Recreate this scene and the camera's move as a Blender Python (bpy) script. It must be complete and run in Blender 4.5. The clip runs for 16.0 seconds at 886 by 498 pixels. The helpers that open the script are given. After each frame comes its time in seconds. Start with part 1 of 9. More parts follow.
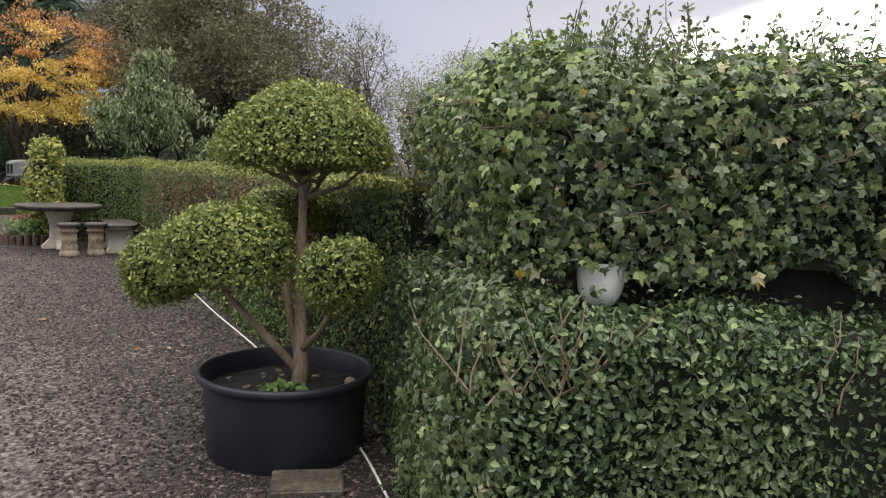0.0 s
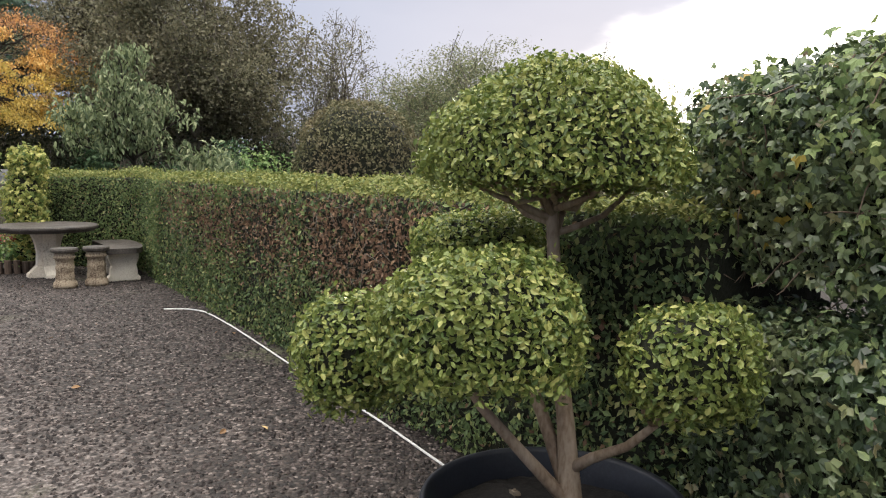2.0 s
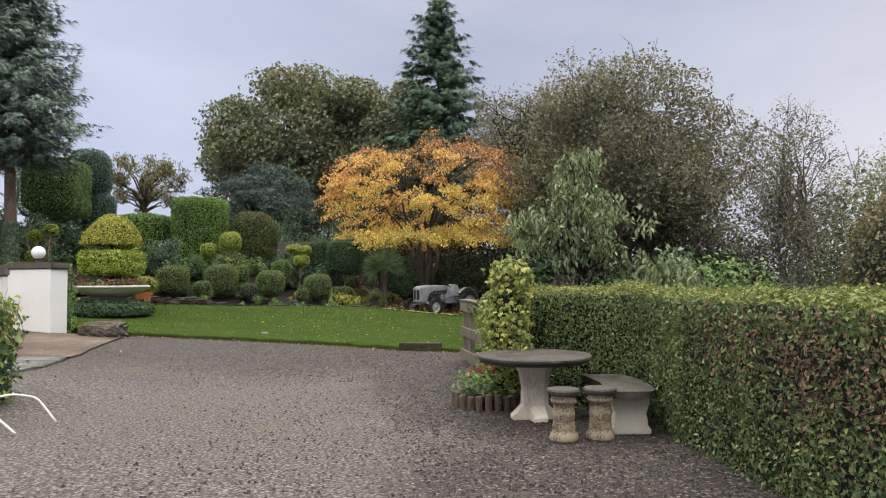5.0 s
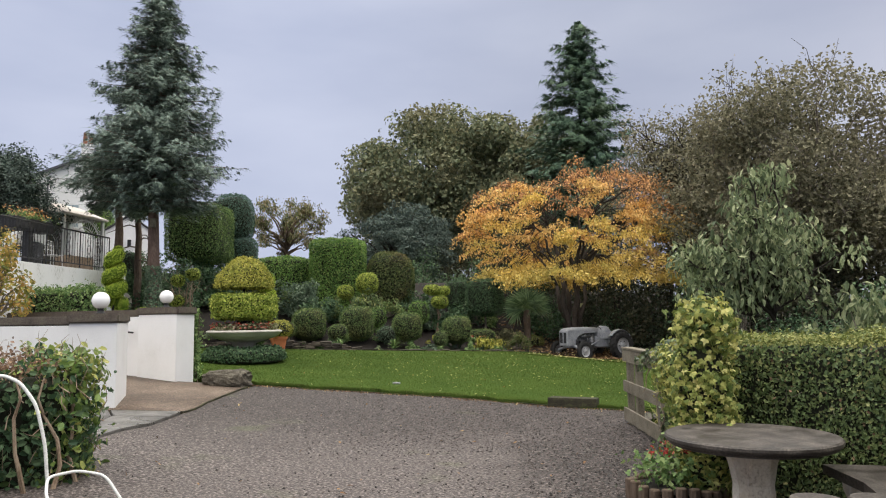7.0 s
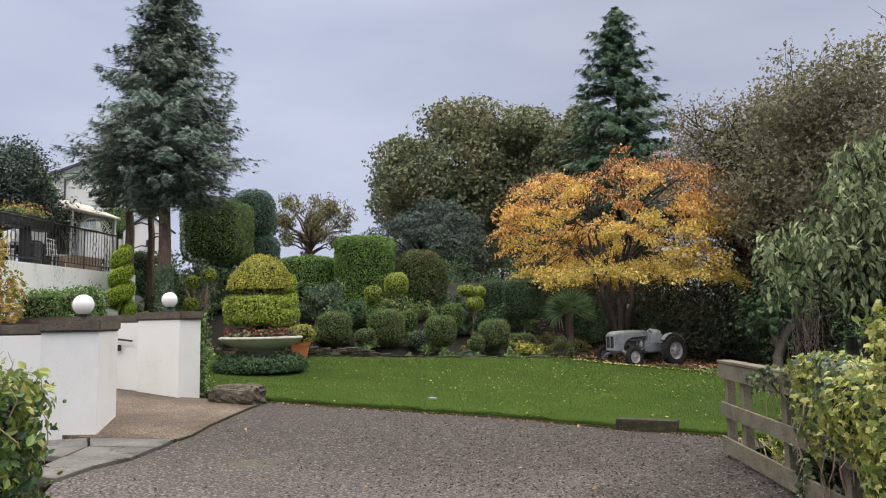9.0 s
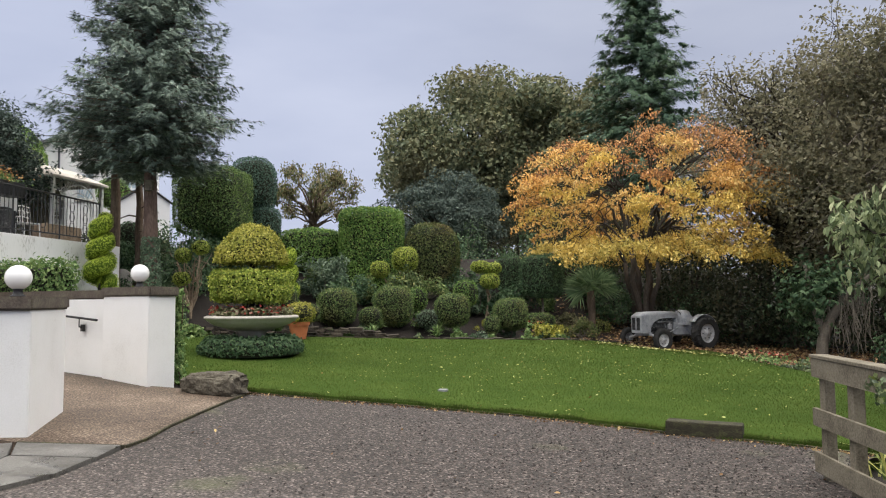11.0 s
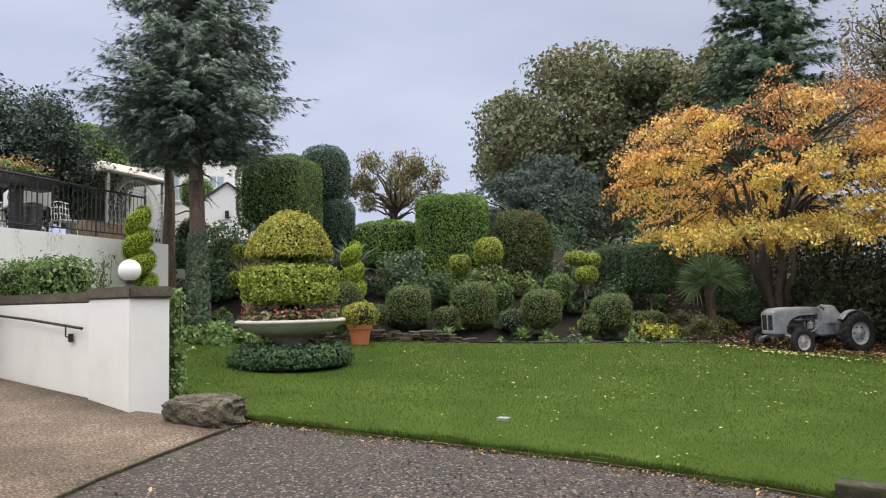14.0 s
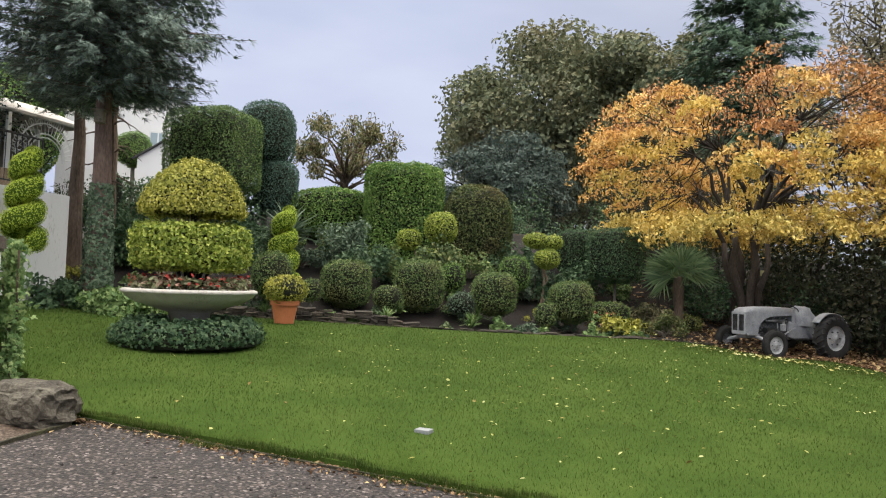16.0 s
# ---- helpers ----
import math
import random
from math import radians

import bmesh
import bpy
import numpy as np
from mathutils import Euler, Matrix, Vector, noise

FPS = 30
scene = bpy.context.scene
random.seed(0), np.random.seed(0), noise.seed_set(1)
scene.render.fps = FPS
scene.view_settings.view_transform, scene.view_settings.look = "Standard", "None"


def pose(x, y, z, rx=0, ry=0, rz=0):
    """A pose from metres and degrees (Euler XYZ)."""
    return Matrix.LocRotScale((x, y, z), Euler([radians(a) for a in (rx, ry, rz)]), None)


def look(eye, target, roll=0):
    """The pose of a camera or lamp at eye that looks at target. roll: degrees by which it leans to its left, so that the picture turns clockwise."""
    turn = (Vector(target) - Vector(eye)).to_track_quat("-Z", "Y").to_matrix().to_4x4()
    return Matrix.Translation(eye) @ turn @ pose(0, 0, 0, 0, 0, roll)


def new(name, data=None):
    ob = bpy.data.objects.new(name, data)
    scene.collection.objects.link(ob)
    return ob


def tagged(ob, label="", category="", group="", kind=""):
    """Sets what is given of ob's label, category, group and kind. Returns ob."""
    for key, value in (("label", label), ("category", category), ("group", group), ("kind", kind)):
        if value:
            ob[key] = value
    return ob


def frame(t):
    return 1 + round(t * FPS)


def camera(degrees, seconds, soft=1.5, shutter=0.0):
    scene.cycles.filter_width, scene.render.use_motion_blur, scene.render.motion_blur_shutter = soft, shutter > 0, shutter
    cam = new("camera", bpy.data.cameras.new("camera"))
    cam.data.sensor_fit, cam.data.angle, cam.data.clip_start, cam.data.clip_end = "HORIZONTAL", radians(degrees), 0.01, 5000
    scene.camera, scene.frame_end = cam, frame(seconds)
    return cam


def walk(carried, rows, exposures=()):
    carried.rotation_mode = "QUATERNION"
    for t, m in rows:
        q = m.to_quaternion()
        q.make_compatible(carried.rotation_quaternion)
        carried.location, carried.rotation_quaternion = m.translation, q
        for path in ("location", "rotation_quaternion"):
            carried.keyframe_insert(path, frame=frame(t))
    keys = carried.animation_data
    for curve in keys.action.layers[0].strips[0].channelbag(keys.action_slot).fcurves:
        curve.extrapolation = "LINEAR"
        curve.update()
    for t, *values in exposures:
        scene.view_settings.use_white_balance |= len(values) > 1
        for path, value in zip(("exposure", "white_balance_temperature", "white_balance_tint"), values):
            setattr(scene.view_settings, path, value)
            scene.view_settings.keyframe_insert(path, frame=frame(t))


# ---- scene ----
cam = camera(62.9, 16.0, 1.1)
METRES, EYE, TILT, LEAN, TURN = 17.5, 1.55, 0.0, 0.0, 0.0
ROWS = [
    (0.0, 0.0, 0.0, 0.0, 0.23, -6.16, -2.15),
    (0.5, -0.0214, 0.0212, 0.0002, -2.29, -6.04, -1.82),
    (1.0, -0.0429, 0.0421, -0.0003, -4.79, -6.41, -1.4),
    (1.5, -0.0642, 0.0627, 0.0016, -6.2, -6.56, -1.33),
    (2.0, -0.0855, 0.0889, 0.0028, -3.51, -6.15, -0.91),
    (2.5, -0.1113, 0.1117, 0.0028, 3.07, -4.9, 0.31),
    (3.0, -0.1329, 0.1335, 0.0037, 10.41, -3.09, 1.2),
    (3.5, -0.1537, 0.159, 0.0057, 16.39, -1.16, 1.6),
    (4.0, -0.1739, 0.1842, 0.0064, 20.67, 0.49, 1.3),
    (4.5, -0.188, 0.2109, 0.0049, 24.03, 1.58, 0.55),
    (5.0, -0.203, 0.2375, 0.0048, 27.22, 2.34, 0.31),
    (7.5, -0.2929, 0.3672, 0.0092, 40.62, 6.27, 0.91),
    (8.0, -0.3179, 0.3904, 0.0101, 41.92, 6.62, 1.04),
    (8.5, -0.3408, 0.413, 0.0116, 40.87, 6.21, 0.91),
    (11.0, -0.4427, 0.5232, 0.0146, 41.51, 4.0, 0.46),
    (11.5, -0.4538, 0.5503, 0.0146, 42.83, 3.39, -0.01),
    (12.0, -0.4675, 0.5767, 0.0128, 44.0, 3.39, -0.24),
    (12.5, -0.4817, 0.605, 0.0125, 45.81, 3.5, -0.12),
    (13.0, -0.4964, 0.6321, 0.0133, 47.84, 3.85, 0.6),
    (13.5, -0.5159, 0.656, 0.0144, 49.05, 4.2, 1.07),
    (14.0, -0.5324, 0.6824, 0.014, 50.28, 3.97, 1.33),
    (14.5, -0.5486, 0.7062, 0.0134, 51.6, 3.56, 1.56),
    (15.0, -0.5677, 0.7296, 0.0145, 51.47, 3.39, 0.67),
    (15.5, -0.5864, 0.7556, 0.0121, 49.52, 3.0, -0.74),
    (16.0, -0.6082, 0.7824, 0.0099, 47.32, 2.6, -1.82),
]
walk(cam, [(t, pose(0, 0, EYE, TILT, LEAN, TURN) @ pose(METRES * x, METRES * y, METRES * z, 90 + pitch, roll, yaw)) for t, x, y, z, yaw, pitch, roll in ROWS], [(0.0, 0.62), (1.5, 0.75), (3.0, 0.82), (4.0, 0.86), (4.6, 0.82), (5.0, 0.74), (7.5, 0.62), (8.0, 0.60), (11.0, 0.66), (11.5, 0.68), (12.0, 0.84), (12.6, 0.76), (14.0, 0.74), (16.0, 0.82)])

# ---- sky and sun ----
SUN_AZ, SUN_EL = radians(-16.5), radians(9.5)
SUN_DIR = Vector((-math.sin(SUN_AZ) * math.cos(SUN_EL), math.cos(SUN_AZ) * math.cos(SUN_EL), math.sin(SUN_EL)))


def build_sky():
    world = bpy.data.worlds.new("overcast_sky")
    scene.world = world
    world.use_nodes = True
    nt = world.node_tree
    nt.nodes.clear()
    n = nt.nodes.new
    link = nt.links.new
    out = n("ShaderNodeOutputWorld")
    coord = n("ShaderNodeTexCoord")
    # clear sky above the clouds, faint
    sky = n("ShaderNodeTexSky")
    sky.sky_type = "NISHITA"
    sky.sun_disc = False
    sky.sun_elevation = SUN_EL
    sky.sun_rotation = -SUN_AZ
    bg_sky = n("ShaderNodeBackground")
    bg_sky.inputs["Strength"].default_value = 0.05
    link(sky.outputs[0], bg_sky.inputs["Color"])
    # cloud layer: soft large clouds
    mapping = n("ShaderNodeMapping")
    mapping.inputs["Scale"].default_value = (1.0, 1.0, 3.2)
    link(coord.outputs["Generated"], mapping.inputs["Vector"])
    cloud = n("ShaderNodeTexNoise")
    cloud.inputs["Scale"].default_value = 1.6
    cloud.inputs["Detail"].default_value = 5
    cloud.inputs["Roughness"].default_value = 0.5
    link(mapping.outputs[0], cloud.inputs["Vector"])
    ramp = n("ShaderNodeValToRGB")
    ramp.color_ramp.elements[0].position = 0.34
    ramp.color_ramp.elements[0].color = (0.325, 0.362, 0.485, 1)
    ramp.color_ramp.elements[1].position = 0.66
    ramp.color_ramp.elements[1].color = (0.44, 0.472, 0.585, 1)
    link(cloud.outputs["Fac"], ramp.inputs["Fac"])
    dirs = coord.outputs["Generated"]

    def towards(az, el):
        return Vector((math.sin(radians(az)) * math.cos(radians(el)), math.cos(radians(az)) * math.cos(radians(el)), math.sin(radians(el))))

    def dot(v):
        d = n("ShaderNodeVectorMath")
        d.operation = "DOT_PRODUCT"
        d.inputs[1].default_value = v
        link(dirs, d.inputs[0])
        return d.outputs["Value"]

    def ranged(value, a, b, lo=0.0, hi=1.0):
        r = n("ShaderNodeMapRange")
        r.interpolation_type = "SMOOTHSTEP"
        for key, v in (("From Min", a), ("From Max", b), ("To Min", lo), ("To Max", hi)):
            r.inputs[key].default_value = v
        link(value, r.inputs["Value"])
        return r.outputs[0]

    def maths(op, a, b):
        m = n("ShaderNodeMath")
        m.operation = op
        for k, v in enumerate((a, b)):
            if isinstance(v, (int, float)):
                m.inputs[k].default_value = v
            else:
                link(v, m.inputs[k])
        return m.outputs[0]

    flat = n("ShaderNodeMapping")
    flat.inputs["Scale"].default_value = (1.0, 1.0, 2.6)
    flat.inputs["Rotation"].default_value = (0.25, -0.45, 0)
    link(dirs, flat.inputs["Vector"])
    streak = n("ShaderNodeTexNoise")
    streak.inputs["Scale"].default_value = 5.5
    streak.inputs["Detail"].default_value = 6
    link(flat.outputs[0], streak.inputs["Vector"])
    # a bank of thicker cloud lies over the low sun and ends in a slanting edge, with bright sky below it
    edge = towards(11.0, 6.6).cross(towards(22.0, 12.0))
    if edge.dot(towards(24.0, 6.0)) < 0:
        edge = -edge
    edge.normalize()
    ragged = maths("MULTIPLY_ADD", streak.outputs["Fac"], 0.10)
    link(dot(edge), ragged.node.inputs[2])
    gap = ranged(ragged, 0.035, 0.105)
    near = maths("POWER", ranged(dot(towards(22.0, 7.0)), 0.90, 0.998), 1.5)
    open_sky = maths("MULTIPLY", gap, near)
    halo = maths("POWER", ranged(dot(towards(19.0, 9.0)), 0.80, 1.0), 2.0)
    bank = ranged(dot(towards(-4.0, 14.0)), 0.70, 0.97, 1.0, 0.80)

    def light(colour, strength):
        bg = n("ShaderNodeBackground")
        bg.inputs["Color"].default_value = colour
        link(strength, bg.inputs["Strength"])
        return bg

    # an overcast sky is brightest overhead
    sep = n("ShaderNodeSeparateXYZ")
    link(coord.outputs["Generated"], sep.inputs[0])
    high = n("ShaderNodeMapRange")
    high.interpolation_type = "SMOOTHSTEP"
    high.inputs["From Min"].default_value = 0.40
    high.inputs["From Max"].default_value = 0.80
    link(sep.outputs["Z"], high.inputs["Value"])
    over = n("ShaderNodeMix")
    over.data_type = "RGBA"
    link(high.outputs[0], over.inputs[0])
    link(ramp.outputs[0], over.inputs[6])
    over.inputs[7].default_value = (2.6, 2.5, 2.35, 1)
    bg_cloud = n("ShaderNodeBackground")
    link(over.outputs[2], bg_cloud.inputs["Color"])
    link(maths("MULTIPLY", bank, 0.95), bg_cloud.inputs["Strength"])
    wide = light((1.0, 0.80, 0.62, 1), maths("MULTIPLY", halo, 0.10))
    tight = light((1.0, 0.90, 0.76, 1), maths("MULTIPLY", open_sky, 2.2))
    total = n("ShaderNodeMixShader")
    total.inputs[0].default_value = 0.04
    link(bg_cloud.outputs[0], total.inputs[1])
    link(bg_sky.outputs[0], total.inputs[2])
    for extra in (wide, tight):
        add = n("ShaderNodeAddShader")
        link(total.outputs[0], add.inputs[0])
        link(extra.outputs[0], add.inputs[1])
        total = add
    link(total.outputs[0], out.inputs["Surface"])


build_sky()
sun_data = bpy.data.lights.new("sun", "SUN")
sun_data.energy = 1.3
sun_data.angle = radians(12)
sun_data.color = (1.0, 0.90, 0.78)
sun = new("sun", sun_data)
sun.matrix_world = look(SUN_DIR * 50, (0, 0, 0))

# ---- materials ----


def base_mat(name, rough=0.7, metal=0.0):
    m = bpy.data.materials.new(name)
    m.use_nodes = True
    bsdf = m.node_tree.nodes["Principled BSDF"]
    bsdf.inputs["Roughness"].default_value = rough
    bsdf.inputs["Metallic"].default_value = metal
    return m, m.node_tree, bsdf


def set_ramp(ramp, cols):
    el = ramp.color_ramp.elements
    while len(el) > 1:
        el.remove(el[-1])
    el[0].position, el[0].color = cols[0][0], (*cols[0][1][:3], 1)
    for p, c in cols[1:]:
        e = el.new(p)
        e.color = (*c[:3], 1)


def leaf_mat(name, cols, rough=0.45, patch=None, patch_scale=0.7, glow=0.25, spec=0.18, sat=0.86):
    """Leaves: each one its own shade, with broad patches of a second tone."""
    m, nt, bsdf = base_mat(name, rough)
    n, link = nt.nodes.new, nt.links.new
    geo = n("ShaderNodeNewGeometry")
    ramp = n("ShaderNodeValToRGB")
    set_ramp(ramp, cols)
    link(geo.outputs["Random Per Island"], ramp.inputs["Fac"])
    col = ramp.outputs[0]
    co = n("ShaderNodeTexCoord")
    if patch:
        ns = n("ShaderNodeTexNoise")
        ns.inputs["Scale"].default_value = patch_scale
        ns.inputs["Detail"].default_value = 3
        link(co.outputs["Object"], ns.inputs["Vector"])
        rg = n("ShaderNodeMapRange")
        rg.inputs["From Min"].default_value = 0.48
        rg.inputs["From Max"].default_value = 0.68
        link(ns.outputs["Fac"], rg.inputs["Value"])
        mx = n("ShaderNodeMix")
        mx.data_type = "RGBA"
        link(rg.outputs[0], mx.inputs[0])
        link(col, mx.inputs[6])
        mx.inputs[7].default_value = (*patch[:3], 1)
        half = n("ShaderNodeMix")
        half.data_type = "RGBA"
        half.inputs[0].default_value = 0.6
        link(col, half.inputs[6])
        link(mx.outputs[2], half.inputs[7])
        col = half.outputs[2]
    fine = n("ShaderNodeTexNoise")
    fine.inputs["Scale"].default_value = 60
    link(co.outputs["Object"], fine.inputs["Vector"])
    hsv = n("ShaderNodeHueSaturation")
    rg2 = n("ShaderNodeMapRange")
    rg2.inputs["To Min"].default_value = 0.75
    rg2.inputs["To Max"].default_value = 1.25
    link(fine.outputs["Fac"], rg2.inputs["Value"])
    link(rg2.outputs[0], hsv.inputs["Value"])
    hsv.inputs["Saturation"].default_value = sat
    link(col, hsv.inputs["Color"])
    col = hsv.outputs[0]
    link(col, bsdf.inputs["Base Color"])
    bsdf.inputs["Specular IOR Level"].default_value = spec
    tr = n("ShaderNodeBsdfTranslucent")
    link(col, tr.inputs["Color"])
    mix = n("ShaderNodeMixShader")
    mix.inputs[0].default_value = glow
    link(bsdf.outputs[0], mix.inputs[1])
    link(tr.outputs[0], mix.inputs[2])
    link(mix.outputs[0], nt.nodes["Material Output"].inputs["Surface"])
    return m


def rough_mat(name, cols, scale=8.0, rough=0.8, bump=0.3, fine=60.0, metal=0.0, dist=0.01, island=0.0, stretch=(1, 1, 1), rough_var=0.0, obj_random=0.0, grain=0.45, spec=0.4):
    """Stone, earth, wood, render: a broad stain noise and a fine grain, both in colour and relief."""
    m, nt, bsdf = base_mat(name, rough, metal)
    n, link = nt.nodes.new, nt.links.new
    bsdf.inputs["Specular IOR Level"].default_value = spec
    co = n("ShaderNodeTexCoord")
    mp = n("ShaderNodeMapping")
    mp.inputs["Scale"].default_value = stretch
    link(co.outputs["Object"], mp.inputs["Vector"])
    a = n("ShaderNodeTexNoise")
    a.inputs["Scale"].default_value = scale
    a.inputs["Detail"].default_value = 6
    a.inputs["Roughness"].default_value = 0.6
    b = n("ShaderNodeTexNoise")
    b.inputs["Scale"].default_value = fine
    b.inputs["Detail"].default_value = 3
    for x in (a, b):
        link(mp.outputs[0], x.inputs["Vector"])
    mixf = n("ShaderNodeMath")
    mixf.operation = "MULTIPLY_ADD"
    mixf.inputs[1].default_value = grain
    link(b.outputs["Fac"], mixf.inputs[0])
    sc = n("ShaderNodeMath")
    sc.operation = "MULTIPLY"
    sc.inputs[1].default_value = 1 - grain
    link(a.outputs["Fac"], sc.inputs[0])
    link(sc.outputs[0], mixf.inputs[2])
    fac = mixf.outputs[0]
    if island or obj_random:
        if island:
            src = n("ShaderNodeNewGeometry").outputs["Random Per Island"]
        else:
            src = n("ShaderNodeObjectInfo").outputs["Random"]
        rg = n("ShaderNodeMapRange")
        k = island or obj_random
        rg.inputs["To Min"].default_value = -k
        rg.inputs["To Max"].default_value = k
        link(src, rg.inputs["Value"])
        ad = n("ShaderNodeMath")
        link(rg.outputs[0], ad.inputs[0])
        link(fac, ad.inputs[1])
        fac = ad.outputs[0]
    ramp = n("ShaderNodeValToRGB")
    set_ramp(ramp, cols)
    link(fac, ramp.inputs["Fac"])
    link(ramp.outputs[0], bsdf.inputs["Base Color"])
    if rough_var:
        rr = n("ShaderNodeMapRange")
        rr.inputs["From Min"].default_value = 0.35
        rr.inputs["From Max"].default_value = 0.65
        rr.inputs["To Min"].default_value = rough - rough_var
        rr.inputs["To Max"].default_value = rough + rough_var
        link(a.outputs["Fac"], rr.inputs["Value"])
        link(rr.outputs[0], bsdf.inputs["Roughness"])
    if bump:
        bp = n("ShaderNodeBump")
        bp.inputs["Strength"].default_value = bump
        bp.inputs["Distance"].default_value = dist
        link(mixf.outputs[0], bp.inputs["Height"])
        link(bp.outputs[0], bsdf.inputs["Normal"])
    return m


def gravel_mat():
    m, nt, bsdf = base_mat("gravel", 0.75)
    n, link = nt.nodes.new, nt.links.new
    co = n("ShaderNodeTexCoord")
    v = n("ShaderNodeTexVoronoi")
    v.inputs["Scale"].default_value = 42
    v.inputs["Randomness"].default_value = 1
    link(co.outputs["Object"], v.inputs["Vector"])
    ramp = n("ShaderNodeValToRGB")
    set_ramp(ramp, [(0, (0.004, 0.003, 0.003)), (0.35, (0.018, 0.0125, 0.0105)), (0.7, (0.050, 0.037, 0.031)), (0.9, (0.125, 0.099, 0.087)), (1, (0.25, 0.21, 0.19))])
    sep = n("ShaderNodeSeparateColor")
    link(v.outputs["Color"], sep.inputs[0])
    link(sep.outputs[0], ramp.inputs["Fac"])
    # packed pale grit where wheels run, well away from the hedge and short of the lawn
    big = n("ShaderNodeTexNoise")
    big.inputs["Scale"].default_value = 0.6
    big.inputs["Detail"].default_value = 6
    link(co.outputs["Object"], big.inputs["Vector"])

    def band(direction, lo, hi):
        dp = n("ShaderNodeVectorMath")
        dp.operation = "DOT_PRODUCT"
        dp.inputs[1].default_value = direction
        link(co.outputs["Object"], dp.inputs[0])
        ad = n("ShaderNodeMath")
        ad.operation = "MULTIPLY_ADD"
        ad.inputs[1].default_value = 4.0
        link(big.outputs["Fac"], ad.inputs[0])
        link(dp.outputs["Value"], ad.inputs[2])
        r = n("ShaderNodeMapRange")
        r.interpolation_type = "SMOOTHSTEP"
        r.inputs["From Min"].default_value = lo
        r.inputs["From Max"].default_value = hi
        link(ad.outputs[0], r.inputs["Value"])
        return r.outputs[0]

    away = band((-0.8, -0.6, 0), 0.6, 2.0)
    short = band((0.6, -0.8, 0), -18.0, -14.5)
    both = n("ShaderNodeMath")
    both.operation = "MULTIPLY"
    link(away, both.inputs[0])
    link(short, both.inputs[1])
    thin = n("ShaderNodeMath")
    thin.operation = "MULTIPLY"
    thin.inputs[1].default_value = 0.6
    link(both.outputs[0], thin.inputs[0])
    grit = n("ShaderNodeTexNoise")
    grit.inputs["Scale"].default_value = 30
    grit.inputs["Detail"].default_value = 3
    link(co.outputs["Object"], grit.inputs["Vector"])
    gr = n("ShaderNodeValToRGB")
    set_ramp(gr, [(0.36, (0.016, 0.012, 0.011)), (0.47, (0.072, 0.058, 0.052)), (0.55, (0.15, 0.126, 0.116)), (0.64, (0.33, 0.29, 0.27))])
    link(grit.outputs["Fac"], gr.inputs["Fac"])
    mx = n("ShaderNodeMix")
    mx.data_type = "RGBA"
    link(thin.outputs[0], mx.inputs[0])
    link(ramp.outputs[0], mx.inputs[6])
    link(gr.outputs[0], mx.inputs[7])
    # shade between loose stones is painted in: colour darkens towards the cell edges
    gap_shade = n("ShaderNodeMapRange")
    gap_shade.inputs["From Min"].default_value = 0.42
    gap_shade.inputs["From Max"].default_value = 0.75
    gap_shade.inputs["To Max"].default_value = 0.8
    link(v.outputs["Distance"], gap_shade.inputs["Value"])
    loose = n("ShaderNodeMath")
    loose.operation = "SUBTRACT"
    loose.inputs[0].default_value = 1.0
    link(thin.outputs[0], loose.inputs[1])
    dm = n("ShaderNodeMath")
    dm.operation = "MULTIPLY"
    link(gap_shade.outputs[0], dm.inputs[0])
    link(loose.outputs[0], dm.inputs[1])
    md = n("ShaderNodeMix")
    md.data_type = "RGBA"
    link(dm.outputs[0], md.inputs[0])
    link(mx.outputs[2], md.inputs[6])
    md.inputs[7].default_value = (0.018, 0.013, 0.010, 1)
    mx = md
    moss = n("ShaderNodeTexNoise")
    moss.inputs["Scale"].default_value = 0.8
    moss.inputs["Detail"].default_value = 6
    off = n("ShaderNodeVectorMath")
    off.inputs[1].default_value = (17, 5, 0)
    link(co.outputs["Object"], off.inputs[0])
    link(off.outputs[0], moss.inputs["Vector"])
    rm = n("ShaderNodeMapRange")
    rm.inputs["From Min"].default_value = 0.63
    rm.inputs["From Max"].default_value = 0.75
    rm.inputs["To Max"].default_value = 0.6
    link(moss.outputs["Fac"], rm.inputs["Value"])
    mm = n("ShaderNodeMix")
    mm.data_type = "RGBA"
    link(rm.outputs[0], mm.inputs[0])
    link(mx.outputs[2], mm.inputs[6])
    mm.inputs[7].default_value = (0.085, 0.095, 0.04, 1)
    link(mm.outputs[2], bsdf.inputs["Base Color"])
    bp = n("ShaderNodeBump")
    bp.inputs["Strength"].default_value = 0.9
    bp.inputs["Distance"].default_value = 0.012
    inv = n("ShaderNodeMath")
    inv.operation = "SUBTRACT"
    inv.inputs[0].default_value = 1
    link(v.outputs["Distance"], inv.inputs[1])
    link(inv.outputs[0], bp.inputs["Height"])
    link(bp.outputs[0], bsdf.inputs["Normal"])
    return m


def plain_mat(name, col, rough=0.5, metal=0.0, emit=0.0, coat=0.0):
    m, nt, bsdf = base_mat(name, rough, metal)
    bsdf.inputs["Base Color"].default_value = (*col[:3], 1)
    bsdf.inputs["Coat Weight"].default_value = coat
    return m


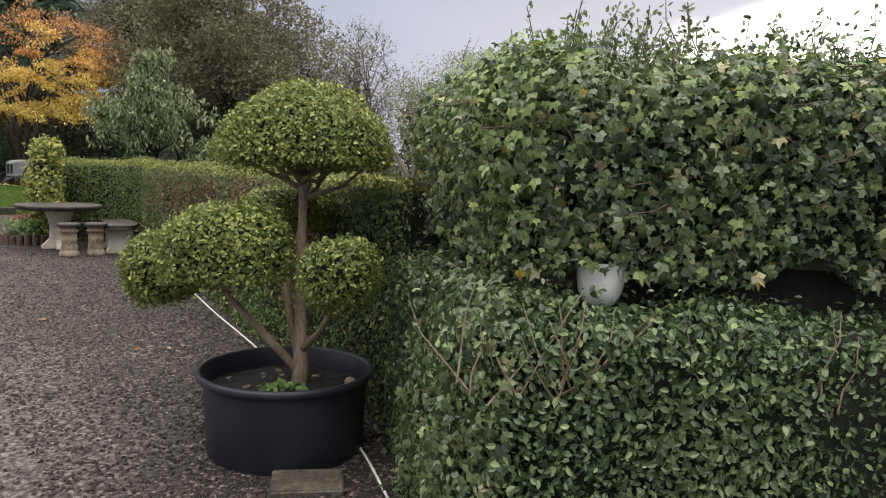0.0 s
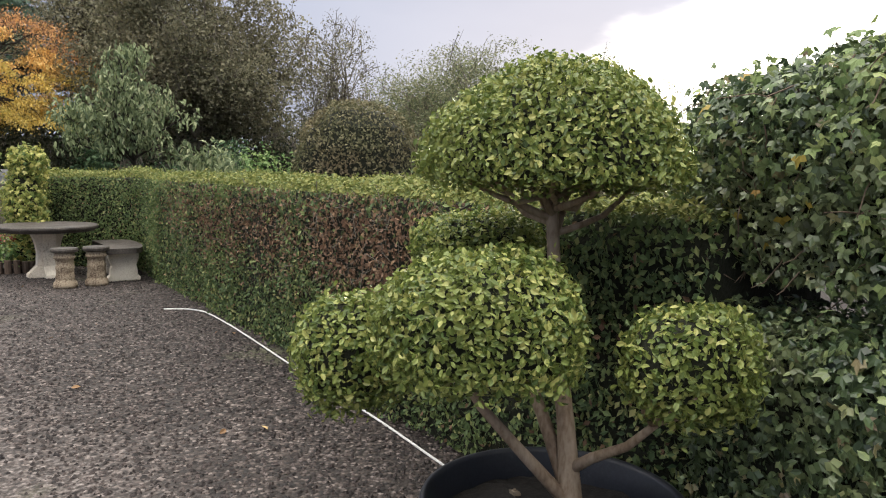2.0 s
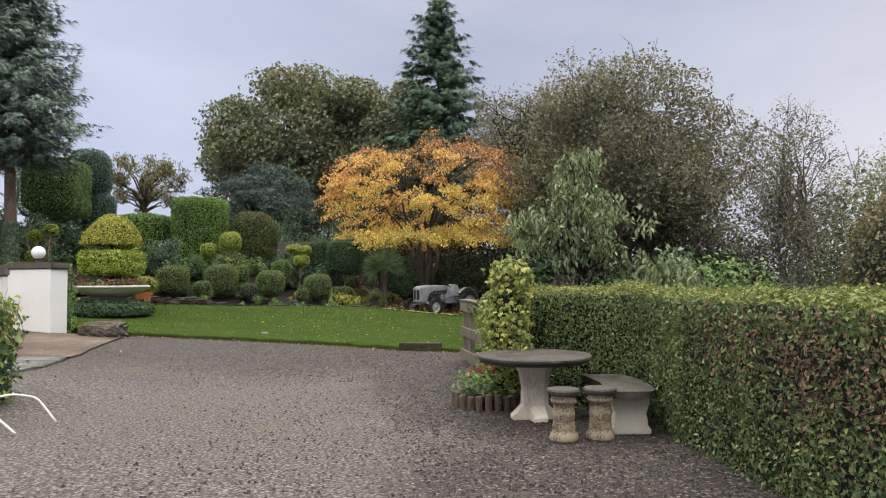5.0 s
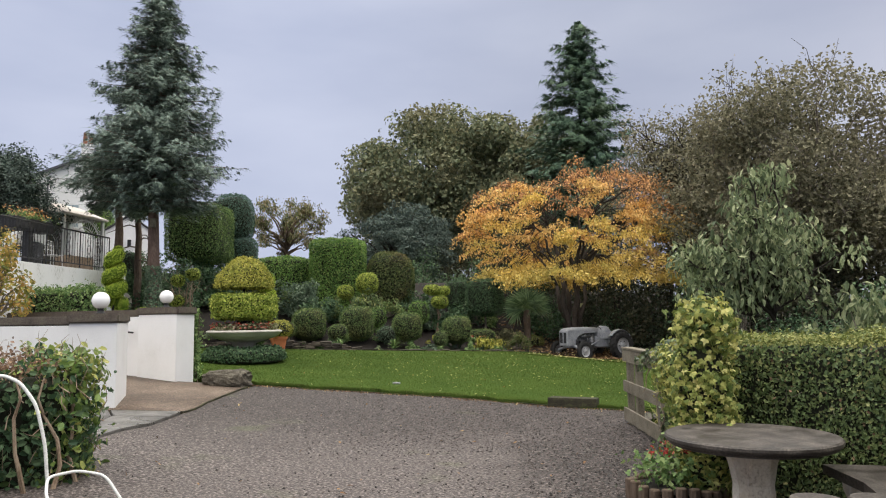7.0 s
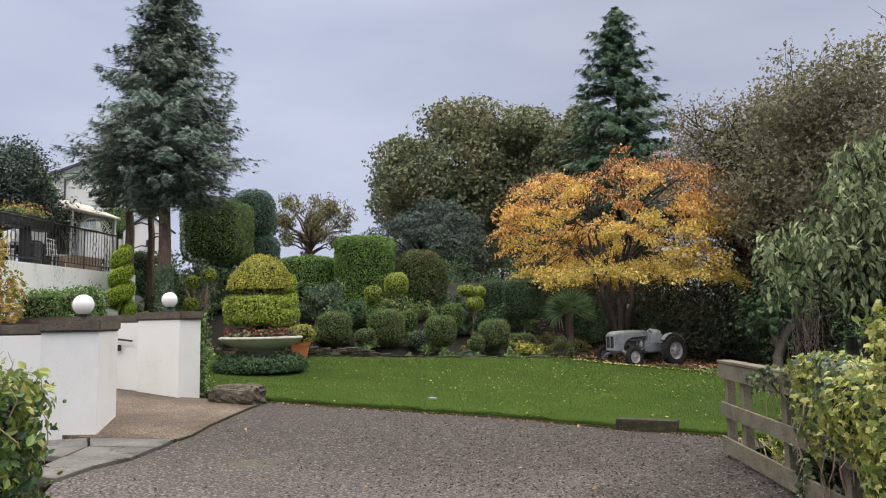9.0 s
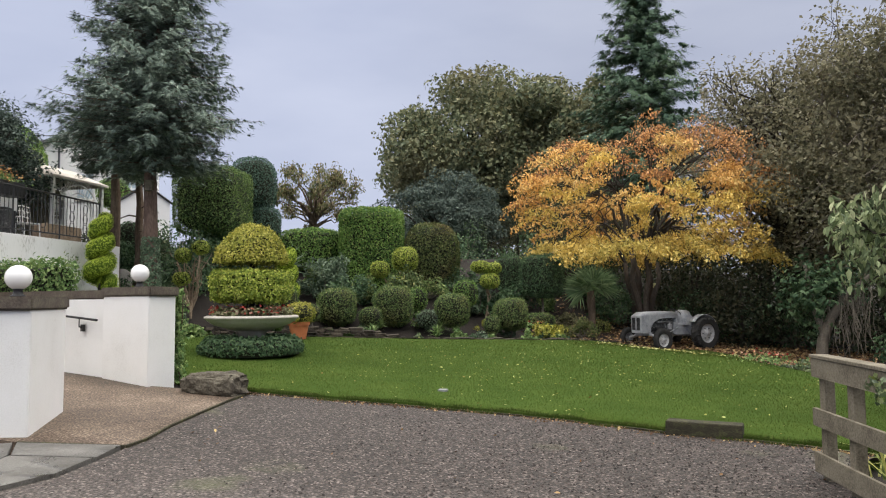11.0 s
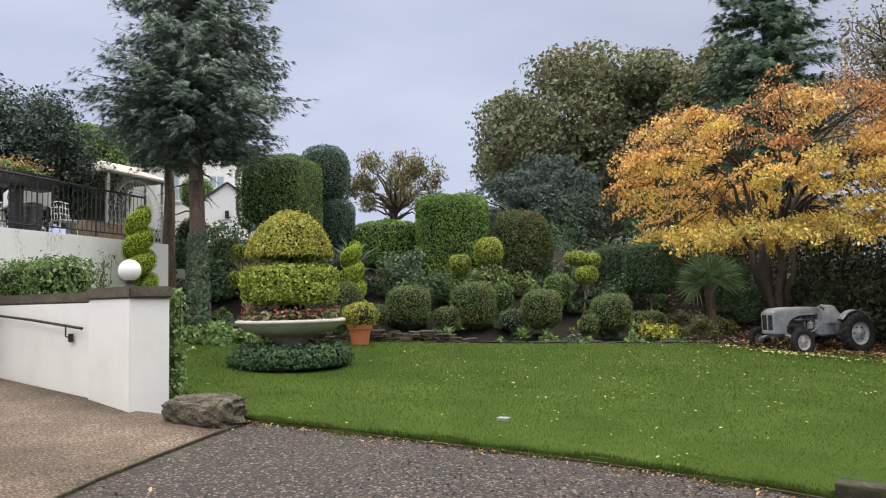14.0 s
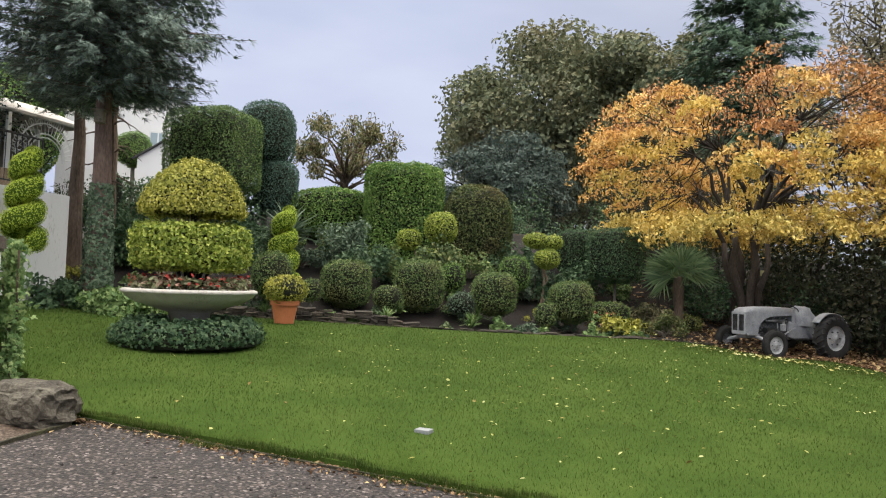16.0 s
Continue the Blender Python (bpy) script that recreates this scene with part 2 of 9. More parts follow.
M = {}
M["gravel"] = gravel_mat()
M["pebble"] = rough_mat("pebble", [(0.2, (0.008, 0.006, 0.0055)), (0.5, (0.031, 0.023, 0.021)), (0.7, (0.078, 0.060, 0.054)), (0.85, (0.19, 0.16, 0.147))], 30, 0.7, 0.1, 200, island=0.3)
M["soil"] = rough_mat("soil", [(0.3, (0.006, 0.0045, 0.0035)), (0.6, (0.018, 0.013, 0.010)), (0.8, (0.04, 0.03, 0.02))], 3, 0.95, 0.8, 40, dist=0.03)
M["lawn"] = rough_mat("lawn_turf", [(0.3, (0.024, 0.047, 0.0075)), (0.5, (0.048, 0.082, 0.015)), (0.7, (0.077, 0.107, 0.023))], 0.9, 0.95, 0.8, 90, dist=0.02, spec=0.05)
M["grass"] = leaf_mat("grass_blade", [(0, (0.037, 0.066, 0.012)), (0.5, (0.060, 0.100, 0.018)), (0.85, (0.090, 0.128, 0.027)), (1, (0.16, 0.17, 0.06))], 0.9, (0.096, 0.118, 0.026), 0.5, 0.22, spec=0.08, sat=0.97)
M["concrete"] = rough_mat("exposed_aggregate", [(0.36, (0.026, 0.018, 0.013)), (0.47, (0.082, 0.056, 0.039)), (0.57, (0.152, 0.110, 0.078)), (0.66, (0.30, 0.24, 0.185))], 1.2, 0.7, 0.8, 38, dist=0.008, grain=0.72)
M["flag"] = rough_mat("wet_flagstone", [(0.3, (0.06, 0.055, 0.05)), (0.5, (0.12, 0.115, 0.105)), (0.7, (0.2, 0.19, 0.18))], 2, 0.4, 0.2, 60, rough_var=0.3)
M["white"] = rough_mat("white_render", [(0.25, (0.62, 0.61, 0.58)), (0.45, (0.78, 0.775, 0.76)), (0.7, (0.84, 0.835, 0.83))], 1.3, 0.75, 0.25, 70, dist=0.006)
M["white_old"] = rough_mat("weathered_white_render", [(0.30, (0.16, 0.155, 0.14)), (0.37, (0.60, 0.59, 0.56)), (0.45, (0.82, 0.815, 0.80)), (0.7, (0.86, 0.855, 0.845))], 2.2, 0.8, 0.4, 30, dist=0.01, stretch=(1, 1, 0.4))
M["cap"] = rough_mat("dark_coping_stone", [(0.3, (0.045, 0.035, 0.03)), (0.5, (0.10, 0.08, 0.065)), (0.7, (0.16, 0.15, 0.10))], 4, 0.85, 0.7, 40, dist=0.02)
M["stone"] = rough_mat("weathered_stone", [(0.3, (0.025, 0.021, 0.016)), (0.48, (0.075, 0.064, 0.048)), (0.66, (0.16, 0.145, 0.11)), (0.75, (0.2, 0.19, 0.13))], 4, 0.9, 0.9, 35, dist=0.04)
M["wallstone"] = rough_mat("wall_stone", [(0.25, (0.018, 0.014, 0.010)), (0.5, (0.048, 0.039, 0.029)), (0.8, (0.12, 0.098, 0.074))], 5, 0.9, 0.8, 35, dist=0.03, obj_random=0.2)
M["cast"] = rough_mat("cast_stone", [(0.3, (0.30, 0.25, 0.18)), (0.43, (0.62, 0.55, 0.44)), (0.6, (0.76, 0.70, 0.59))], 3, 0.85, 0.4, 50, dist=0.01)
M["cast_worn"] = rough_mat("lichened_stone", [(0.33, (0.05, 0.036, 0.026)), (0.44, (0.17, 0.125, 0.085)), (0.55, (0.34, 0.28, 0.20)), (0.66, (0.24, 0.17, 0.11))], 7, 0.9, 0.9, 50, dist=0.015)
M["slate"] = rough_mat("dark_table_slate", [(0.3, (0.016, 0.013, 0.011)), (0.48, (0.045, 0.038, 0.032)), (0.6, (0.10, 0.086, 0.074)), (0.72, (0.16, 0.145, 0.12))], 6, 0.6, 0.5, 60, dist=0.01, rough_var=0.15)
M["peat"] = rough_mat("potting_soil", [(0.3, (0.004, 0.003, 0.003)), (0.5, (0.011, 0.009, 0.008)), (0.68, (0.028, 0.023, 0.02)), (0.76, (0.09, 0.075, 0.065))], 22, 0.95, 0.9, 60, dist=0.01)
M["stembark"] = rough_mat("grey_brown_bark", [(0.3, (0.028, 0.022, 0.018)), (0.5, (0.068, 0.053, 0.043)), (0.7, (0.125, 0.102, 0.083))], 6, 0.9, 0.9, 30, dist=0.03, stretch=(1, 1, 0.3))
M["urn"] = rough_mat("urn_stone", [(0.3, (0.28, 0.25, 0.21)), (0.46, (0.50, 0.46, 0.41)), (0.7, (0.64, 0.60, 0.55))], 3, 0.8, 0.3, 50, dist=0.01)
M["terracotta"] = rough_mat("terracotta", [(0.3, (0.42, 0.13, 0.055)), (0.6, (0.56, 0.19, 0.08)), (0.8, (0.62, 0.28, 0.15))], 5, 0.8, 0.15, 60)
M["wood"] = rough_mat("weathered_timber", [(0.3, (0.05, 0.042, 0.028)), (0.46, (0.13, 0.112, 0.08)), (0.6, (0.21, 0.185, 0.14)), (0.72, (0.17, 0.17, 0.07))], 3, 0.85, 0.6, 50, dist=0.01, stretch=(1, 1, 1))
M["sleeper"] = rough_mat("old_sleeper", [(0.3, (0.013, 0.012, 0.008)), (0.5, (0.038, 0.034, 0.02)), (0.66, (0.075, 0.075, 0.03))], 5, 0.9, 0.8, 40, dist=0.02, stretch=(1, 1, 3))
M["bark"] = rough_mat("bark", [(0.3, (0.045, 0.030, 0.02)), (0.5, (0.12, 0.085, 0.06)), (0.7, (0.2, 0.15, 0.11))], 6, 0.9, 0.9, 30, dist=0.03, stretch=(1, 1, 0.3))
M["redbark"] = rough_mat("red_bark", [(0.3, (0.05, 0.032, 0.026)), (0.5, (0.145, 0.095, 0.076)), (0.7, (0.23, 0.165, 0.135))], 6, 0.9, 0.9, 30, dist=0.03, stretch=(1, 1, 0.3))
M["darkbark"] = rough_mat("dark_bark", [(0.3, (0.012, 0.010, 0.008)), (0.6, (0.04, 0.032, 0.025)), (0.8, (0.07, 0.06, 0.045))], 6, 0.95, 0.8, 30, dist=0.03)
M["palebark"] = rough_mat("smooth_pale_bark", [(0.3, (0.11, 0.072, 0.046)), (0.46, (0.25, 0.18, 0.12)), (0.58, (0.34, 0.265, 0.19)), (0.7, (0.42, 0.33, 0.245))], 9, 0.8, 0.4, 60, dist=0.01, stretch=(1, 1, 0.4))
M["greybark"] = rough_mat("grey_twig", [(0.3, (0.09, 0.075, 0.06)), (0.6, (0.2, 0.175, 0.14)), (0.8, (0.28, 0.25, 0.2))], 6, 0.9, 0.4, 30)
# near-black body behind the leaves; the shade among the twigs is in its colour
M["core"] = rough_mat("shaded_inner_twigs", [(0.3, (0.008, 0.010, 0.005)), (0.6, (0.02, 0.022, 0.012)), (0.8, (0.04, 0.035, 0.022))], 12, 1.0, 0.6, 60, dist=0.03)
M["greencore"] = rough_mat("dense_green_inside", [(0.3, (0.035, 0.06, 0.010)), (0.6, (0.075, 0.125, 0.018)), (0.8, (0.12, 0.18, 0.03))], 14, 1.0, 0.6, 70, dist=0.02, spec=0.05)
M["blackpot"] = rough_mat("black_plastic", [(0.3, (0.014, 0.016, 0.022)), (0.6, (0.026, 0.029, 0.038)), (0.8, (0.055, 0.058, 0.066))], 3, 0.42, 0.08, 80, rough_var=0.12)
M["rope"] = rough_mat("white_hose", [(0.3, (0.5, 0.5, 0.47)), (0.6, (0.75, 0.75, 0.72))], 20, 0.5, 0.1, 80)
M["cream"] = rough_mat("cream_glaze", [(0.3, (0.66, 0.64, 0.58)), (0.5, (0.78, 0.76, 0.71)), (0.7, (0.82, 0.80, 0.76))], 6, 0.4, 0.05, 60)
M["globe"] = plain_mat("opal_glass", (0.85, 0.85, 0.84), 0.25, coat=0.3)
M["iron"] = rough_mat("black_iron", [(0.3, (0.008, 0.008, 0.009)), (0.7, (0.03, 0.03, 0.032))], 20, 0.5, 0.2, 80)
M["whiteiron"] = plain_mat("white_painted_iron", (0.72, 0.72, 0.70), 0.5)
M["grey_paint"] = rough_mat("grey_tractor_paint", [(0.3, (0.14, 0.145, 0.15)), (0.46, (0.30, 0.31, 0.33)), (0.62, (0.42, 0.43, 0.45))], 5, 0.5, 0.1, 60, rough_var=0.15)
M["engine"] = rough_mat("oily_engine", [(0.3, (0.025, 0.025, 0.026)), (0.5, (0.10, 0.102, 0.105)), (0.66, (0.26, 0.265, 0.27))], 8, 0.5, 0.3, 50, metal=0.3)
M["rubber"] = rough_mat("old_rubber", [(0.3, (0.012, 0.012, 0.012)), (0.6, (0.035, 0.034, 0.033)), (0.8, (0.07, 0.065, 0.06))], 6, 0.85, 0.3, 60)
M["rim"] = rough_mat("painted_rim", [(0.3, (0.18, 0.18, 0.18)), (0.46, (0.36, 0.36, 0.37)), (0.6, (0.52, 0.52, 0.53))], 6, 0.55, 0.15, 60)
M["roof"] = rough_mat("slate_roof", [(0.3, (0.04, 0.04, 0.05)), (0.7, (0.12, 0.12, 0.14))], 5, 0.7, 0.5, 30)
M["brick"] = rough_mat("red_brick", [(0.3, (0.18, 0.06, 0.035)), (0.7, (0.36, 0.16, 0.10))], 8, 0.85, 0.4, 40)
M["sky_glass"] = plain_mat("pale_window_glass", (0.34, 0.42, 0.46), 0.08, coat=1.0)

G = {}
G["privet"] = leaf_mat("golden_privet_leaf", [(0, (0.065, 0.11, 0.022)), (0.35, (0.14, 0.195, 0.034)), (0.7, (0.25, 0.30, 0.055)), (1, (0.46, 0.45, 0.12))], 0.33, (0.19, 0.235, 0.045), 3.0, sat=0.9, spec=0.35)
G["ivy"] = leaf_mat("ivy_leaf", [(0, (0.022, 0.045, 0.017)), (0.45, (0.072, 0.128, 0.036)), (0.78, (0.17, 0.25, 0.06)), (0.93, (0.32, 0.40, 0.10)), (0.97, (0.20, 0.13, 0.06)), (1, (0.48, 0.42, 0.13))], 0.32, (0.20, 0.235, 0.075), 1.8, sat=0.74, spec=0.6)
G["ivy_young"] = leaf_mat("young_ivy_leaf", [(0, (0.11, 0.19, 0.045)), (0.6, (0.21, 0.30, 0.068)), (1, (0.36, 0.42, 0.10))], 0.4, sat=0.8)
G["ivy_yellow"] = leaf_mat("yellow_ivy_leaf", [(0, (0.30, 0.22, 0.04)), (0.6, (0.38, 0.30, 0.07)), (1, (0.24, 0.14, 0.04))], 0.45, sat=1.0)
G["variegated"] = leaf_mat("variegated_ivy_leaf", [(0, (0.07, 0.125, 0.022)), (0.4, (0.23, 0.275, 0.04)), (0.75, (0.48, 0.47, 0.085)), (1, (0.64, 0.58, 0.16))], 0.4, (0.09, 0.15, 0.03), 2.5)
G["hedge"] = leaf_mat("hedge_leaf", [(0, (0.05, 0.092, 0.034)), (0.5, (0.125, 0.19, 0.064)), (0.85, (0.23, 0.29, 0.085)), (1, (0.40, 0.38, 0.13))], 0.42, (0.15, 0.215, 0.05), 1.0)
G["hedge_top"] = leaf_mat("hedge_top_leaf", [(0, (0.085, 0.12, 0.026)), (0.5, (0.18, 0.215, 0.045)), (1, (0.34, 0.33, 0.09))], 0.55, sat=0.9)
G["hedge_brown"] = leaf_mat("browned_leaf", [(0, (0.12, 0.075, 0.05)), (0.6, (0.26, 0.16, 0.105)), (1, (0.40, 0.27, 0.165))], 0.6, sat=1.0)
G["lowhedge"] = leaf_mat("low_hedge_leaf", [(0, (0.024, 0.06, 0.018)), (0.5, (0.075, 0.145, 0.036)), (0.85, (0.16, 0.25, 0.058)), (1, (0.34, 0.43, 0.10))], 0.34, (0.16, 0.215, 0.055), 1.6, sat=0.74, spec=0.6)
G["box"] = leaf_mat("box_leaf", [(0, (0.042, 0.088, 0.022)), (0.45, (0.11, 0.19, 0.043)), (0.8, (0.185, 0.265, 0.064)), (1, (0.32, 0.33, 0.10))], 0.6, (0.19, 0.155, 0.05), 1.1, sat=0.86)
G["green"] = leaf_mat("clipped_green_leaf", [(0, (0.035, 0.10, 0.014)), (0.45, (0.10, 0.22, 0.028)), (0.8, (0.19, 0.32, 0.045)), (1, (0.34, 0.42, 0.08))], 0.55, (0.19, 0.361, 0.038), 0.9)
G["bright"] = leaf_mat("bright_conifer_leaf", [(0, (0.27, 0.36, 0.04)), (0.5, (0.41, 0.52, 0.06)), (1, (0.55, 0.65, 0.11))], 0.7, sat=1.0)
G["yew"] = leaf_mat("clipped_yew_leaf", [(0, (0.026, 0.066, 0.018)), (0.45, (0.076, 0.155, 0.034)), (0.8, (0.145, 0.235, 0.05)), (1, (0.25, 0.33, 0.08))], 0.55, (0.13, 0.22, 0.04), 0.9)
G["gold"] = leaf_mat("golden_leaf", [(0, (0.12, 0.13, 0.022)), (0.4, (0.33, 0.33, 0.045)), (0.75, (0.50, 0.47, 0.075)), (1, (0.64, 0.58, 0.14))], 0.5, (0.27, 0.31, 0.05), 2.0, sat=0.95)
G["lime"] = leaf_mat("lime_leaf", [(0, (0.09, 0.14, 0.02)), (0.4, (0.27, 0.35, 0.045)), (0.75, (0.43, 0.50, 0.075)), (1, (0.60, 0.60, 0.13))], 0.5, sat=0.95)
G["darkgreen"] = leaf_mat("dark_green_leaf", [(0, (0.028, 0.07, 0.03)), (0.5, (0.06, 0.125, 0.052)), (1, (0.14, 0.225, 0.09))], 0.5)
G["bluegreen"] = leaf_mat("blue_green_leaf", [(0, (0.0342, 0.0798, 0.057)), (0.5, (0.0684, 0.142, 0.103)), (1, (0.137, 0.228, 0.16))], 0.6)
G["olive"] = leaf_mat("grey_green_leaf", [(0, (0.0495, 0.0891, 0.0495)), (0.5, (0.109, 0.168, 0.099)), (1, (0.218, 0.297, 0.178))], 0.5)
G["spruce"] = leaf_mat("spruce_needle", [(0, (0.055, 0.085, 0.066)), (0.5, (0.125, 0.182, 0.14)), (0.8, (0.205, 0.28, 0.215)), (1, (0.34, 0.42, 0.34))], 0.6, None, glow=0.1)
G["cypress"] = leaf_mat("cypress_spray", [(0, (0.028, 0.068, 0.044)), (0.5, (0.06, 0.12, 0.072)), (1, (0.11, 0.2, 0.1))], 0.6, (0.1, 0.16, 0.06), 0.4, glow=0.1)
G["oak"] = leaf_mat("oak_leaf", [(0, (0.07, 0.095, 0.052)), (0.4, (0.15, 0.18, 0.088)), (0.8, (0.215, 0.23, 0.11)), (1, (0.30, 0.28, 0.13))], 0.6, (0.22, 0.185, 0.09), 0.2, spec=0.2)
G["pine"] = leaf_mat("pine_needle", [(0, (0.022, 0.04, 0.032)), (0.5, (0.055, 0.085, 0.066)), (1, (0.14, 0.19, 0.15))], 0.6, None, glow=0.1)
G["browned"] = leaf_mat("brown_green_leaf", [(0, (0.04, 0.07, 0.02)), (0.5, (0.095, 0.13, 0.04)), (1, (0.19, 0.2, 0.07))], 0.6, (0.15, 0.085, 0.045), 0.9, sat=0.95)
G["yew_brown"] = leaf_mat("bronzed_yew_leaf", [(0, (0.06, 0.065, 0.03)), (0.5, (0.14, 0.14, 0.065)), (1, (0.27, 0.24, 0.12))], 0.6, (0.20, 0.14, 0.075), 1.2, sat=0.9)
G["maple"] = leaf_mat("autumn_leaf", [(0, (0.34, 0.17, 0.05)), (0.25, (0.68, 0.37, 0.085)), (0.65, (0.84, 0.51, 0.13)), (1, (0.90, 0.64, 0.22))], 0.5, (0.50, 0.38, 0.10), 0.75, glow=0.22, sat=0.93)
G["maple_low"] = leaf_mat("yellow_autumn_leaf", [(0, (0.34, 0.23, 0.04)), (0.3, (0.70, 0.48, 0.08)), (0.7, (0.84, 0.60, 0.12)), (1, (0.88, 0.70, 0.22))], 0.5, (0.40, 0.38, 0.09), 0.6, glow=0.25, sat=0.93)
G["maple_top"] = leaf_mat("rusty_leaf", [(0, (0.20, 0.11, 0.065)), (0.4, (0.46, 0.24, 0.11)), (0.8, (0.72, 0.39, 0.15)), (1, (0.82, 0.52, 0.22))], 0.5, None, glow=0.2, sat=1.0)
G["willow"] = leaf_mat("thin_autumn_leaf", [(0, (0.07, 0.07, 0.038)), (0.5, (0.175, 0.168, 0.095)), (1, (0.31, 0.285, 0.165))], 0.6, (0.19, 0.165, 0.095), 0.3, glow=0.35)
G["crab"] = leaf_mat("hanging_apple_leaf", [(0, (0.07, 0.09, 0.04)), (0.4, (0.17, 0.19, 0.08)), (0.75, (0.27, 0.25, 0.11)), (1, (0.36, 0.27, 0.15))], 0.55, (0.20, 0.15, 0.08), 0.5, glow=0.3, sat=0.95)
G["turning"] = leaf_mat("turning_shrub_leaf", [(0, (0.10, 0.13, 0.03)), (0.35, (0.27, 0.27, 0.055)), (0.65, (0.46, 0.36, 0.07)), (1, (0.58, 0.33, 0.09))], 0.5, (0.42, 0.24, 0.06), 1.4, sat=0.95)
G["birch"] = leaf_mat("thin_olive_leaf", [(0, (0.10, 0.125, 0.06)), (0.5, (0.20, 0.225, 0.11)), (1, (0.33, 0.33, 0.17))], 0.6, (0.24, 0.22, 0.11), 0.3, glow=0.4)
G["pale"] = leaf_mat("pale_drooping_leaf", [(0, (0.075, 0.105, 0.055)), (0.5, (0.185, 0.235, 0.115)), (0.85, (0.32, 0.37, 0.19)), (1, (0.46, 0.48, 0.28))], 0.5, None, glow=0.3, sat=0.95)
G["fern"] = leaf_mat("fern_leaf", [(0, (0.064, 0.144, 0.032)), (0.6, (0.16, 0.272, 0.064)), (1, (0.32, 0.416, 0.128))], 0.5)
G["rose_leaf"] = leaf_mat("broad_hedge_leaf", [(0, (0.05, 0.11, 0.025)), (0.5, (0.13, 0.22, 0.045)), (0.85, (0.24, 0.33, 0.07)), (1, (0.40, 0.42, 0.10))], 0.42, (0.20, 0.25, 0.05), 2.0, spec=0.35, sat=0.95)
G["palm"] = leaf_mat("palm_leaf", [(0, (0.09, 0.17, 0.07)), (0.6, (0.20, 0.31, 0.13)), (1, (0.34, 0.46, 0.22))], 0.4)
G["litter"] = leaf_mat("fallen_leaf", [(0, (0.085, 0.042, 0.02)), (0.5, (0.2, 0.105, 0.042)), (0.8, (0.36, 0.21, 0.075)), (1, (0.52, 0.38, 0.14))], 0.7, glow=0.05)
G["fleck"] = leaf_mat("yellow_fallen_leaf", [(0, (0.22, 0.13, 0.05)), (0.3, (0.36, 0.33, 0.10)), (0.7, (0.42, 0.43, 0.16)), (1, (0.52, 0.50, 0.26))], 0.6, glow=0.05, sat=1.0)
G["petal"] = leaf_mat("red_petal", [(0, (0.30, 0.03, 0.025)), (0.4, (0.46, 0.06, 0.045)), (0.7, (0.55, 0.20, 0.14)), (1, (0.62, 0.42, 0.33))], 0.5, sat=1.0)
G["bedding"] = leaf_mat("mixed_bedding_leaf", [(0, (0.16, 0.05, 0.04)), (0.3, (0.12, 0.15, 0.05)), (0.6, (0.25, 0.28, 0.12)), (0.85, (0.40, 0.38, 0.22)), (1, (0.50, 0.28, 0.20))], 0.5)
G["thicket"] = leaf_mat("dark_thicket_leaf", [(0, (0.018, 0.03, 0.017)), (0.6, (0.046, 0.062, 0.032)), (1, (0.095, 0.092, 0.05))], 0.7, (0.075, 0.06, 0.036), 0.3, spec=0.08)
G["wood_far"] = leaf_mat("far_wood_leaf", [(0, (0.028, 0.050, 0.026)), (0.6, (0.07, 0.098, 0.044)), (1, (0.14, 0.14, 0.065))], 0.6, (0.119, 0.0935, 0.051), 0.2)

# ---- mesh helpers ----
RNG = np.random.default_rng(7)


def mesh_np(name, verts, faces, smooth=False):
    """A mesh from arrays: faces is a list of (n, k) index arrays."""
    me = bpy.data.meshes.new(name)
    verts = np.asarray(verts, dtype=np.float32)
    me.vertices.add(len(verts))
    me.vertices.foreach_set("co", verts.ravel())
    faces = [np.asarray(f, dtype=np.int32) for f in faces if len(f)]
    loops = np.concatenate([f.ravel() for f in faces])
    totals = np.concatenate([np.full(len(f), f.shape[1], dtype=np.int32) for f in faces])
    starts = np.concatenate([[0], np.cumsum(totals)[:-1]]).astype(np.int32)
    me.loops.add(len(loops))
    me.loops.foreach_set("vertex_index", loops)
    me.polygons.add(len(totals))
    me.polygons.foreach_set("loop_start", starts)
    me.polygons.foreach_set("loop_total", totals)
    me.polygons.foreach_set("use_smooth", np.full(len(totals), bool(smooth)))
    me.update(calc_edges=True)
    return me


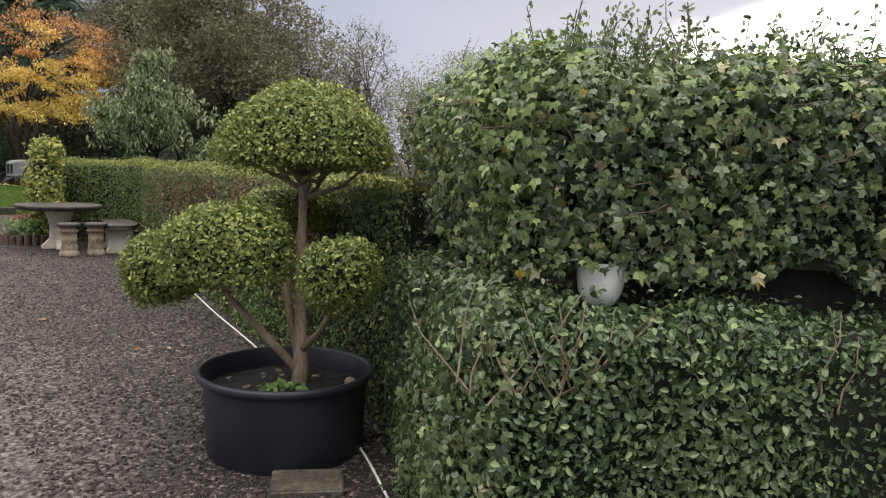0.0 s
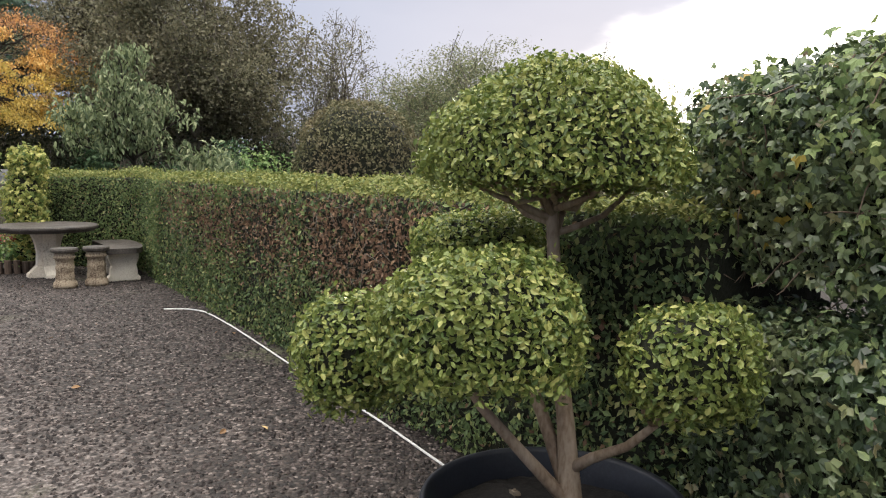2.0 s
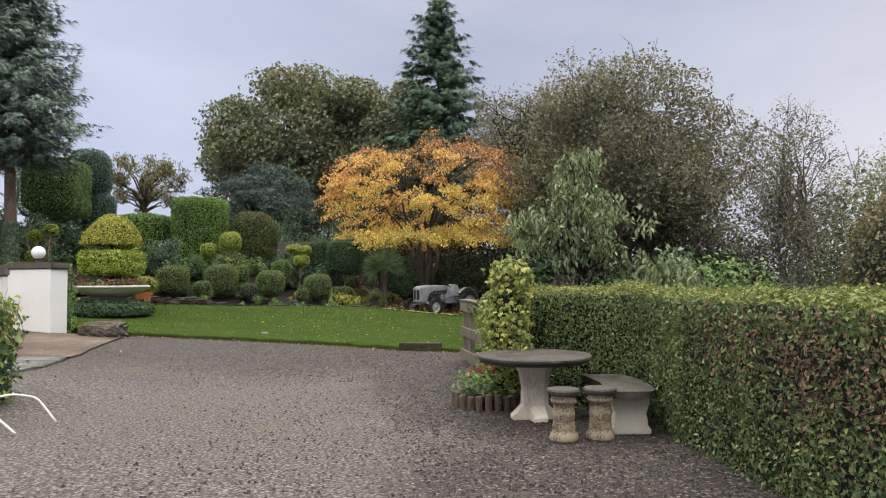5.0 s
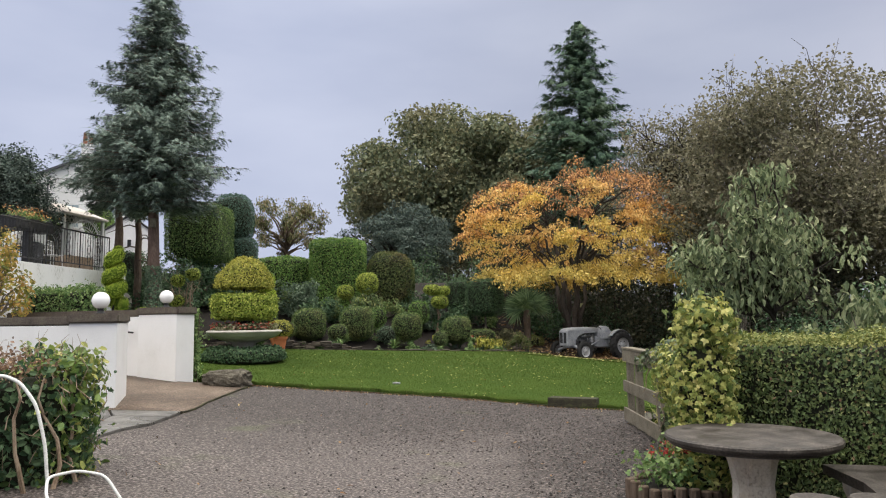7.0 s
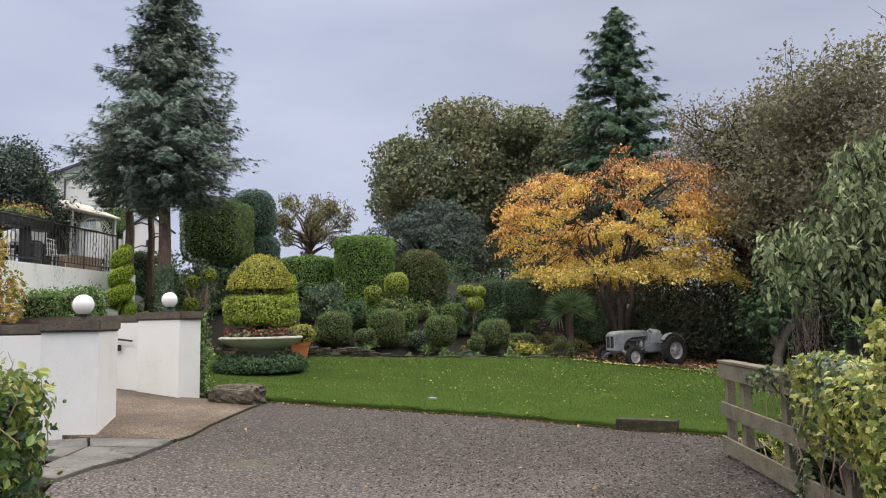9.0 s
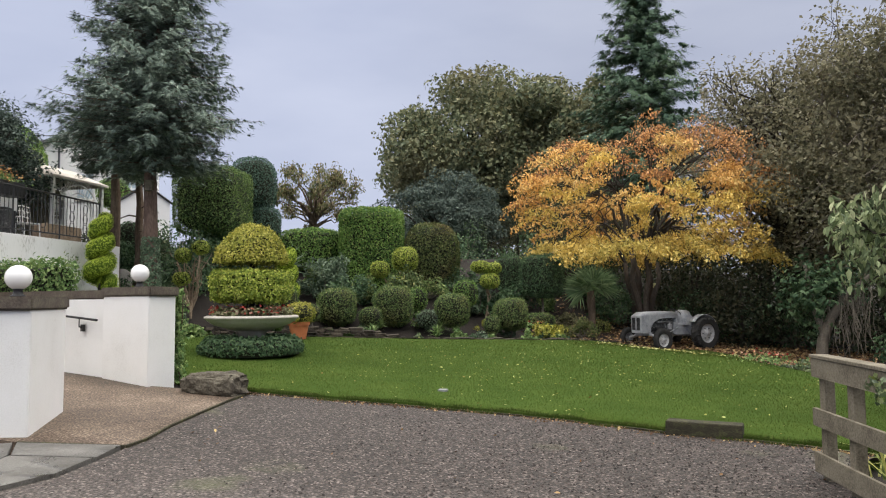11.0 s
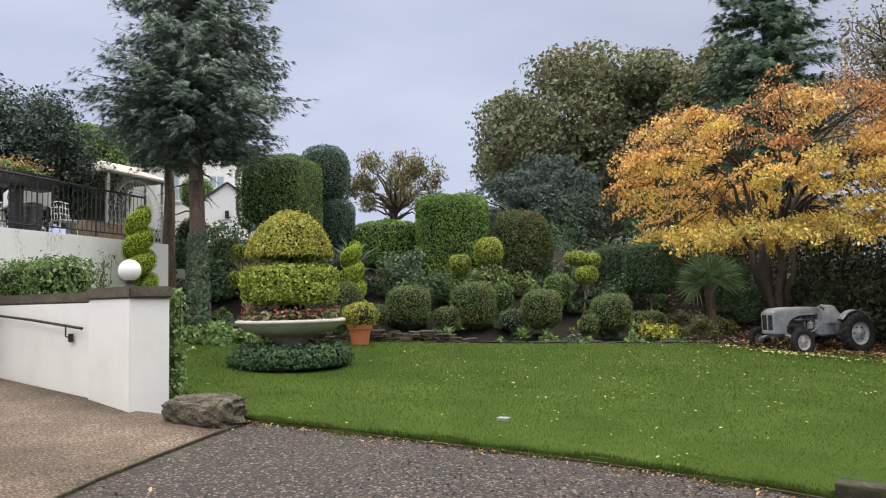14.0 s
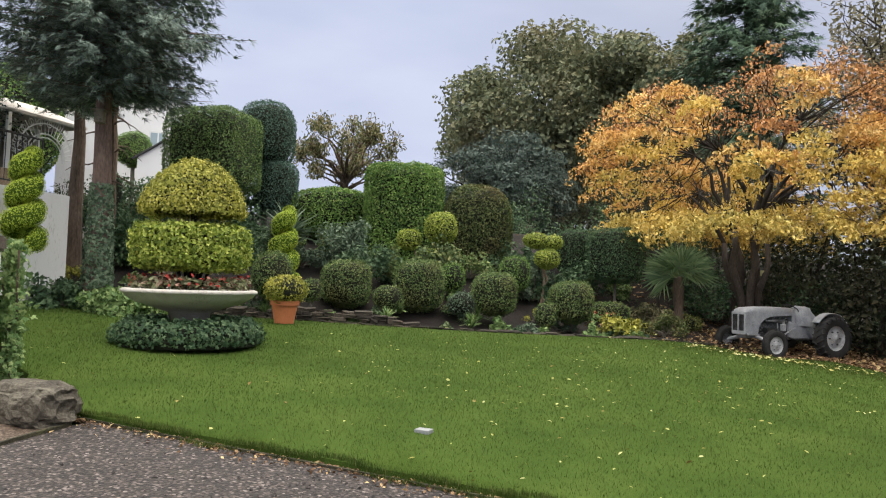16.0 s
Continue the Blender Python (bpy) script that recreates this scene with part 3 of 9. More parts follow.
class Geo:
    """Collects vertices and faces of one part."""

    def __init__(self):
        self.v, self.f3, self.f4, self.n = [], [], [], 0

    def add(self, v, faces):
        v = np.asarray(v, dtype=float).reshape(-1, 3)
        for f in faces:
            f = np.asarray(f)
            if len(f):
                (self.f3 if f.shape[1] == 3 else self.f4).append(f + self.n)
        self.v.append(v)
        self.n += len(v)
        return self

    def mesh(self, name, smooth=False):
        fs = []
        if self.f3:
            fs.append(np.concatenate(self.f3))
        if self.f4:
            fs.append(np.concatenate(self.f4))
        return mesh_np(name, np.concatenate(self.v), fs, smooth)

    def tube(self, pts, radii, sides=7, cap=True):
        pts = np.asarray(pts, dtype=float)
        radii = np.broadcast_to(np.asarray(radii, dtype=float), (len(pts),))
        t = np.gradient(pts, axis=0)
        t /= np.linalg.norm(t, axis=1)[:, None] + 1e-9
        ref = np.array([0.31, 0.17, 0.93]) if abs(t[0][2]) < 0.8 else np.array([1.0, 0.13, 0.0])
        a = np.cross(t, ref)
        a /= np.linalg.norm(a, axis=1)[:, None] + 1e-9
        b = np.cross(t, a)
        th = np.linspace(0, 2 * np.pi, sides, endpoint=False)
        ring = pts[:, None] + radii[:, None, None] * (np.cos(th)[None, :, None] * a[:, None] + np.sin(th)[None, :, None] * b[:, None])
        k = len(pts)
        i, j = np.meshgrid(np.arange(k - 1), np.arange(sides), indexing="ij")
        jn = (j + 1) % sides
        quads = np.stack([i * sides + j, i * sides + jn, (i + 1) * sides + jn, (i + 1) * sides + j], -1).reshape(-1, 4)
        v = ring.reshape(-1, 3)
        tris = []
        if cap:
            v = np.concatenate([v, pts[:1], pts[-1:]])
            c0, c1 = k * sides, k * sides + 1
            for s in range(sides):
                tris += [(c0, (s + 1) % sides, s), (c1, (k - 1) * sides + s, (k - 1) * sides + (s + 1) % sides)]
        return self.add(v, [quads, tris])

    def lathe(self, profile, segs=32, centre=(0, 0, 0), wobble=0.0):
        """Turned body from (radius, z) pairs."""
        pr = np.asarray(profile, dtype=float)
        th = np.linspace(0, 2 * np.pi, segs, endpoint=False)
        r = pr[:, 0][:, None] * (1 + wobble * np.sin(3 * th + 1)[None])
        v = np.stack([r * np.cos(th), r * np.sin(th), np.repeat(pr[:, 1][:, None], segs, 1)], -1).reshape(-1, 3) + np.asarray(centre)
        k = len(pr)
        i, j = np.meshgrid(np.arange(k - 1), np.arange(segs), indexing="ij")
        jn = (j + 1) % segs
        q = np.stack([i * segs + j, i * segs + jn, (i + 1) * segs + jn, (i + 1) * segs + j], -1).reshape(-1, 4)
        return self.add(v, [q])

    def box(self, lo, hi, bev=0.0, turn=0.0, centre=(0, 0, 0), jitter=0.0):
        """A box with chamfered edges, turned about z, then moved."""
        lo, hi = np.asarray(lo, float), np.asarray(hi, float)
        bm = bmesh.new()
        bmesh.ops.create_cube(bm, size=1)
        for v in bm.verts:
            v.co = Vector(((v.co[i] + 0.5) * (hi[i] - lo[i]) + lo[i] for i in range(3)))
        if bev > 0:
            bmesh.ops.bevel(bm, geom=bm.edges[:], offset=bev, segments=2, affect="EDGES", profile=0.6)
        return self.bm(bm, turn, centre, jitter)

    def bm(self, bm, turn=0.0, centre=(0, 0, 0), jitter=0.0):
        bmesh.ops.triangulate(bm, faces=[f for f in bm.faces if len(f.verts) > 4])
        bm.verts.index_update()
        v = np.array([x.co[:] for x in bm.verts])
        if jitter:
            v = v + RNG.normal(0, jitter, v.shape)
        c, s = math.cos(turn), math.sin(turn)
        v = v @ np.array([[c, s, 0], [-s, c, 0], [0, 0, 1]]) + np.asarray(centre)
        f3 = [[x.index for x in f.verts] for f in bm.faces if len(f.verts) == 3]
        f4 = [[x.index for x in f.verts] for f in bm.faces if len(f.verts) == 4]
        bm.free()
        return self.add(v, [f3, f4])


LOOSE = ("branchwork", "blossom", "leaves", "foliage", "crown", "bare_twigs", "shoot_stems", "shoots", "dead_leaves", "lit_top_leaves", "young_leaves", "yellow_leaves", "ivy_leaves", "top_leaves", "ivy", "stems", "bare_growth", "shoot_growth", "shoot_wood", "end_growth")


def thing(name, label, category, at, group="", kind="", turn=0.0):
    ob = new(name)
    ob.matrix_basis = pose(at[0], at[1], at[2], 0, 0, turn)
    ob.empty_display_size = 0.1
    return tagged(ob, label, category, group, kind)


def part(name, geo, material, parent, label="", kind="", smooth=False):
    me = geo if isinstance(geo, bpy.types.Mesh) else geo.mesh(name, smooth)
    me.materials.clear()
    me.materials.append(material)
    ob = new(name, me)
    ob.parent = parent
    return tagged(ob, label, "", "", kind or ("stuff" if name in LOOSE else ""))


def solo(name, geo, material, label, category, at=(0, 0, 0), group="", kind="", smooth=False, turn=0.0):
    """A thing that is one mesh."""
    me = geo if isinstance(geo, bpy.types.Mesh) else geo.mesh(name, smooth)
    me.materials.append(material)
    ob = new(name, me)
    ob.matrix_basis = pose(at[0], at[1], at[2], 0, 0, turn)
    return tagged(ob, label, category, group, kind)


# leaf outlines: width along x, length along y, unit length
DIAMOND = (np.array([(0, 0, 0), (0.30, 0.45, 0.07), (0, 1, -0.03), (-0.30, 0.45, 0.07)]), np.array([(0, 1, 2), (0, 2, 3)]))
OVAL = (np.array([(0, 0, 0), (0.24, 0.25, 0.06), (0.27, 0.6, 0.06), (0, 1, -0.06), (-0.27, 0.6, 0.06), (-0.24, 0.25, 0.06)]),
        np.array([(0, 1, 2), (0, 2, 3), (0, 3, 4), (0, 4, 5)]))
IVY = (np.array([(0, 0.05, 0.05), (0.33, -0.06, -0.02), (0.58, 0.40, -0.07), (0.20, 0.52, 0.04), (0, 1.05, -0.10), (-0.20, 0.52, 0.04), (-0.58, 0.40, -0.07), (-0.33, -0.06, -0.02)]),
       np.array([(0, i, i + 1) for i in range(1, 7)]))
MAPLE = (np.array([(0, 0, 0), (0.42, 0.30, 0.05), (0.22, 0.55, 0), (0, 1, -0.05), (-0.22, 0.55, 0), (-0.42, 0.30, 0.05)]),
         np.array([(0, 1, 2), (0, 2, 3), (0, 3, 4), (0, 4, 5)]))
STRAP = (np.array([(0.05, 0, 0), (0.06, 0.5, 0.12), (0, 1, -0.1), (-0.06, 0.5, 0.12), (-0.05, 0, 0)]), np.array([(0, 1, 4), (1, 3, 4), (1, 2, 3)]))
DROOP = (np.array([(0, 0, 0), (0.20, 0.35, 0.05), (0.16, 0.7, -0.05), (0, 1, -0.22), (-0.16, 0.7, -0.05), (-0.20, 0.35, 0.05)]),
         np.array([(0, 1, 2), (0, 2, 3), (0, 3, 4), (0, 4, 5)]))
_s = []
for _a in (-62, -34, 0, 34, 62):
    _c, _d, _l = math.sin(radians(_a)), math.cos(radians(_a)), 1.0 - abs(_a) / 140
    _s += [(-0.05 * _d, 0.25 * abs(_a) / 62 * 0 + 0.05 * _c, 0), (0.05 * _d, -0.05 * _c, 0), (_c * _l * 0.6, _d * _l, -0.04)]
SPRAY = (np.array(_s), np.array([(3 * i, 3 * i + 1, 3 * i + 2) for i in range(5)]))
BLADE = (np.array([(-0.04, 0, 0), (0.04, 0, 0), (0, 1, 0.25)]), np.array([(0, 1, 2)]))


def unit(v):
    return v / (np.linalg.norm(v, axis=-1, keepdims=True) + 1e-9)


def leaves(geo, P, N, size, form=DIAMOND, jitter=0.55, droop=0.5, spread=0.3, lift=0.0, axis=None):
    """Leaves at P that face roughly along N; droop turns their tips down (negative: up)."""
    P, N = np.asarray(P, float), np.asarray(N, float)
    n = len(P)
    if n == 0:
        return geo
    tv, tf = form
    z = unit(N + RNG.normal(0, jitter, (n, 3)))
    ref = RNG.normal(0, 1, (n, 3)) * (1 - min(abs(droop), 0.95)) + np.array([0, 0, -1.0]) * droop * 1.6
    if axis is not None:
        ref = axis + RNG.normal(0, 0.28, (n, 3))
    y = unit(ref - z * np.sum(ref * z, 1, keepdims=True))
    x = np.cross(y, z)
    s = size * RNG.uniform(1 - spread, 1 + spread, n)
    v = (P + z * lift)[:, None] + s[:, None, None] * (tv[None, :, 0:1] * x[:, None] + (tv[None, :, 1:2] - 0.4) * y[:, None] + tv[None, :, 2:3] * z[:, None])
    f = (tf[None] + (np.arange(n) * len(tv))[:, None, None]).reshape(-1, tf.shape[1])
    return geo.add(v.reshape(-1, 3), [f])


_wave = np.random.default_rng(3)
_K = _wave.normal(0, 1, (8, 3))
_PH = _wave.uniform(0, 6.28, 8)


def wob(P, scale):
    """Soft unevenness, about -1 to 1."""
    return np.sum(np.sin(P @ (_K.T * scale) + _PH), -1) / 3.0


def radial(u, a, b, c, p, turned):
    """Distance along u to the surface of a rounded body; turned: round in plan."""
    k = np.abs(u) / np.array([a, b, c])
    if turned:
        return (np.hypot(k[:, 0], k[:, 1]) ** p + k[:, 2] ** p) ** (-1 / p)
    return np.sum(k ** p, 1) ** (-1 / p)


def super_points(n, a, b, c, p=2.0, low=-1.0, high=1.0, turned=True):
    """Points and normals on a rounded body of half-sizes a, b, c (p 2: ellipsoid, 5: rounded block), between low and high of c."""
    P, Q = [], []
    need = n
    while need > 0:
        m = max(2000, need * 4)
        u = unit(RNG.normal(0, 1, (m, 3)))
        r = radial(u, a, b, c, p, turned)
        pt = u * r[:, None]
        s = pt / np.array([a, b, c])
        if turned:
            rho = np.hypot(s[:, 0], s[:, 1])[:, None] + 1e-6
            g = np.concatenate([s[:, :2] / rho * rho ** (p - 1), np.sign(s[:, 2:]) * np.abs(s[:, 2:]) ** (p - 1)], 1) / np.array([a, b, c])
        else:
            g = np.sign(s) * np.abs(s) ** (p - 1) / np.array([a, b, c])
        g = unit(g)
        w = r ** 2 / np.maximum(np.sum(g * u, 1), 0.15)
        keep = (RNG.uniform(0, 1, m) < w / np.percentile(w, 97)) & (pt[:, 2] >= low * c) & (pt[:, 2] <= high * c)
        P.append(pt[keep])
        Q.append(g[keep])
        need -= int(keep.sum())
        if len(P) > 60:
            break
    P, Q = np.concatenate(P)[:n], np.concatenate(Q)[:n]
    return P, Q


def super_core(geo, a, b, c, p=2.0, low=-1.0, centre=(0, 0, 0), segs=20, rings=10, turned=True):
    """The twiggy inside of a clipped shrub: a solid body with its shade put into the dark colour."""
    ph = np.linspace(-np.pi / 2 * 0.995, np.pi / 2 * 0.995, rings)
    th = np.linspace(0, 2 * np.pi, segs, endpoint=False)
    ph, th = np.meshgrid(ph, th, indexing="ij")
    u = np.stack([np.cos(ph) * np.cos(th), np.cos(ph) * np.sin(th), np.sin(ph)], -1).reshape(-1, 3)
    v = u * radial(u, a, b, c, p, turned)[:, None]
    v[:, 2] = np.maximum(v[:, 2], low * c)
    v *= (1 + 0.03 * wob(v, 3.0))[:, None]
    i, j = np.meshgrid(np.arange(rings - 1), np.arange(segs), indexing="ij")
    jn = (j + 1) % segs
    q = np.stack([i * segs + j, i * segs + jn, (i + 1) * segs + jn, (i + 1) * segs + j], -1).reshape(-1, 4)
    return geo.add(v + np.asarray(centre), [q])


def clipped(geo, core, centre, a, b, c, density, size, p=2.0, low=-1.0, form=DIAMOND, rough=0.02, jitter=0.55, droop=0.2, turn=0.0, inset=0.9, turned=True):
    """A clipped mass of leaves over a dark core."""
    area = 4 * np.pi * (((a * b) ** 1.6 + (a * c) ** 1.6 + (b * c) ** 1.6) / 3) ** (1 / 1.6) * (1.25 if p > 3 else 1.0) * (1 - low) / 2
    n = int(area * density)
    P, N = super_points(n, a, b, c, p, low, 1.0, turned)
    P = P + N * (RNG.normal(0, rough, (len(P), 1)) - np.abs(RNG.normal(0, rough, (len(P), 1))) + 0.5 * rough * wob(P, 5.0)[:, None] * 3)
    if low > -0.98:
        m = int(n * 0.18)
        th, rr = RNG.uniform(0, 2 * np.pi, m), np.sqrt(RNG.uniform(0, 1, m))
        e = (1 - abs(low) ** p) ** (1 / p)
        B = np.stack([a * e * rr * np.cos(th), b * e * rr * np.sin(th), np.full(m, low * c) + RNG.normal(0, 0.03, m)], -1)
        P = np.concatenate([P, B])
        N = np.concatenate([N, np.tile([0, 0, -1.0], (m, 1))])
    cs, sn = math.cos(turn), math.sin(turn)
    R = np.array([[cs, sn, 0], [-sn, cs, 0], [0, 0, 1]])
    leaves(geo, P @ R + np.asarray(centre), N @ R, size, form, jitter, droop)
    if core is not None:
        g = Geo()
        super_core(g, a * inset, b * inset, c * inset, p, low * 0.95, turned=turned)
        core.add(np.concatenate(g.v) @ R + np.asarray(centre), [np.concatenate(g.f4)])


def path_cum(path):
    path = np.asarray(path, float)
    seg = np.linalg.norm(np.diff(path, axis=0), axis=1)
    return path, np.concatenate([[0], np.cumsum(seg)])


def along(path, cum, s):
    x = np.interp(s, cum, path[:, 0])
    y = np.interp(s, cum, path[:, 1])
    e = 0.15
    tx = np.interp(np.minimum(s + e, cum[-1]), cum, path[:, 0]) - np.interp(np.maximum(s - e, 0), cum, path[:, 0])
    ty = np.interp(np.minimum(s + e, cum[-1]), cum, path[:, 1]) - np.interp(np.maximum(s - e, 0), cum, path[:, 1])
    t = unit(np.stack([tx, ty], -1))
    return np.stack([x, y], -1), t


def section(q, thick, z0, z1, r):
    """Place on a hedge's cross-section, from the foot of its front over the top to the foot of its back: setback, height and normal."""
    L = [z1 - r - z0, r * np.pi / 2, thick - 2 * r, r * np.pi / 2, z1 - r - z0]
    c = np.concatenate([[0], np.cumsum(L)])
    d = q * c[-1]
    off, z, no, nz = (np.zeros_like(d) for _ in range(4))
    k = d < c[1]
    off[k], z[k], no[k] = 0, z0 + d[k], -1
    k = (d >= c[1]) & (d < c[2])
    a = (d[k] - c[1]) / r
    off[k], z[k], no[k], nz[k] = r - r * np.cos(a), z1 - r + r * np.sin(a), -np.cos(a), np.sin(a)
    k = (d >= c[2]) & (d < c[3])
    off[k], z[k], nz[k] = r + d[k] - c[2], z1, 1
    k = (d >= c[3]) & (d < c[4])
    a = (d[k] - c[3]) / r
    off[k], z[k], no[k], nz[k] = thick - r + r * np.sin(a), z1 - r + r * np.cos(a), np.sin(a), np.cos(a)
    k = d >= c[4]
    off[k], z[k], no[k] = thick, z1 - r - (d[k] - c[4]), 1
    return off, z, no, nz, c[-1]


def hedge_points(path, thick, z0, z1, r, n, qmax=1.0, rough=0.03, qmin=0.0):
    """Random points on a hedge along path; its body lies to the left of the way."""
    path, cum = path_cum(path)
    s = RNG.uniform(0, cum[-1], n)
    q = RNG.uniform(qmin, qmax, n)
    off, z, no, nz, _ = section(q, thick, z0, z1, r)
    xy, t = along(path, cum, s)
    left = np.stack([-t[:, 1], t[:, 0]], -1)
    P = np.concatenate([xy + left * off[:, None], z[:, None]], 1)
    N = np.concatenate([left * no[:, None], nz[:, None]], 1)
    P = P + N * (RNG.normal(0, rough, (n, 1)) + rough * 1.2 * wob(P, 2.5)[:, None])
    return P, N, s / cum[-1], q


def hedge_core(geo, path, thick, z0, z1, r, inset=0.07, step=0.3):
    path, cum = path_cum(path)
    k = max(2, int(cum[-1] / step))
    s = np.linspace(0.02, cum[-1] - 0.02, k)
    q = np.linspace(0, 1, 18)
    off, z, no, nz, _ = section(q, thick - 2 * inset, z0, z1 - inset, max(0.03, r - inset * 0.5))
    xy, t = along(path, cum, s)
    left = np.stack([-t[:, 1], t[:, 0]], -1)
    v = np.concatenate([xy[:, None] + left[:, None] * (off + inset)[None, :, None], np.broadcast_to(z[None, :, None], (k, 18, 1))], -1)
    v = v.reshape(-1, 3)
    i, j = np.meshgrid(np.arange(k - 1), np.arange(17), indexing="ij")
    f = np.stack([i * 18 + j, i * 18 + j + 1, (i + 1) * 18 + j + 1, (i + 1) * 18 + j], -1).reshape(-1, 4)
    ends = [[j, j + 1, 16 - j, 17 - j] for j in range(8)]
    ends += [[(k - 1) * 18 + x for x in e] for e in ends]
    return geo.add(v, [f, np.array(ends)])


def sway(a, b, k=6, sag=0.1, noise_amp=0.05):
    a, b = np.asarray(a, float), np.asarray(b, float)
    u = np.linspace(0, 1, k)[:, None]
    L = np.linalg.norm(b - a)
    p = a + (b - a) * u
    p[1:-1] += RNG.normal(0, noise_amp * L, (k - 2, 3))
    p[:, 2] += (sag * L * np.sin(np.pi * u[:, 0]))
    return p


# ---- the lie of the land ----
LAWN_BACK = [(-28.4, 17.4), (-27.0, 19.2), (-25.7, 20.9), (-24.4, 22.5), (-23.4, 23.7), (-22.35, 25.1), (-21.25, 26.9), (-20.45, 28.3), (-20.05, 30.2), (-19.75, 31.4)]
LAWN_FRONT = [(-18.9, 15.55), (-17.75, 15.95), (-16.1, 16.82), (-14.3, 17.75), (-12.9, 18.3), (-11.5, 18.62), (-10.4, 18.75), (-9.6, 18.7)]


def smooth(a, b, x):
    u = np.clip((x - a) / (b - a), 0, 1)
    return u * u * (3 - 2 * u)


def lie(x, y):
    """Height of the ground: level drive, a gentle rise to the west, a bank behind the lawn."""
    x, y = np.asarray(x, float), np.asarray(y, float)
    z = 0.058 * np.clip(-(x + 12), 0, 26) - 0.11 * (1 - smooth(4.5, 9.0, y))
    s = np.clip(-0.8 * (x + 24.9) + 0.6 * (y - 22.4), -9, 9)
    left = np.clip(-(x + 24.6), 0, 9) * 0.9
    s = np.where(y < 22.4, np.minimum(s, np.maximum(left, 0)), s)
    k = 0.30 * np.clip((-21.2 - x) / 4.0, 0, 1)
    k = np.where(y < 22.4, 0.30 * smooth(15.0, 17.5, y), k)
    dip = 0.30 * smooth(27.6, 32.6, y) * (1 - smooth(37, 41, y)) * smooth(-21.6, -18.6, x) * (1 - smooth(-14.5, -11.5, x))
    return z + k * np.clip(s, 0, 9) - dip


def sheet(poly, step, lift, skirt=0.0):
    """A flat-topped sheet of ground inside an outline, laid on the land, cut in squares so that it can bend."""
    bm = bmesh.new()
    bm.faces.new([bm.verts.new((x, y, 0)) for x, y in poly])
    bmesh.ops.triangulate(bm, faces=bm.faces[:])
    xs, ys = [p[0] for p in poly], [p[1] for p in poly]
    for lo, hi, axis in ((min(xs), max(xs), 0), (min(ys), max(ys), 1)):
        c = math.floor(lo / step) * step + step
        while c < hi:
            co, no = [0, 0, 0], [0, 0, 0]
            co[axis], no[axis] = c, 1
            bmesh.ops.bisect_plane(bm, geom=bm.verts[:] + bm.edges[:] + bm.faces[:], plane_co=co, plane_no=no)
            c += step
    if skirt:
        edges = [e for e in bm.edges if e.is_boundary]
        r = bmesh.ops.extrude_edge_only(bm, edges=edges)
        low = {v for v in r["geom"] if isinstance(v, bmesh.types.BMVert)}
    else:
        low = set()
    for v in bm.verts:
        v.co.z = float(lie(v.co.x, v.co.y)) + lift - (skirt if v in low else 0)
    bmesh.ops.recalc_face_normals(bm, faces=bm.faces[:])
    me = bpy.data.meshes.new("sheet")
    for f in bm.faces:
        f.smooth = not f.normal.z < 0.5
    bm.to_mesh(me)
    bm.free()
    return me


def inside(px, py, poly):
    px, py = np.asarray(px), np.asarray(py)
    r = np.zeros(px.shape, bool)
    for (x0, y0), (x1, y1) in zip(poly, poly[1:] + poly[:1]):
        c = (y0 > py) != (y1 > py)
        r ^= c & (px < (x1 - x0) * (py - y0) / (y1 - y0 + 1e-12) + x0)
    return r


RAMP_EDGE = [(-15.70, 12.88), (-15.88, 13.21), (-16.33, 13.72), (-16.80, 14.37), (-17.35, 15.15), (-17.70, 15.72)]
DRIVE = LAWN_FRONT[1:] + [(-9.75, 17.2), (-7.3, 13.9), (-4.6, 13.4), (-4.2, 11.6), (-2.6, 8.7), (-1.5, 6.9), (0.2, 4.2), (0.9, 3.0), (4.0, 2.9), (4.0, -7.0), (-14.0, -7.0), (-13.2, 5.0),
                          (-13.0, 9.8), (-14.61, 10.86), (-14.93, 11.42), (-15.04, 11.92), (-15.39, 12.46)] + RAMP_EDGE
LAWN = LAWN_FRONT + [(-9.0, 22.0), (-10.5, 26.0), (-12.6, 27.2), (-14.0, 28.3), (-15.0, 30.3), (-16.0, 32.3), (-17.3, 33.1), (-18.3, 31.9)] + LAWN_BACK[::-1] + [(-28.4, 16.2), (-24.0, 15.9), (-20.0, 15.9)]
RAMP = [(-16.55, 12.11)] + RAMP_EDGE + [(-18.6, 15.3), (-19.3, 14.9), (-20.5, 14.7), (-26.0, 13.3), (-26.0, 10.2), (-18.0, 12.2), (-17.0, 11.9)]

gx = np.concatenate([[-1500, -600, -250, -120, -80], np.arange(-62, 12, 1.0), [14, 20, 40, 90, 250, 600, 1500]])
gy = np.concatenate([[-1500, -600, -250, -100, -40], np.arange(-20, 62, 1.0), [66, 80, 120, 250, 600, 1500]])
GX, GY = np.meshgrid(gx, gy, indexing="ij")
GZ = lie(GX, GY) - 0.06 + 0.05 * wob(np.stack([GX, GY, GX * 0], -1), 0.8) * (lie(GX, GY) > 0.058 * np.clip(-(GX + 12), 0, 26) + 0.1)
covered = np.zeros(GX.shape, bool)
for _p in (DRIVE, LAWN, RAMP):
    for _dx in (-1.1, 0, 1.1):
        for _dy in (-1.1, 0, 1.1):
            covered |= inside(GX + _dx, GY + _dy, _p)
GZ = np.where(covered, GZ - 0.12, GZ)
i, j = np.meshgrid(np.arange(len(gx) - 1), np.arange(len(gy) - 1), indexing="ij")
w = len(gy)
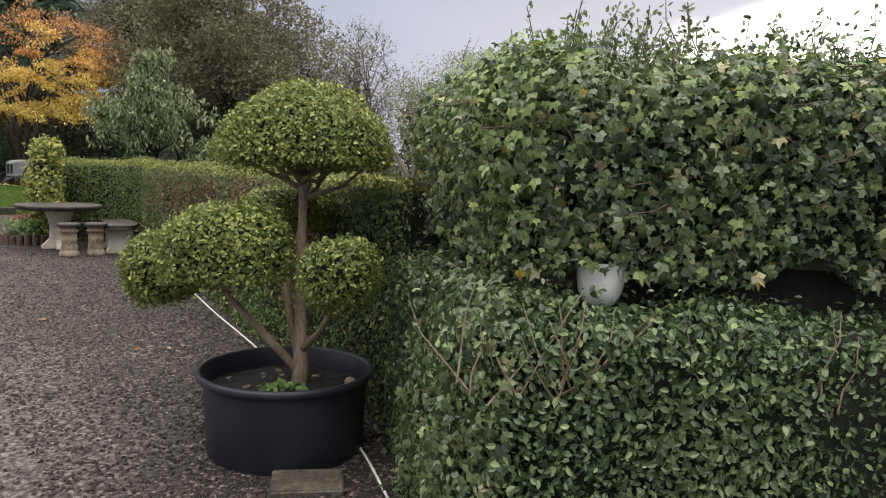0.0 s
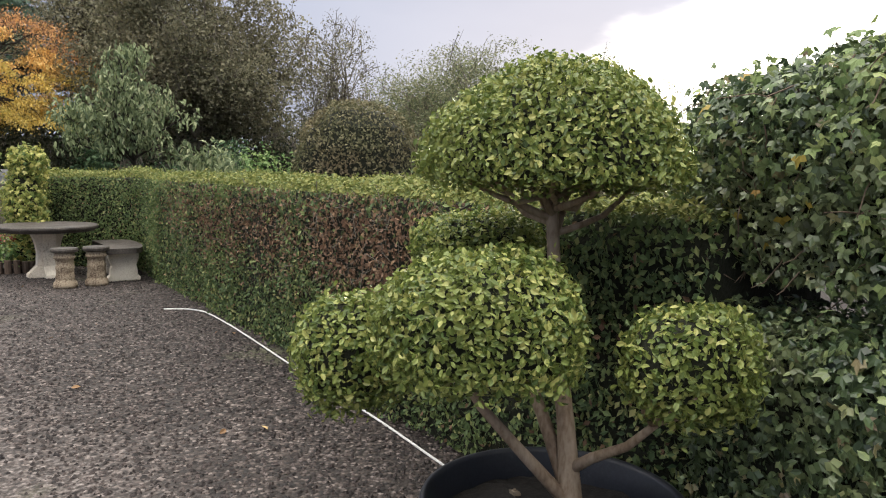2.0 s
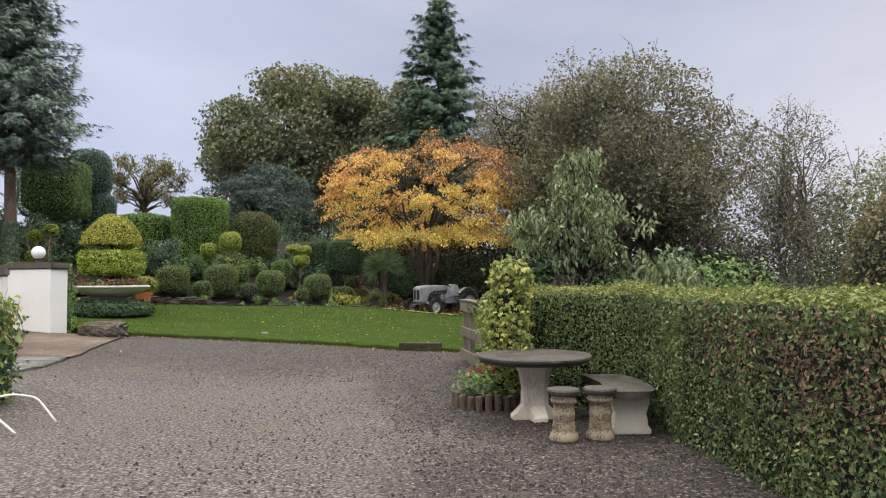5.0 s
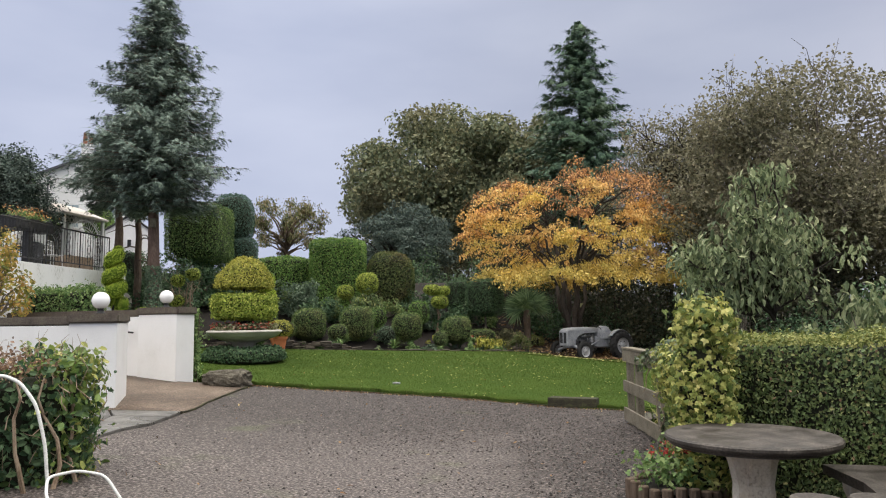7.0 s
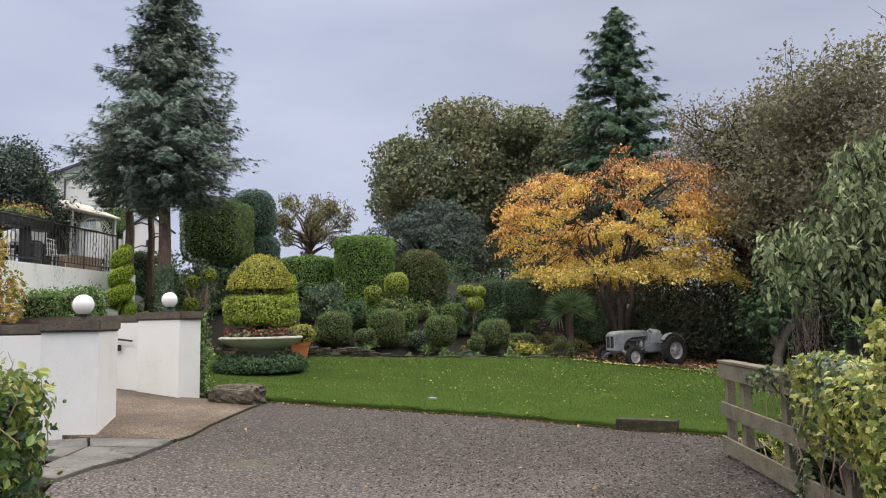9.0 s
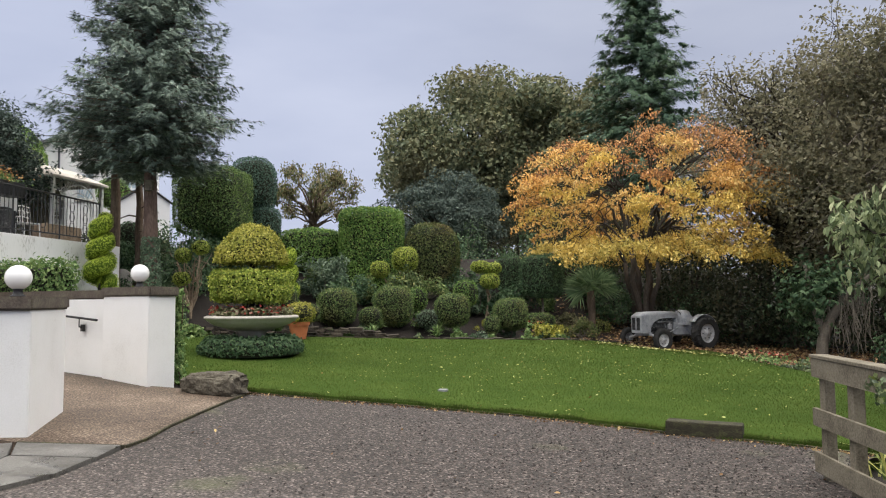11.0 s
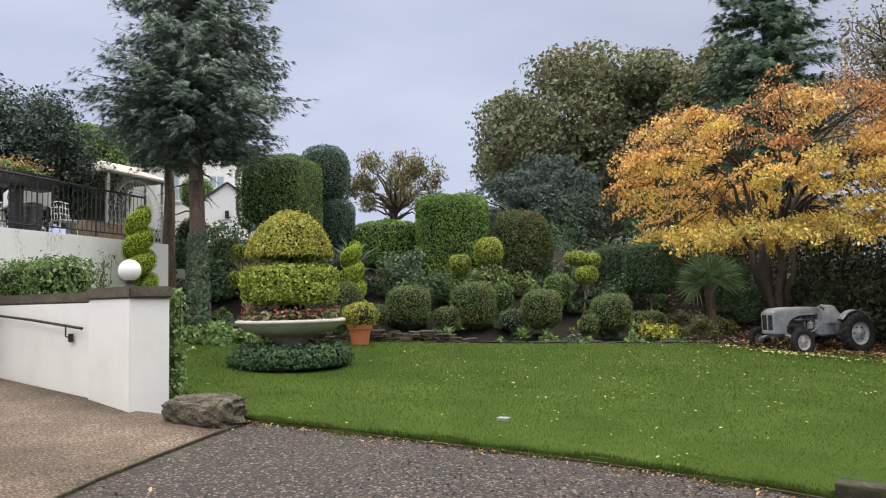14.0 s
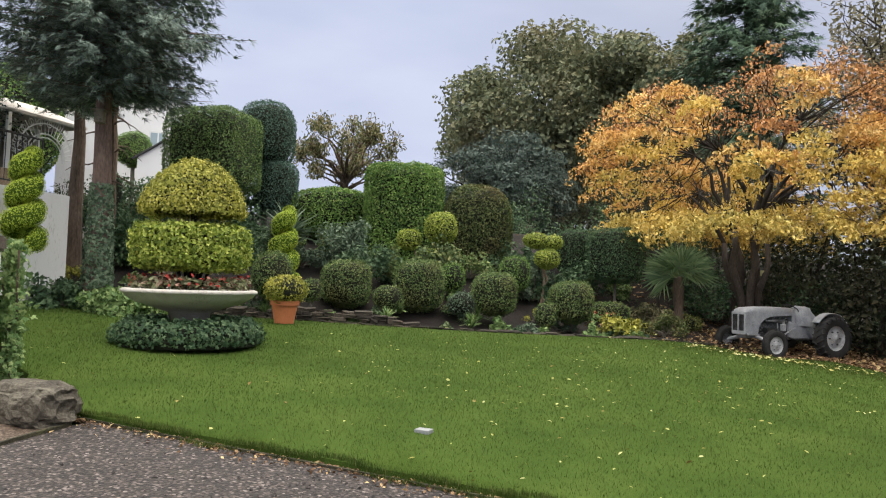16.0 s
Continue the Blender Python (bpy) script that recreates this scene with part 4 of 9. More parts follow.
solo("ground", mesh_np("ground", np.stack([GX, GY, GZ], -1).reshape(-1, 3), [np.stack([i * w + j, (i + 1) * w + j, (i + 1) * w + j + 1, i * w + j + 1], -1).reshape(-1, 4)], True),
     M["soil"], "dark bare garden earth spreading under the shrubs", "ground", kind="structure")
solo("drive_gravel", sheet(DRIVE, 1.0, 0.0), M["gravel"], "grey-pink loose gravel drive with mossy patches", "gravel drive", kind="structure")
solo("lawn", sheet(LAWN, 1.0, 0.05, 0.22), M["lawn"], "mown green lawn with a cut edge, gently sloping", "lawn", kind="structure")
solo("pavement", sheet(RAMP, 1.0, 0.02, 0.15), M["concrete"], "brown exposed-aggregate concrete ramp between white pillars", "pavement", kind="structure")
flags = thing("flagstones", "wet grey flagstones laid beside the gravel", "paving", (0, 0, 0), kind="structure")
for slab in ([(-16.53, 12.07), (-15.73, 12.84), (-15.40, 12.44), (-16.02, 11.85)], [(-16.01, 11.82), (-15.41, 12.40), (-15.06, 11.90), (-15.62, 11.40)],
             [(-15.61, 11.37), (-15.06, 11.87), (-14.94, 11.42), (-14.63, 10.88), (-15.05, 10.70)], [(-16.55, 12.03), (-16.03, 11.82), (-15.64, 11.36), (-16.20, 10.95), (-16.75, 11.50)]):
    part("flagstone", sheet(slab, 1.0, 0.03 + 0.006 * slab[0][1] % 0.01, 0.06), M["flag"], flags)


kerb = thing("ramp_edging", "thin dark kerb strip along the front of the ramp", "edging", (0, 0, 0), kind="structure")
for (x0, y0), (x1, y1) in zip([(-16.58, 12.08)] + RAMP_EDGE[:-1], RAMP_EDGE):
    z0, z1 = float(lie(x0, y0)), float(lie(x1, y1))
    L = math.dist((x0, y0, z0), (x1, y1, z1))
    ob = part("strip", Geo().box((0, -0.015, -0.08), (L - 0.005, 0.015, 0.032), 0.004, 0, (0, 0, 0), 0.001), M["sleeper"], kerb)
    ob.matrix_basis = Matrix.Translation((x0, y0, z0)) @ Euler((0, -math.asin((z1 - z0) / L), math.atan2(y1 - y0, x1 - x0))).to_matrix().to_4x4()


def grass():
    g = Geo()
    n = 440000
    px, py = RNG.uniform(-28.4, -9, n), RNG.uniform(15, 33.2, n)
    d = np.hypot(px + 10.6, py - 14.5)
    keep = inside(px, py, LAWN) & (RNG.uniform(0, 1, n) < np.clip(1.35 - d / 16, 0.35, 1.0))
    px, py, d = px[keep], py[keep], d[keep]
    P = np.stack([px, py, lie(px, py) + 0.05], -1)
    N = unit(RNG.normal(0, 1, P.shape) * np.array([1, 1, 0.15]))
    leaves(g, P, N, 0.016 * (1 + d / 12), (BLADE[0] * np.array([2.6, 1, 1]) + np.array([0, 0.4, 0]), BLADE[1]), 0.15, -0.72, 0.4)
    solo("lawn_grass", g, M["grass"], "short green blades of mown lawn grass", "grass", kind="stuff")


def pebbles():
    g = Geo()
    n = 300000
    px, py = RNG.uniform(-17.5, 0.4, n), RNG.uniform(1.2, 18.6, n)
    keep = inside(px, py, DRIVE)
    # thick near the walk and towards the hedge, thin in the wheel tracks
    keep &= RNG.uniform(0, 1, n) < np.clip(1.25 - np.maximum(-0.8 * px - 0.6 * (py - 4.2), 0) / 5.0, 0.06, 1) * np.clip(1.25 - py / 14, 0.3, 1)
    track = (-0.8 * px - 0.6 * py > -0.9 + 0.5 * np.sin(px * 1.3 + py)) & (0.6 * px - 0.8 * py > -17.0)
    keep &= ~track | (RNG.uniform(0, 1, n) < 0.30)
    px, py = px[keep], py[keep]
    m = len(px)
    octa = np.array([(1, 0, 0), (-1, 0, 0), (0, 1, 0), (0, -1, 0), (0.2, 0.1, 1)], float)
    of = np.array([(0, 2, 4), (2, 1, 4), (1, 3, 4), (3, 0, 4)])
    s = RNG.uniform(0.007, 0.019, (m, 1, 1)) * RNG.uniform(0.6, 1.3, (m, 1, 3)) * np.array([1, 1, 0.7])
    a = RNG.uniform(0, 6.28, m)
    v = octa[None] * s + RNG.normal(0, 0.0015, (m, 5, 3))
    c, sn = np.cos(a)[:, None], np.sin(a)[:, None]
    v = np.stack([v[..., 0] * c - v[..., 1] * sn, v[..., 0] * sn + v[..., 1] * c, v[..., 2]], -1)
    v += np.stack([px, py, lie(px, py) + 0.004], -1)[:, None]
    g.add(v.reshape(-1, 3), [(of[None] + (np.arange(m) * 5)[:, None, None]).reshape(-1, 3)])
    solo("loose_gravel", g, M["pebble"], "loose grey and pinkish gravel stones on the drive", "gravel", kind="stuff")


grass()
pebbles()

def ball(x, y, zb, w, h, mat, label, name="clipped_ball", size=0.045, p=2.4, density=1500, group="clipped balls on the bank", cat="topiary", turn=0.0, w2=None, turned=True):
    z = float(lie(x, y))
    base = min(z, zb) - 0.02
    t = thing(name, label, cat, (x, y, base), group)
    g, c = Geo(), Geo()
    clipped(g, c, (0, 0, zb - base + h / 2), w / 2, (w2 or w) / 2, h / 2, density * 1.0, size * 1.0, p, -0.97, DIAMOND, 0.022, 0.7, 0.1, turn, turned=turned)
    if zb - base > 0.12:
        r = 0.11 if zb - base > 1.0 else 0.05
        part("trunk", Geo().tube([(0, 0, 0), (0.02, 0, (zb - base) * 0.5), (0, 0, zb - base + 0.15)], [r, r * 0.85, r * 0.8], 8), M["greybark"], t)
    part("foliage", g, mat, t)
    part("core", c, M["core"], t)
    return t


# ---- potted topiary ----


def potted_topiary():
    cx, cy = -0.895, 4.17
    gz = float(lie(cx, cy))
    t = thing("plant_pot", "large round black plastic tub filled with dark soil", "plant pot", (cx, cy, gz - 0.03))
    prof = [(0.0, 0.0), (0.435, 0.0), (0.45, 0.015), (0.472, 0.44), (0.475, 0.46), (0.502, 0.465), (0.512, 0.475), (0.514, 0.495), (0.506, 0.51), (0.490, 0.51), (0.480, 0.495), (0.452, 0.41), (0.448, 0.30)]
    part("tub", Geo().lathe(prof, 72), M["blackpot"], t, smooth=True)
    soil = Geo().lathe([(0.0, 0.41), (0.15, 0.41), (0.3, 0.405), (0.4, 0.40), (0.456, 0.39)], 48)
    v = soil.v[0]
    v[:, 2] += 0.014 * wob(v, 14.0)
    part("soil", soil, M["peat"], t, "dark damp potting soil")
    for k in range(34):
        a, r, s = RNG.uniform(0, 6.28), RNG.uniform(0.08, 0.41), RNG.uniform(0.4, 1.3)
        part("stone", Geo().box((-0.018 * s, -0.013 * s, -0.004), (0.018 * s, 0.013 * s, 0.018 * s), 0.005 * s, a, (r * math.cos(a), r * math.sin(a), 0.40), 0.003), M["cast_worn" if k % 3 else "flag"], t)
    part("stone", Geo().lathe([(0, 0), (0.028, 0.0), (0.034, 0.02), (0.024, 0.045), (0, 0.05)], 14, (0.37, 0.03, 0.40)), M["cast_worn"], t, "small rounded pinkish stone", smooth=True)
    tree = thing("topiary_tree", "cloud-pruned golden privet with a dome and three rounded pads", "topiary tree", (-0.86, 4.35, gz + 0.41))
    wood = Geo()
    top = np.array([(0.045, -0.16, -0.12), (0.04, -0.14, 0.06), (0.025, -0.09, 0.33), (0.0, 0.0, 0.65), (-0.005, 0.08, 0.95), (-0.02, 0.13, 1.3)])
    wood.tube(top, [0.062, 0.046, 0.035, 0.030, 0.027, 0.024], 12)
    wood.tube([(0.04, -0.15, 0.02), (-0.05, -0.15, 0.12), (-0.19, -0.18, 0.28), (-0.33, -0.24, 0.45), (-0.45, -0.33, 0.66)], [0.029, 0.026, 0.022, 0.018, 0.014], 9)
    wood.tube([(0.035, -0.13, 0.06), (-0.05, -0.02, 0.33), (-0.11, 0.14, 0.5), (-0.15, 0.35, 0.7), (-0.22, 0.65, 0.88)], [0.030, 0.026, 0.023, 0.018, 0.013], 9)
    wood.tube([(0.035, -0.12, 0.15), (0.10, -0.20, 0.23), (0.19, -0.34, 0.33), (0.27, -0.5, 0.50)], [0.025, 0.021, 0.017, 0.012], 9)
    for k in range(13):
        a = k * 0.73 + 0.2
        wood.tube(sway((-0.01, 0.1, 1.05 + 0.015 * k), (-0.02 + 0.42 * math.cos(a), 0.15 + 0.42 * math.sin(a), 1.36), 5, -0.08), [0.017, 0.015, 0.012, 0.009, 0.006], 6)
    for k in range(18):
        a = k * 0.9
        wood.tube(sway((-0.38, -0.28, 0.54), (-0.40 + 0.26 * math.cos(a), -0.35 + 0.24 * math.sin(a), 0.74), 4, 0), [0.01, 0.008, 0.006, 0.004], 5)
        wood.tube(sway((0.24, -0.44, 0.44), (0.30 + 0.17 * math.cos(a), -0.56 + 0.17 * math.sin(a), 0.63), 4, 0), [0.008, 0.006, 0.005, 0.004], 5)
    part("trunk", wood, M["palebark"], tree, "smooth pale brown trunk and limbs", smooth=True)

    def pad(pieces, density=8200):
        g, c = Geo(), Geo()
        for (p, a, b, h, sup, low) in pieces:
            clipped(g, c, p, a, b, h, density, 0.0265, sup, low, OVAL, 0.018, 0.75, 0.1, inset=0.86)
        pd = part("pad", g, G["privet"], tree, "clipped leafy pad", "stuff")
        part("core", c, M["core"], pd)

    pad([((0.0, 0.15, 1.28), 0.54, 0.53, 0.47, 2.1, -0.02)])
    pad([((-0.35, -0.33, 0.74), 0.385, 0.37, 0.285, 2.5, -0.42), ((-0.82, -0.1, 0.62), 0.21, 0.24, 0.22, 2.3, -0.75)])
    pad([((0.30, -0.55, 0.69), 0.208, 0.205, 0.185, 2.5, -0.8)])
    pad([((-0.24, 0.75, 0.95), 0.34, 0.30, 0.15, 2.4, -0.8)])
    # seedling in the tub
    s = thing("seedling", "bright green low seedling leaves in the tub soil", "plant", (cx + 0.04, cy - 0.25, gz + 0.375))
    g = Geo()
    P = RNG.normal(0, 1, (70, 3)) * np.array([0.075, 0.04, 0.02]) + np.array([0, 0, 0.05])
    leaves(g, P, np.tile([0, -0.2, 1.0], (70, 1)), 0.055, OVAL, 0.4, 0.1)
    part("leaves", g, G["fern"], s)
    st = solo("stone_slab", Geo().box((-0.19, -0.13, -0.02), (0.19, 0.13, 0.035), 0.012, 0.15, (0, 0, 0), 0.004), M["stone"], "flat mossy stone slab at the foot of the tub", "stone", (-0.66, 3.62, gz))


potted_topiary()

# ---- hedges by the drive ----
LONG = [(-0.24, 4.35), (-0.5, 4.75), (-1.15, 5.7), (-1.85, 6.9), (-2.95, 8.7), (-3.85, 10.2), (-4.75, 11.6), (-5.15, 12.5), (-5.55, 13.05), (-6.3, 13.3), (-7.3, 13.45)]
LONG_BODY = LONG[::-1]


def long_hedge():
    t = thing("hedge", "long clipped mixed hedge, browned in patches, with a paler top", "hedge", (0, 0, 0))
    P, N, s, q = hedge_points(LONG_BODY, 1.0, -0.06, 1.46, 0.10, 88000, 0.64, 0.03)
    z = P[:, 2]
    u = s
    patch = wob(P * np.array([1, 1, 1.4]), 1.1) + 0.5 * wob(P, 4.0)
    band = np.exp(-((z - 1.06) / 0.36) ** 2)
    stretch = smooth(0.28, 0.40, u) * (1 - smooth(0.84, 0.94, u))
    prob = np.clip(band * stretch * (0.85 + 0.45 * patch) + 0.05, 0, 0.95)
    brown = (RNG.uniform(0, 1, len(P)) < prob) & (z < 1.42)
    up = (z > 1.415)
    thin = brown & (RNG.uniform(0, 1, len(P)) < 0.25)
    g = Geo()
    sel = ~brown & ~up
    leaves(g, P[sel], N[sel], 0.040, DIAMOND, 0.6, 0.3, 0.35)
    part("leaves", g, G["hedge"], t)
    # low sun on the hedge top is put in as a paler leaf colour
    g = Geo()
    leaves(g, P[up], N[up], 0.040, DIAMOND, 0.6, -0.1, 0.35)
    part("lit_top_leaves", g, G["hedge_top"], t, "paler leaves along the top, coloured as if sunlit")
    g = Geo()
    sel = brown & ~thin
    leaves(g, P[sel], N[sel], 0.036, DIAMOND, 0.8, 0.4, 0.35)
    part("dead_leaves", g, G["hedge_brown"], t, "brown dead leaves")
    g = Geo()
    for k in np.flatnonzero(thin)[:700]:
        d = unit(N[k] * 0.5 + RNG.normal(0, 0.6, 3))
        L = RNG.uniform(0.08, 0.22)
        g.tube([P[k] - d * L * 0.6, P[k] + d * L * 0.1, P[k] + d * L * 0.4 + np.array([0, 0, 0.02])], [0.003, 0.0025, 0.0015], 4, False)
    part("bare_growth", g, M["greybark"], t, "bare brown twigs")
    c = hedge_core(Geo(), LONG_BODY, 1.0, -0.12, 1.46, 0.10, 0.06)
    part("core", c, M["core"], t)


long_hedge()
LOWH = [(2.7, 2.55), (2.2, 2.46), (1.5, 2.42), (1.0, 2.42), (0.55, 2.42), (0.28, 2.48), (0.12, 2.7), (0.0, 3.2), (-0.14, 3.8), (-0.32, 4.35)][::-1]
TALL = [(2.7, 2.85), (2.2, 2.76), (1.3, 2.68), (0.8, 2.66), (0.5, 2.68), (0.32, 2.76), (0.2, 3.0), (0.1, 3.4), (-0.18, 4.45), (-0.1, 5.2)][::-1]


def ivy_hedge():
    t = thing("ivy_hedge", "tall shaggy ivy bank hanging over a low hedge", "ivy hedge", (0, 0, 0))
    # body: the hanging mass
    n = 38000
    P, N, s, q = hedge_points(TALL, 1.3, 1.16, 1.96, 0.22, n, 0.62, 0.05)
    # ragged hem
    hem = 1.16 + 0.07 * wob(P * np.array([1, 1, 0]), 4.0)
    ok = P[:, 2] > hem
    P, N = P[ok], N[ok]
    P[:, :2] -= 0.10 * unit(N)[:, :2] * smooth(1.7, 1.15, P[:, 2])[:, None] * 0.6
    young = RNG.uniform(0, 1, len(P)) < np.clip(0.16 + 0.4 * wob(P, 2.6), 0.05, 0.6)
    yellow = RNG.uniform(0, 1, len(P)) < 0.0025
    g = Geo()
    sel = ~young & ~yellow
    leaves(g, P[sel], N[sel], 0.035, IVY, 0.8, 0.55, 0.6)
    part("leaves", g, G["ivy"], t)
    g = Geo()
    leaves(g, P[young], N[young], 0.040, IVY, 0.42, 0.72, 0.4, 0.02)
    part("young_leaves", g, G["ivy_young"], t, "light green young ivy leaves")
    g = Geo()
    leaves(g, P[yellow], N[yellow], 0.046, IVY, 0.4, 0.7, 0.3, 0.03)
    part("yellow_leaves", g, G["ivy_yellow"], t, "yellowed ivy leaves")
    # the outermost leaves, one by one
    front = np.flatnonzero((P[:, 0] > 0.2) & (P[:, 0] < 1.6) & (P[:, 1] < 2.9) & (P[:, 2] < 1.92))
    pick = front[RNG.permutation(len(front))[:300]]
    kinds = []
    for k in range(6):
        me = leaves(Geo(), np.zeros((1, 3)), np.array([[0, 0, 1.0]]), 0.041, IVY, 0.12, 0, 0.3).mesh("ivy_leaf")
        me.materials.append(G["ivy_young"] if k == 0 else G["ivy"])
        kinds.append(me)
    for k in pick:
        ob = new("ivy_leaf", kinds[int(RNG.integers(6))])
        ob.parent = t
        n_ = Vector(unit(N[k] + RNG.normal(0, 0.35, 3)))
        ob.matrix_basis = Matrix.Translation(Vector(P[k]) + n_ * 0.035) @ n_.to_track_quat("Z", "Y").to_matrix().to_4x4() @ pose(0, 0, 0, 0, 0, float(RNG.normal(180, 40)))
    # bare trailing stems among the leaves
    g = Geo()
    for k in RNG.permutation(len(P))[:420]:
        a = P[k] + N[k] * 0.012
        e = a + np.array([RNG.normal(0, 0.10), RNG.normal(0, 0.02), RNG.uniform(-0.16, 0.02)])
        g.tube(sway(a, e, 4, -0.05, 0.06), [0.0035, 0.003, 0.0025, 0.0015], 4, False)
    part("trailing_growth", g, M["bark"], t, "thin brown trailing stems", "stuff")
    part("core", hedge_core(Geo(), TALL, 1.3, 1.22, 1.96, 0.22, 0.10), M["core"], t)
    # shoots above the top
    g, tw = Geo(), Geo()
    path, cum = path_cum(TALL)
    for k in range(260):
        sx = RNG.uniform(0.25 * cum[-1], cum[-1])
        xy, tt = along(path, cum, np.array([sx]))
        left = np.array([-tt[0, 1], tt[0, 0]])
        b = np.array([*(xy[0] + left * RNG.uniform(0.15, 0.9)), 1.93])
        L = RNG.uniform(0.08, 0.34)
        pts = sway(b, b + np.array([*RNG.normal(0, 0.08, 2), L]), 4, 0, 0.06)
        tw.tube(pts, [0.004, 0.003, 0.0025, 0.002], 4, False)
        m = int(6 + L * 60)
        Q = pts[0] + (pts[-1] - pts[0]) * RNG.uniform(0.1, 1, (m, 1)) + RNG.normal(0, 0.02, (m, 3))
        leaves(g, Q, unit(RNG.normal(0, 1, (m, 3)) + [0, -0.5, 0.3]), 0.026, OVAL, 0.5, -0.3, 0.4)
    part("shoot_growth", g, G["lowhedge"], t, "loose leafy shoots on top")
    part("shoot_wood", tw, M["greybark"], t)
    # timber fence behind the ivy
    w = thing("timber_trough", "weathered reddish timber boards half hidden under ivy", "wooden trough", (0, 0, 0))
    path2 = np.array([(0.3, 2.98), (0.55, 2.90), (2.6, 3.02)])
    for (x0, y0), (x1, y1) in zip(path2[:-1], path2[1:]):
        L, a = math.hypot(x1 - x0, y1 - y0), math.atan2(y1 - y0, x1 - x0)
        # the longer board is darkened to stand in for shade under the ivy
        part("board", Geo().box((0, 0, 0.98), (L, 0.05, 1.24), 0.006, a, (x0, y0, 0)), M["redbark" if x0 < 0.5 else "darkbark"], w)
        for k in (0.05, L - 0.1):
            part("post", Geo().box((k, 0.06, 0.0), (k + 0.07, 0.13, 1.24), 0.006, a, (x0, y0, 0)), M["wood"], w)
    solo("white_pot", Geo().lathe([(0.0, 0.0), (0.025, 0.0), (0.05, 0.01), (0.073, 0.035), (0.088, 0.075), (0.093, 0.115), (0.094, 0.16), (0.098, 0.17), (0.097, 0.185), (0.088, 0.185), (0.083, 0.11), (0.0, 0.09)], 40),
         M["cream"], "rounded white ceramic wall pot under the ivy", "plant pot", (0.625, 2.83, 1.035), smooth=True)
    # low hedge
    h = thing("low_hedge", "low clipped glossy green hedge below the ivy", "hedge", (0, 0, 0))
    P, N, s, q = hedge_points(LOWH, 0.5, -0.1, 1.06, 0.14, 50000, 0.66, 0.045)
    g = Geo()
    ivyish = (P[:, 0] < 0.25) & (RNG.uniform(0, 1, len(P)) < 0.45)
    leaves(g, P[~ivyish], N[~ivyish], 0.030, OVAL, 0.75, 0.25, 0.5)
    part("leaves", g, G["lowhedge"], h)
    g = Geo()
    leaves(g, P[ivyish], N[ivyish], 0.042, IVY, 0.45, 0.6, 0.35)
    part("ivy_leaves", g, G["ivy"], h, "ivy creeping through the hedge")
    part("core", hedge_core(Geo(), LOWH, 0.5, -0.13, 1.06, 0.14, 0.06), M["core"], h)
    g = Geo()
    for bx, m in ((0.5, 8), (0.12, 4), (0.3, 3), (0.95, 4), (1.3, 3)):
        for k in range(m):
            b = np.array([bx + RNG.normal(0, 0.04), 2.46, 0.72 + RNG.uniform(0, 0.1)])
            g.tube(sway(b, b + np.array([RNG.normal(0, 0.13), RNG.uniform(-0.06, 0.05), RNG.uniform(0.18, 0.4)]), 4, 0, 0.05), [0.004, 0.0035, 0.0025, 0.0015], 5, False)
    part("bare_growth", g, M["palebark"], h, "cut bare twigs")


ivy_hedge()


def hose(pts, r=0.008, name="hose", label="thin white hose lying along the foot of the hedge"):
    pts = np.asarray(pts, float)
    u = np.linspace(0, len(pts) - 1, len(pts) * 6)
    q = np.stack([np.interp(u, np.arange(len(pts)), pts[:, k]) for k in range(3)], -1)
    for _ in range(3):
        q[1:-1] = (q[:-2] + 2 * q[1:-1] + q[2:]) / 4
    q[:, 2] += lie(q[:, 0], q[:, 1])
    solo(name, Geo().tube(q, r, 8), M["rope"], label, "hose", smooth=True)


hose([(-4.1, 9.72, 0.012), (-3.85, 9.74, 0.012), (-3.62, 9.6, 0.012), (-3.24, 8.99, 0.012), (-2.77, 8.17, 0.012), (-2.36, 7.46, 0.012), (-1.62, 6.28, 0.012), (-1.0, 5.15, 0.012), (-0.62, 4.55, 0.012), (-0.39, 4.0, 0.012), (-0.17, 3.3, 0.012), (0.0, 2.75, 0.012), (0.2, 2.2, 0.012)])

# ---- stone table group ----


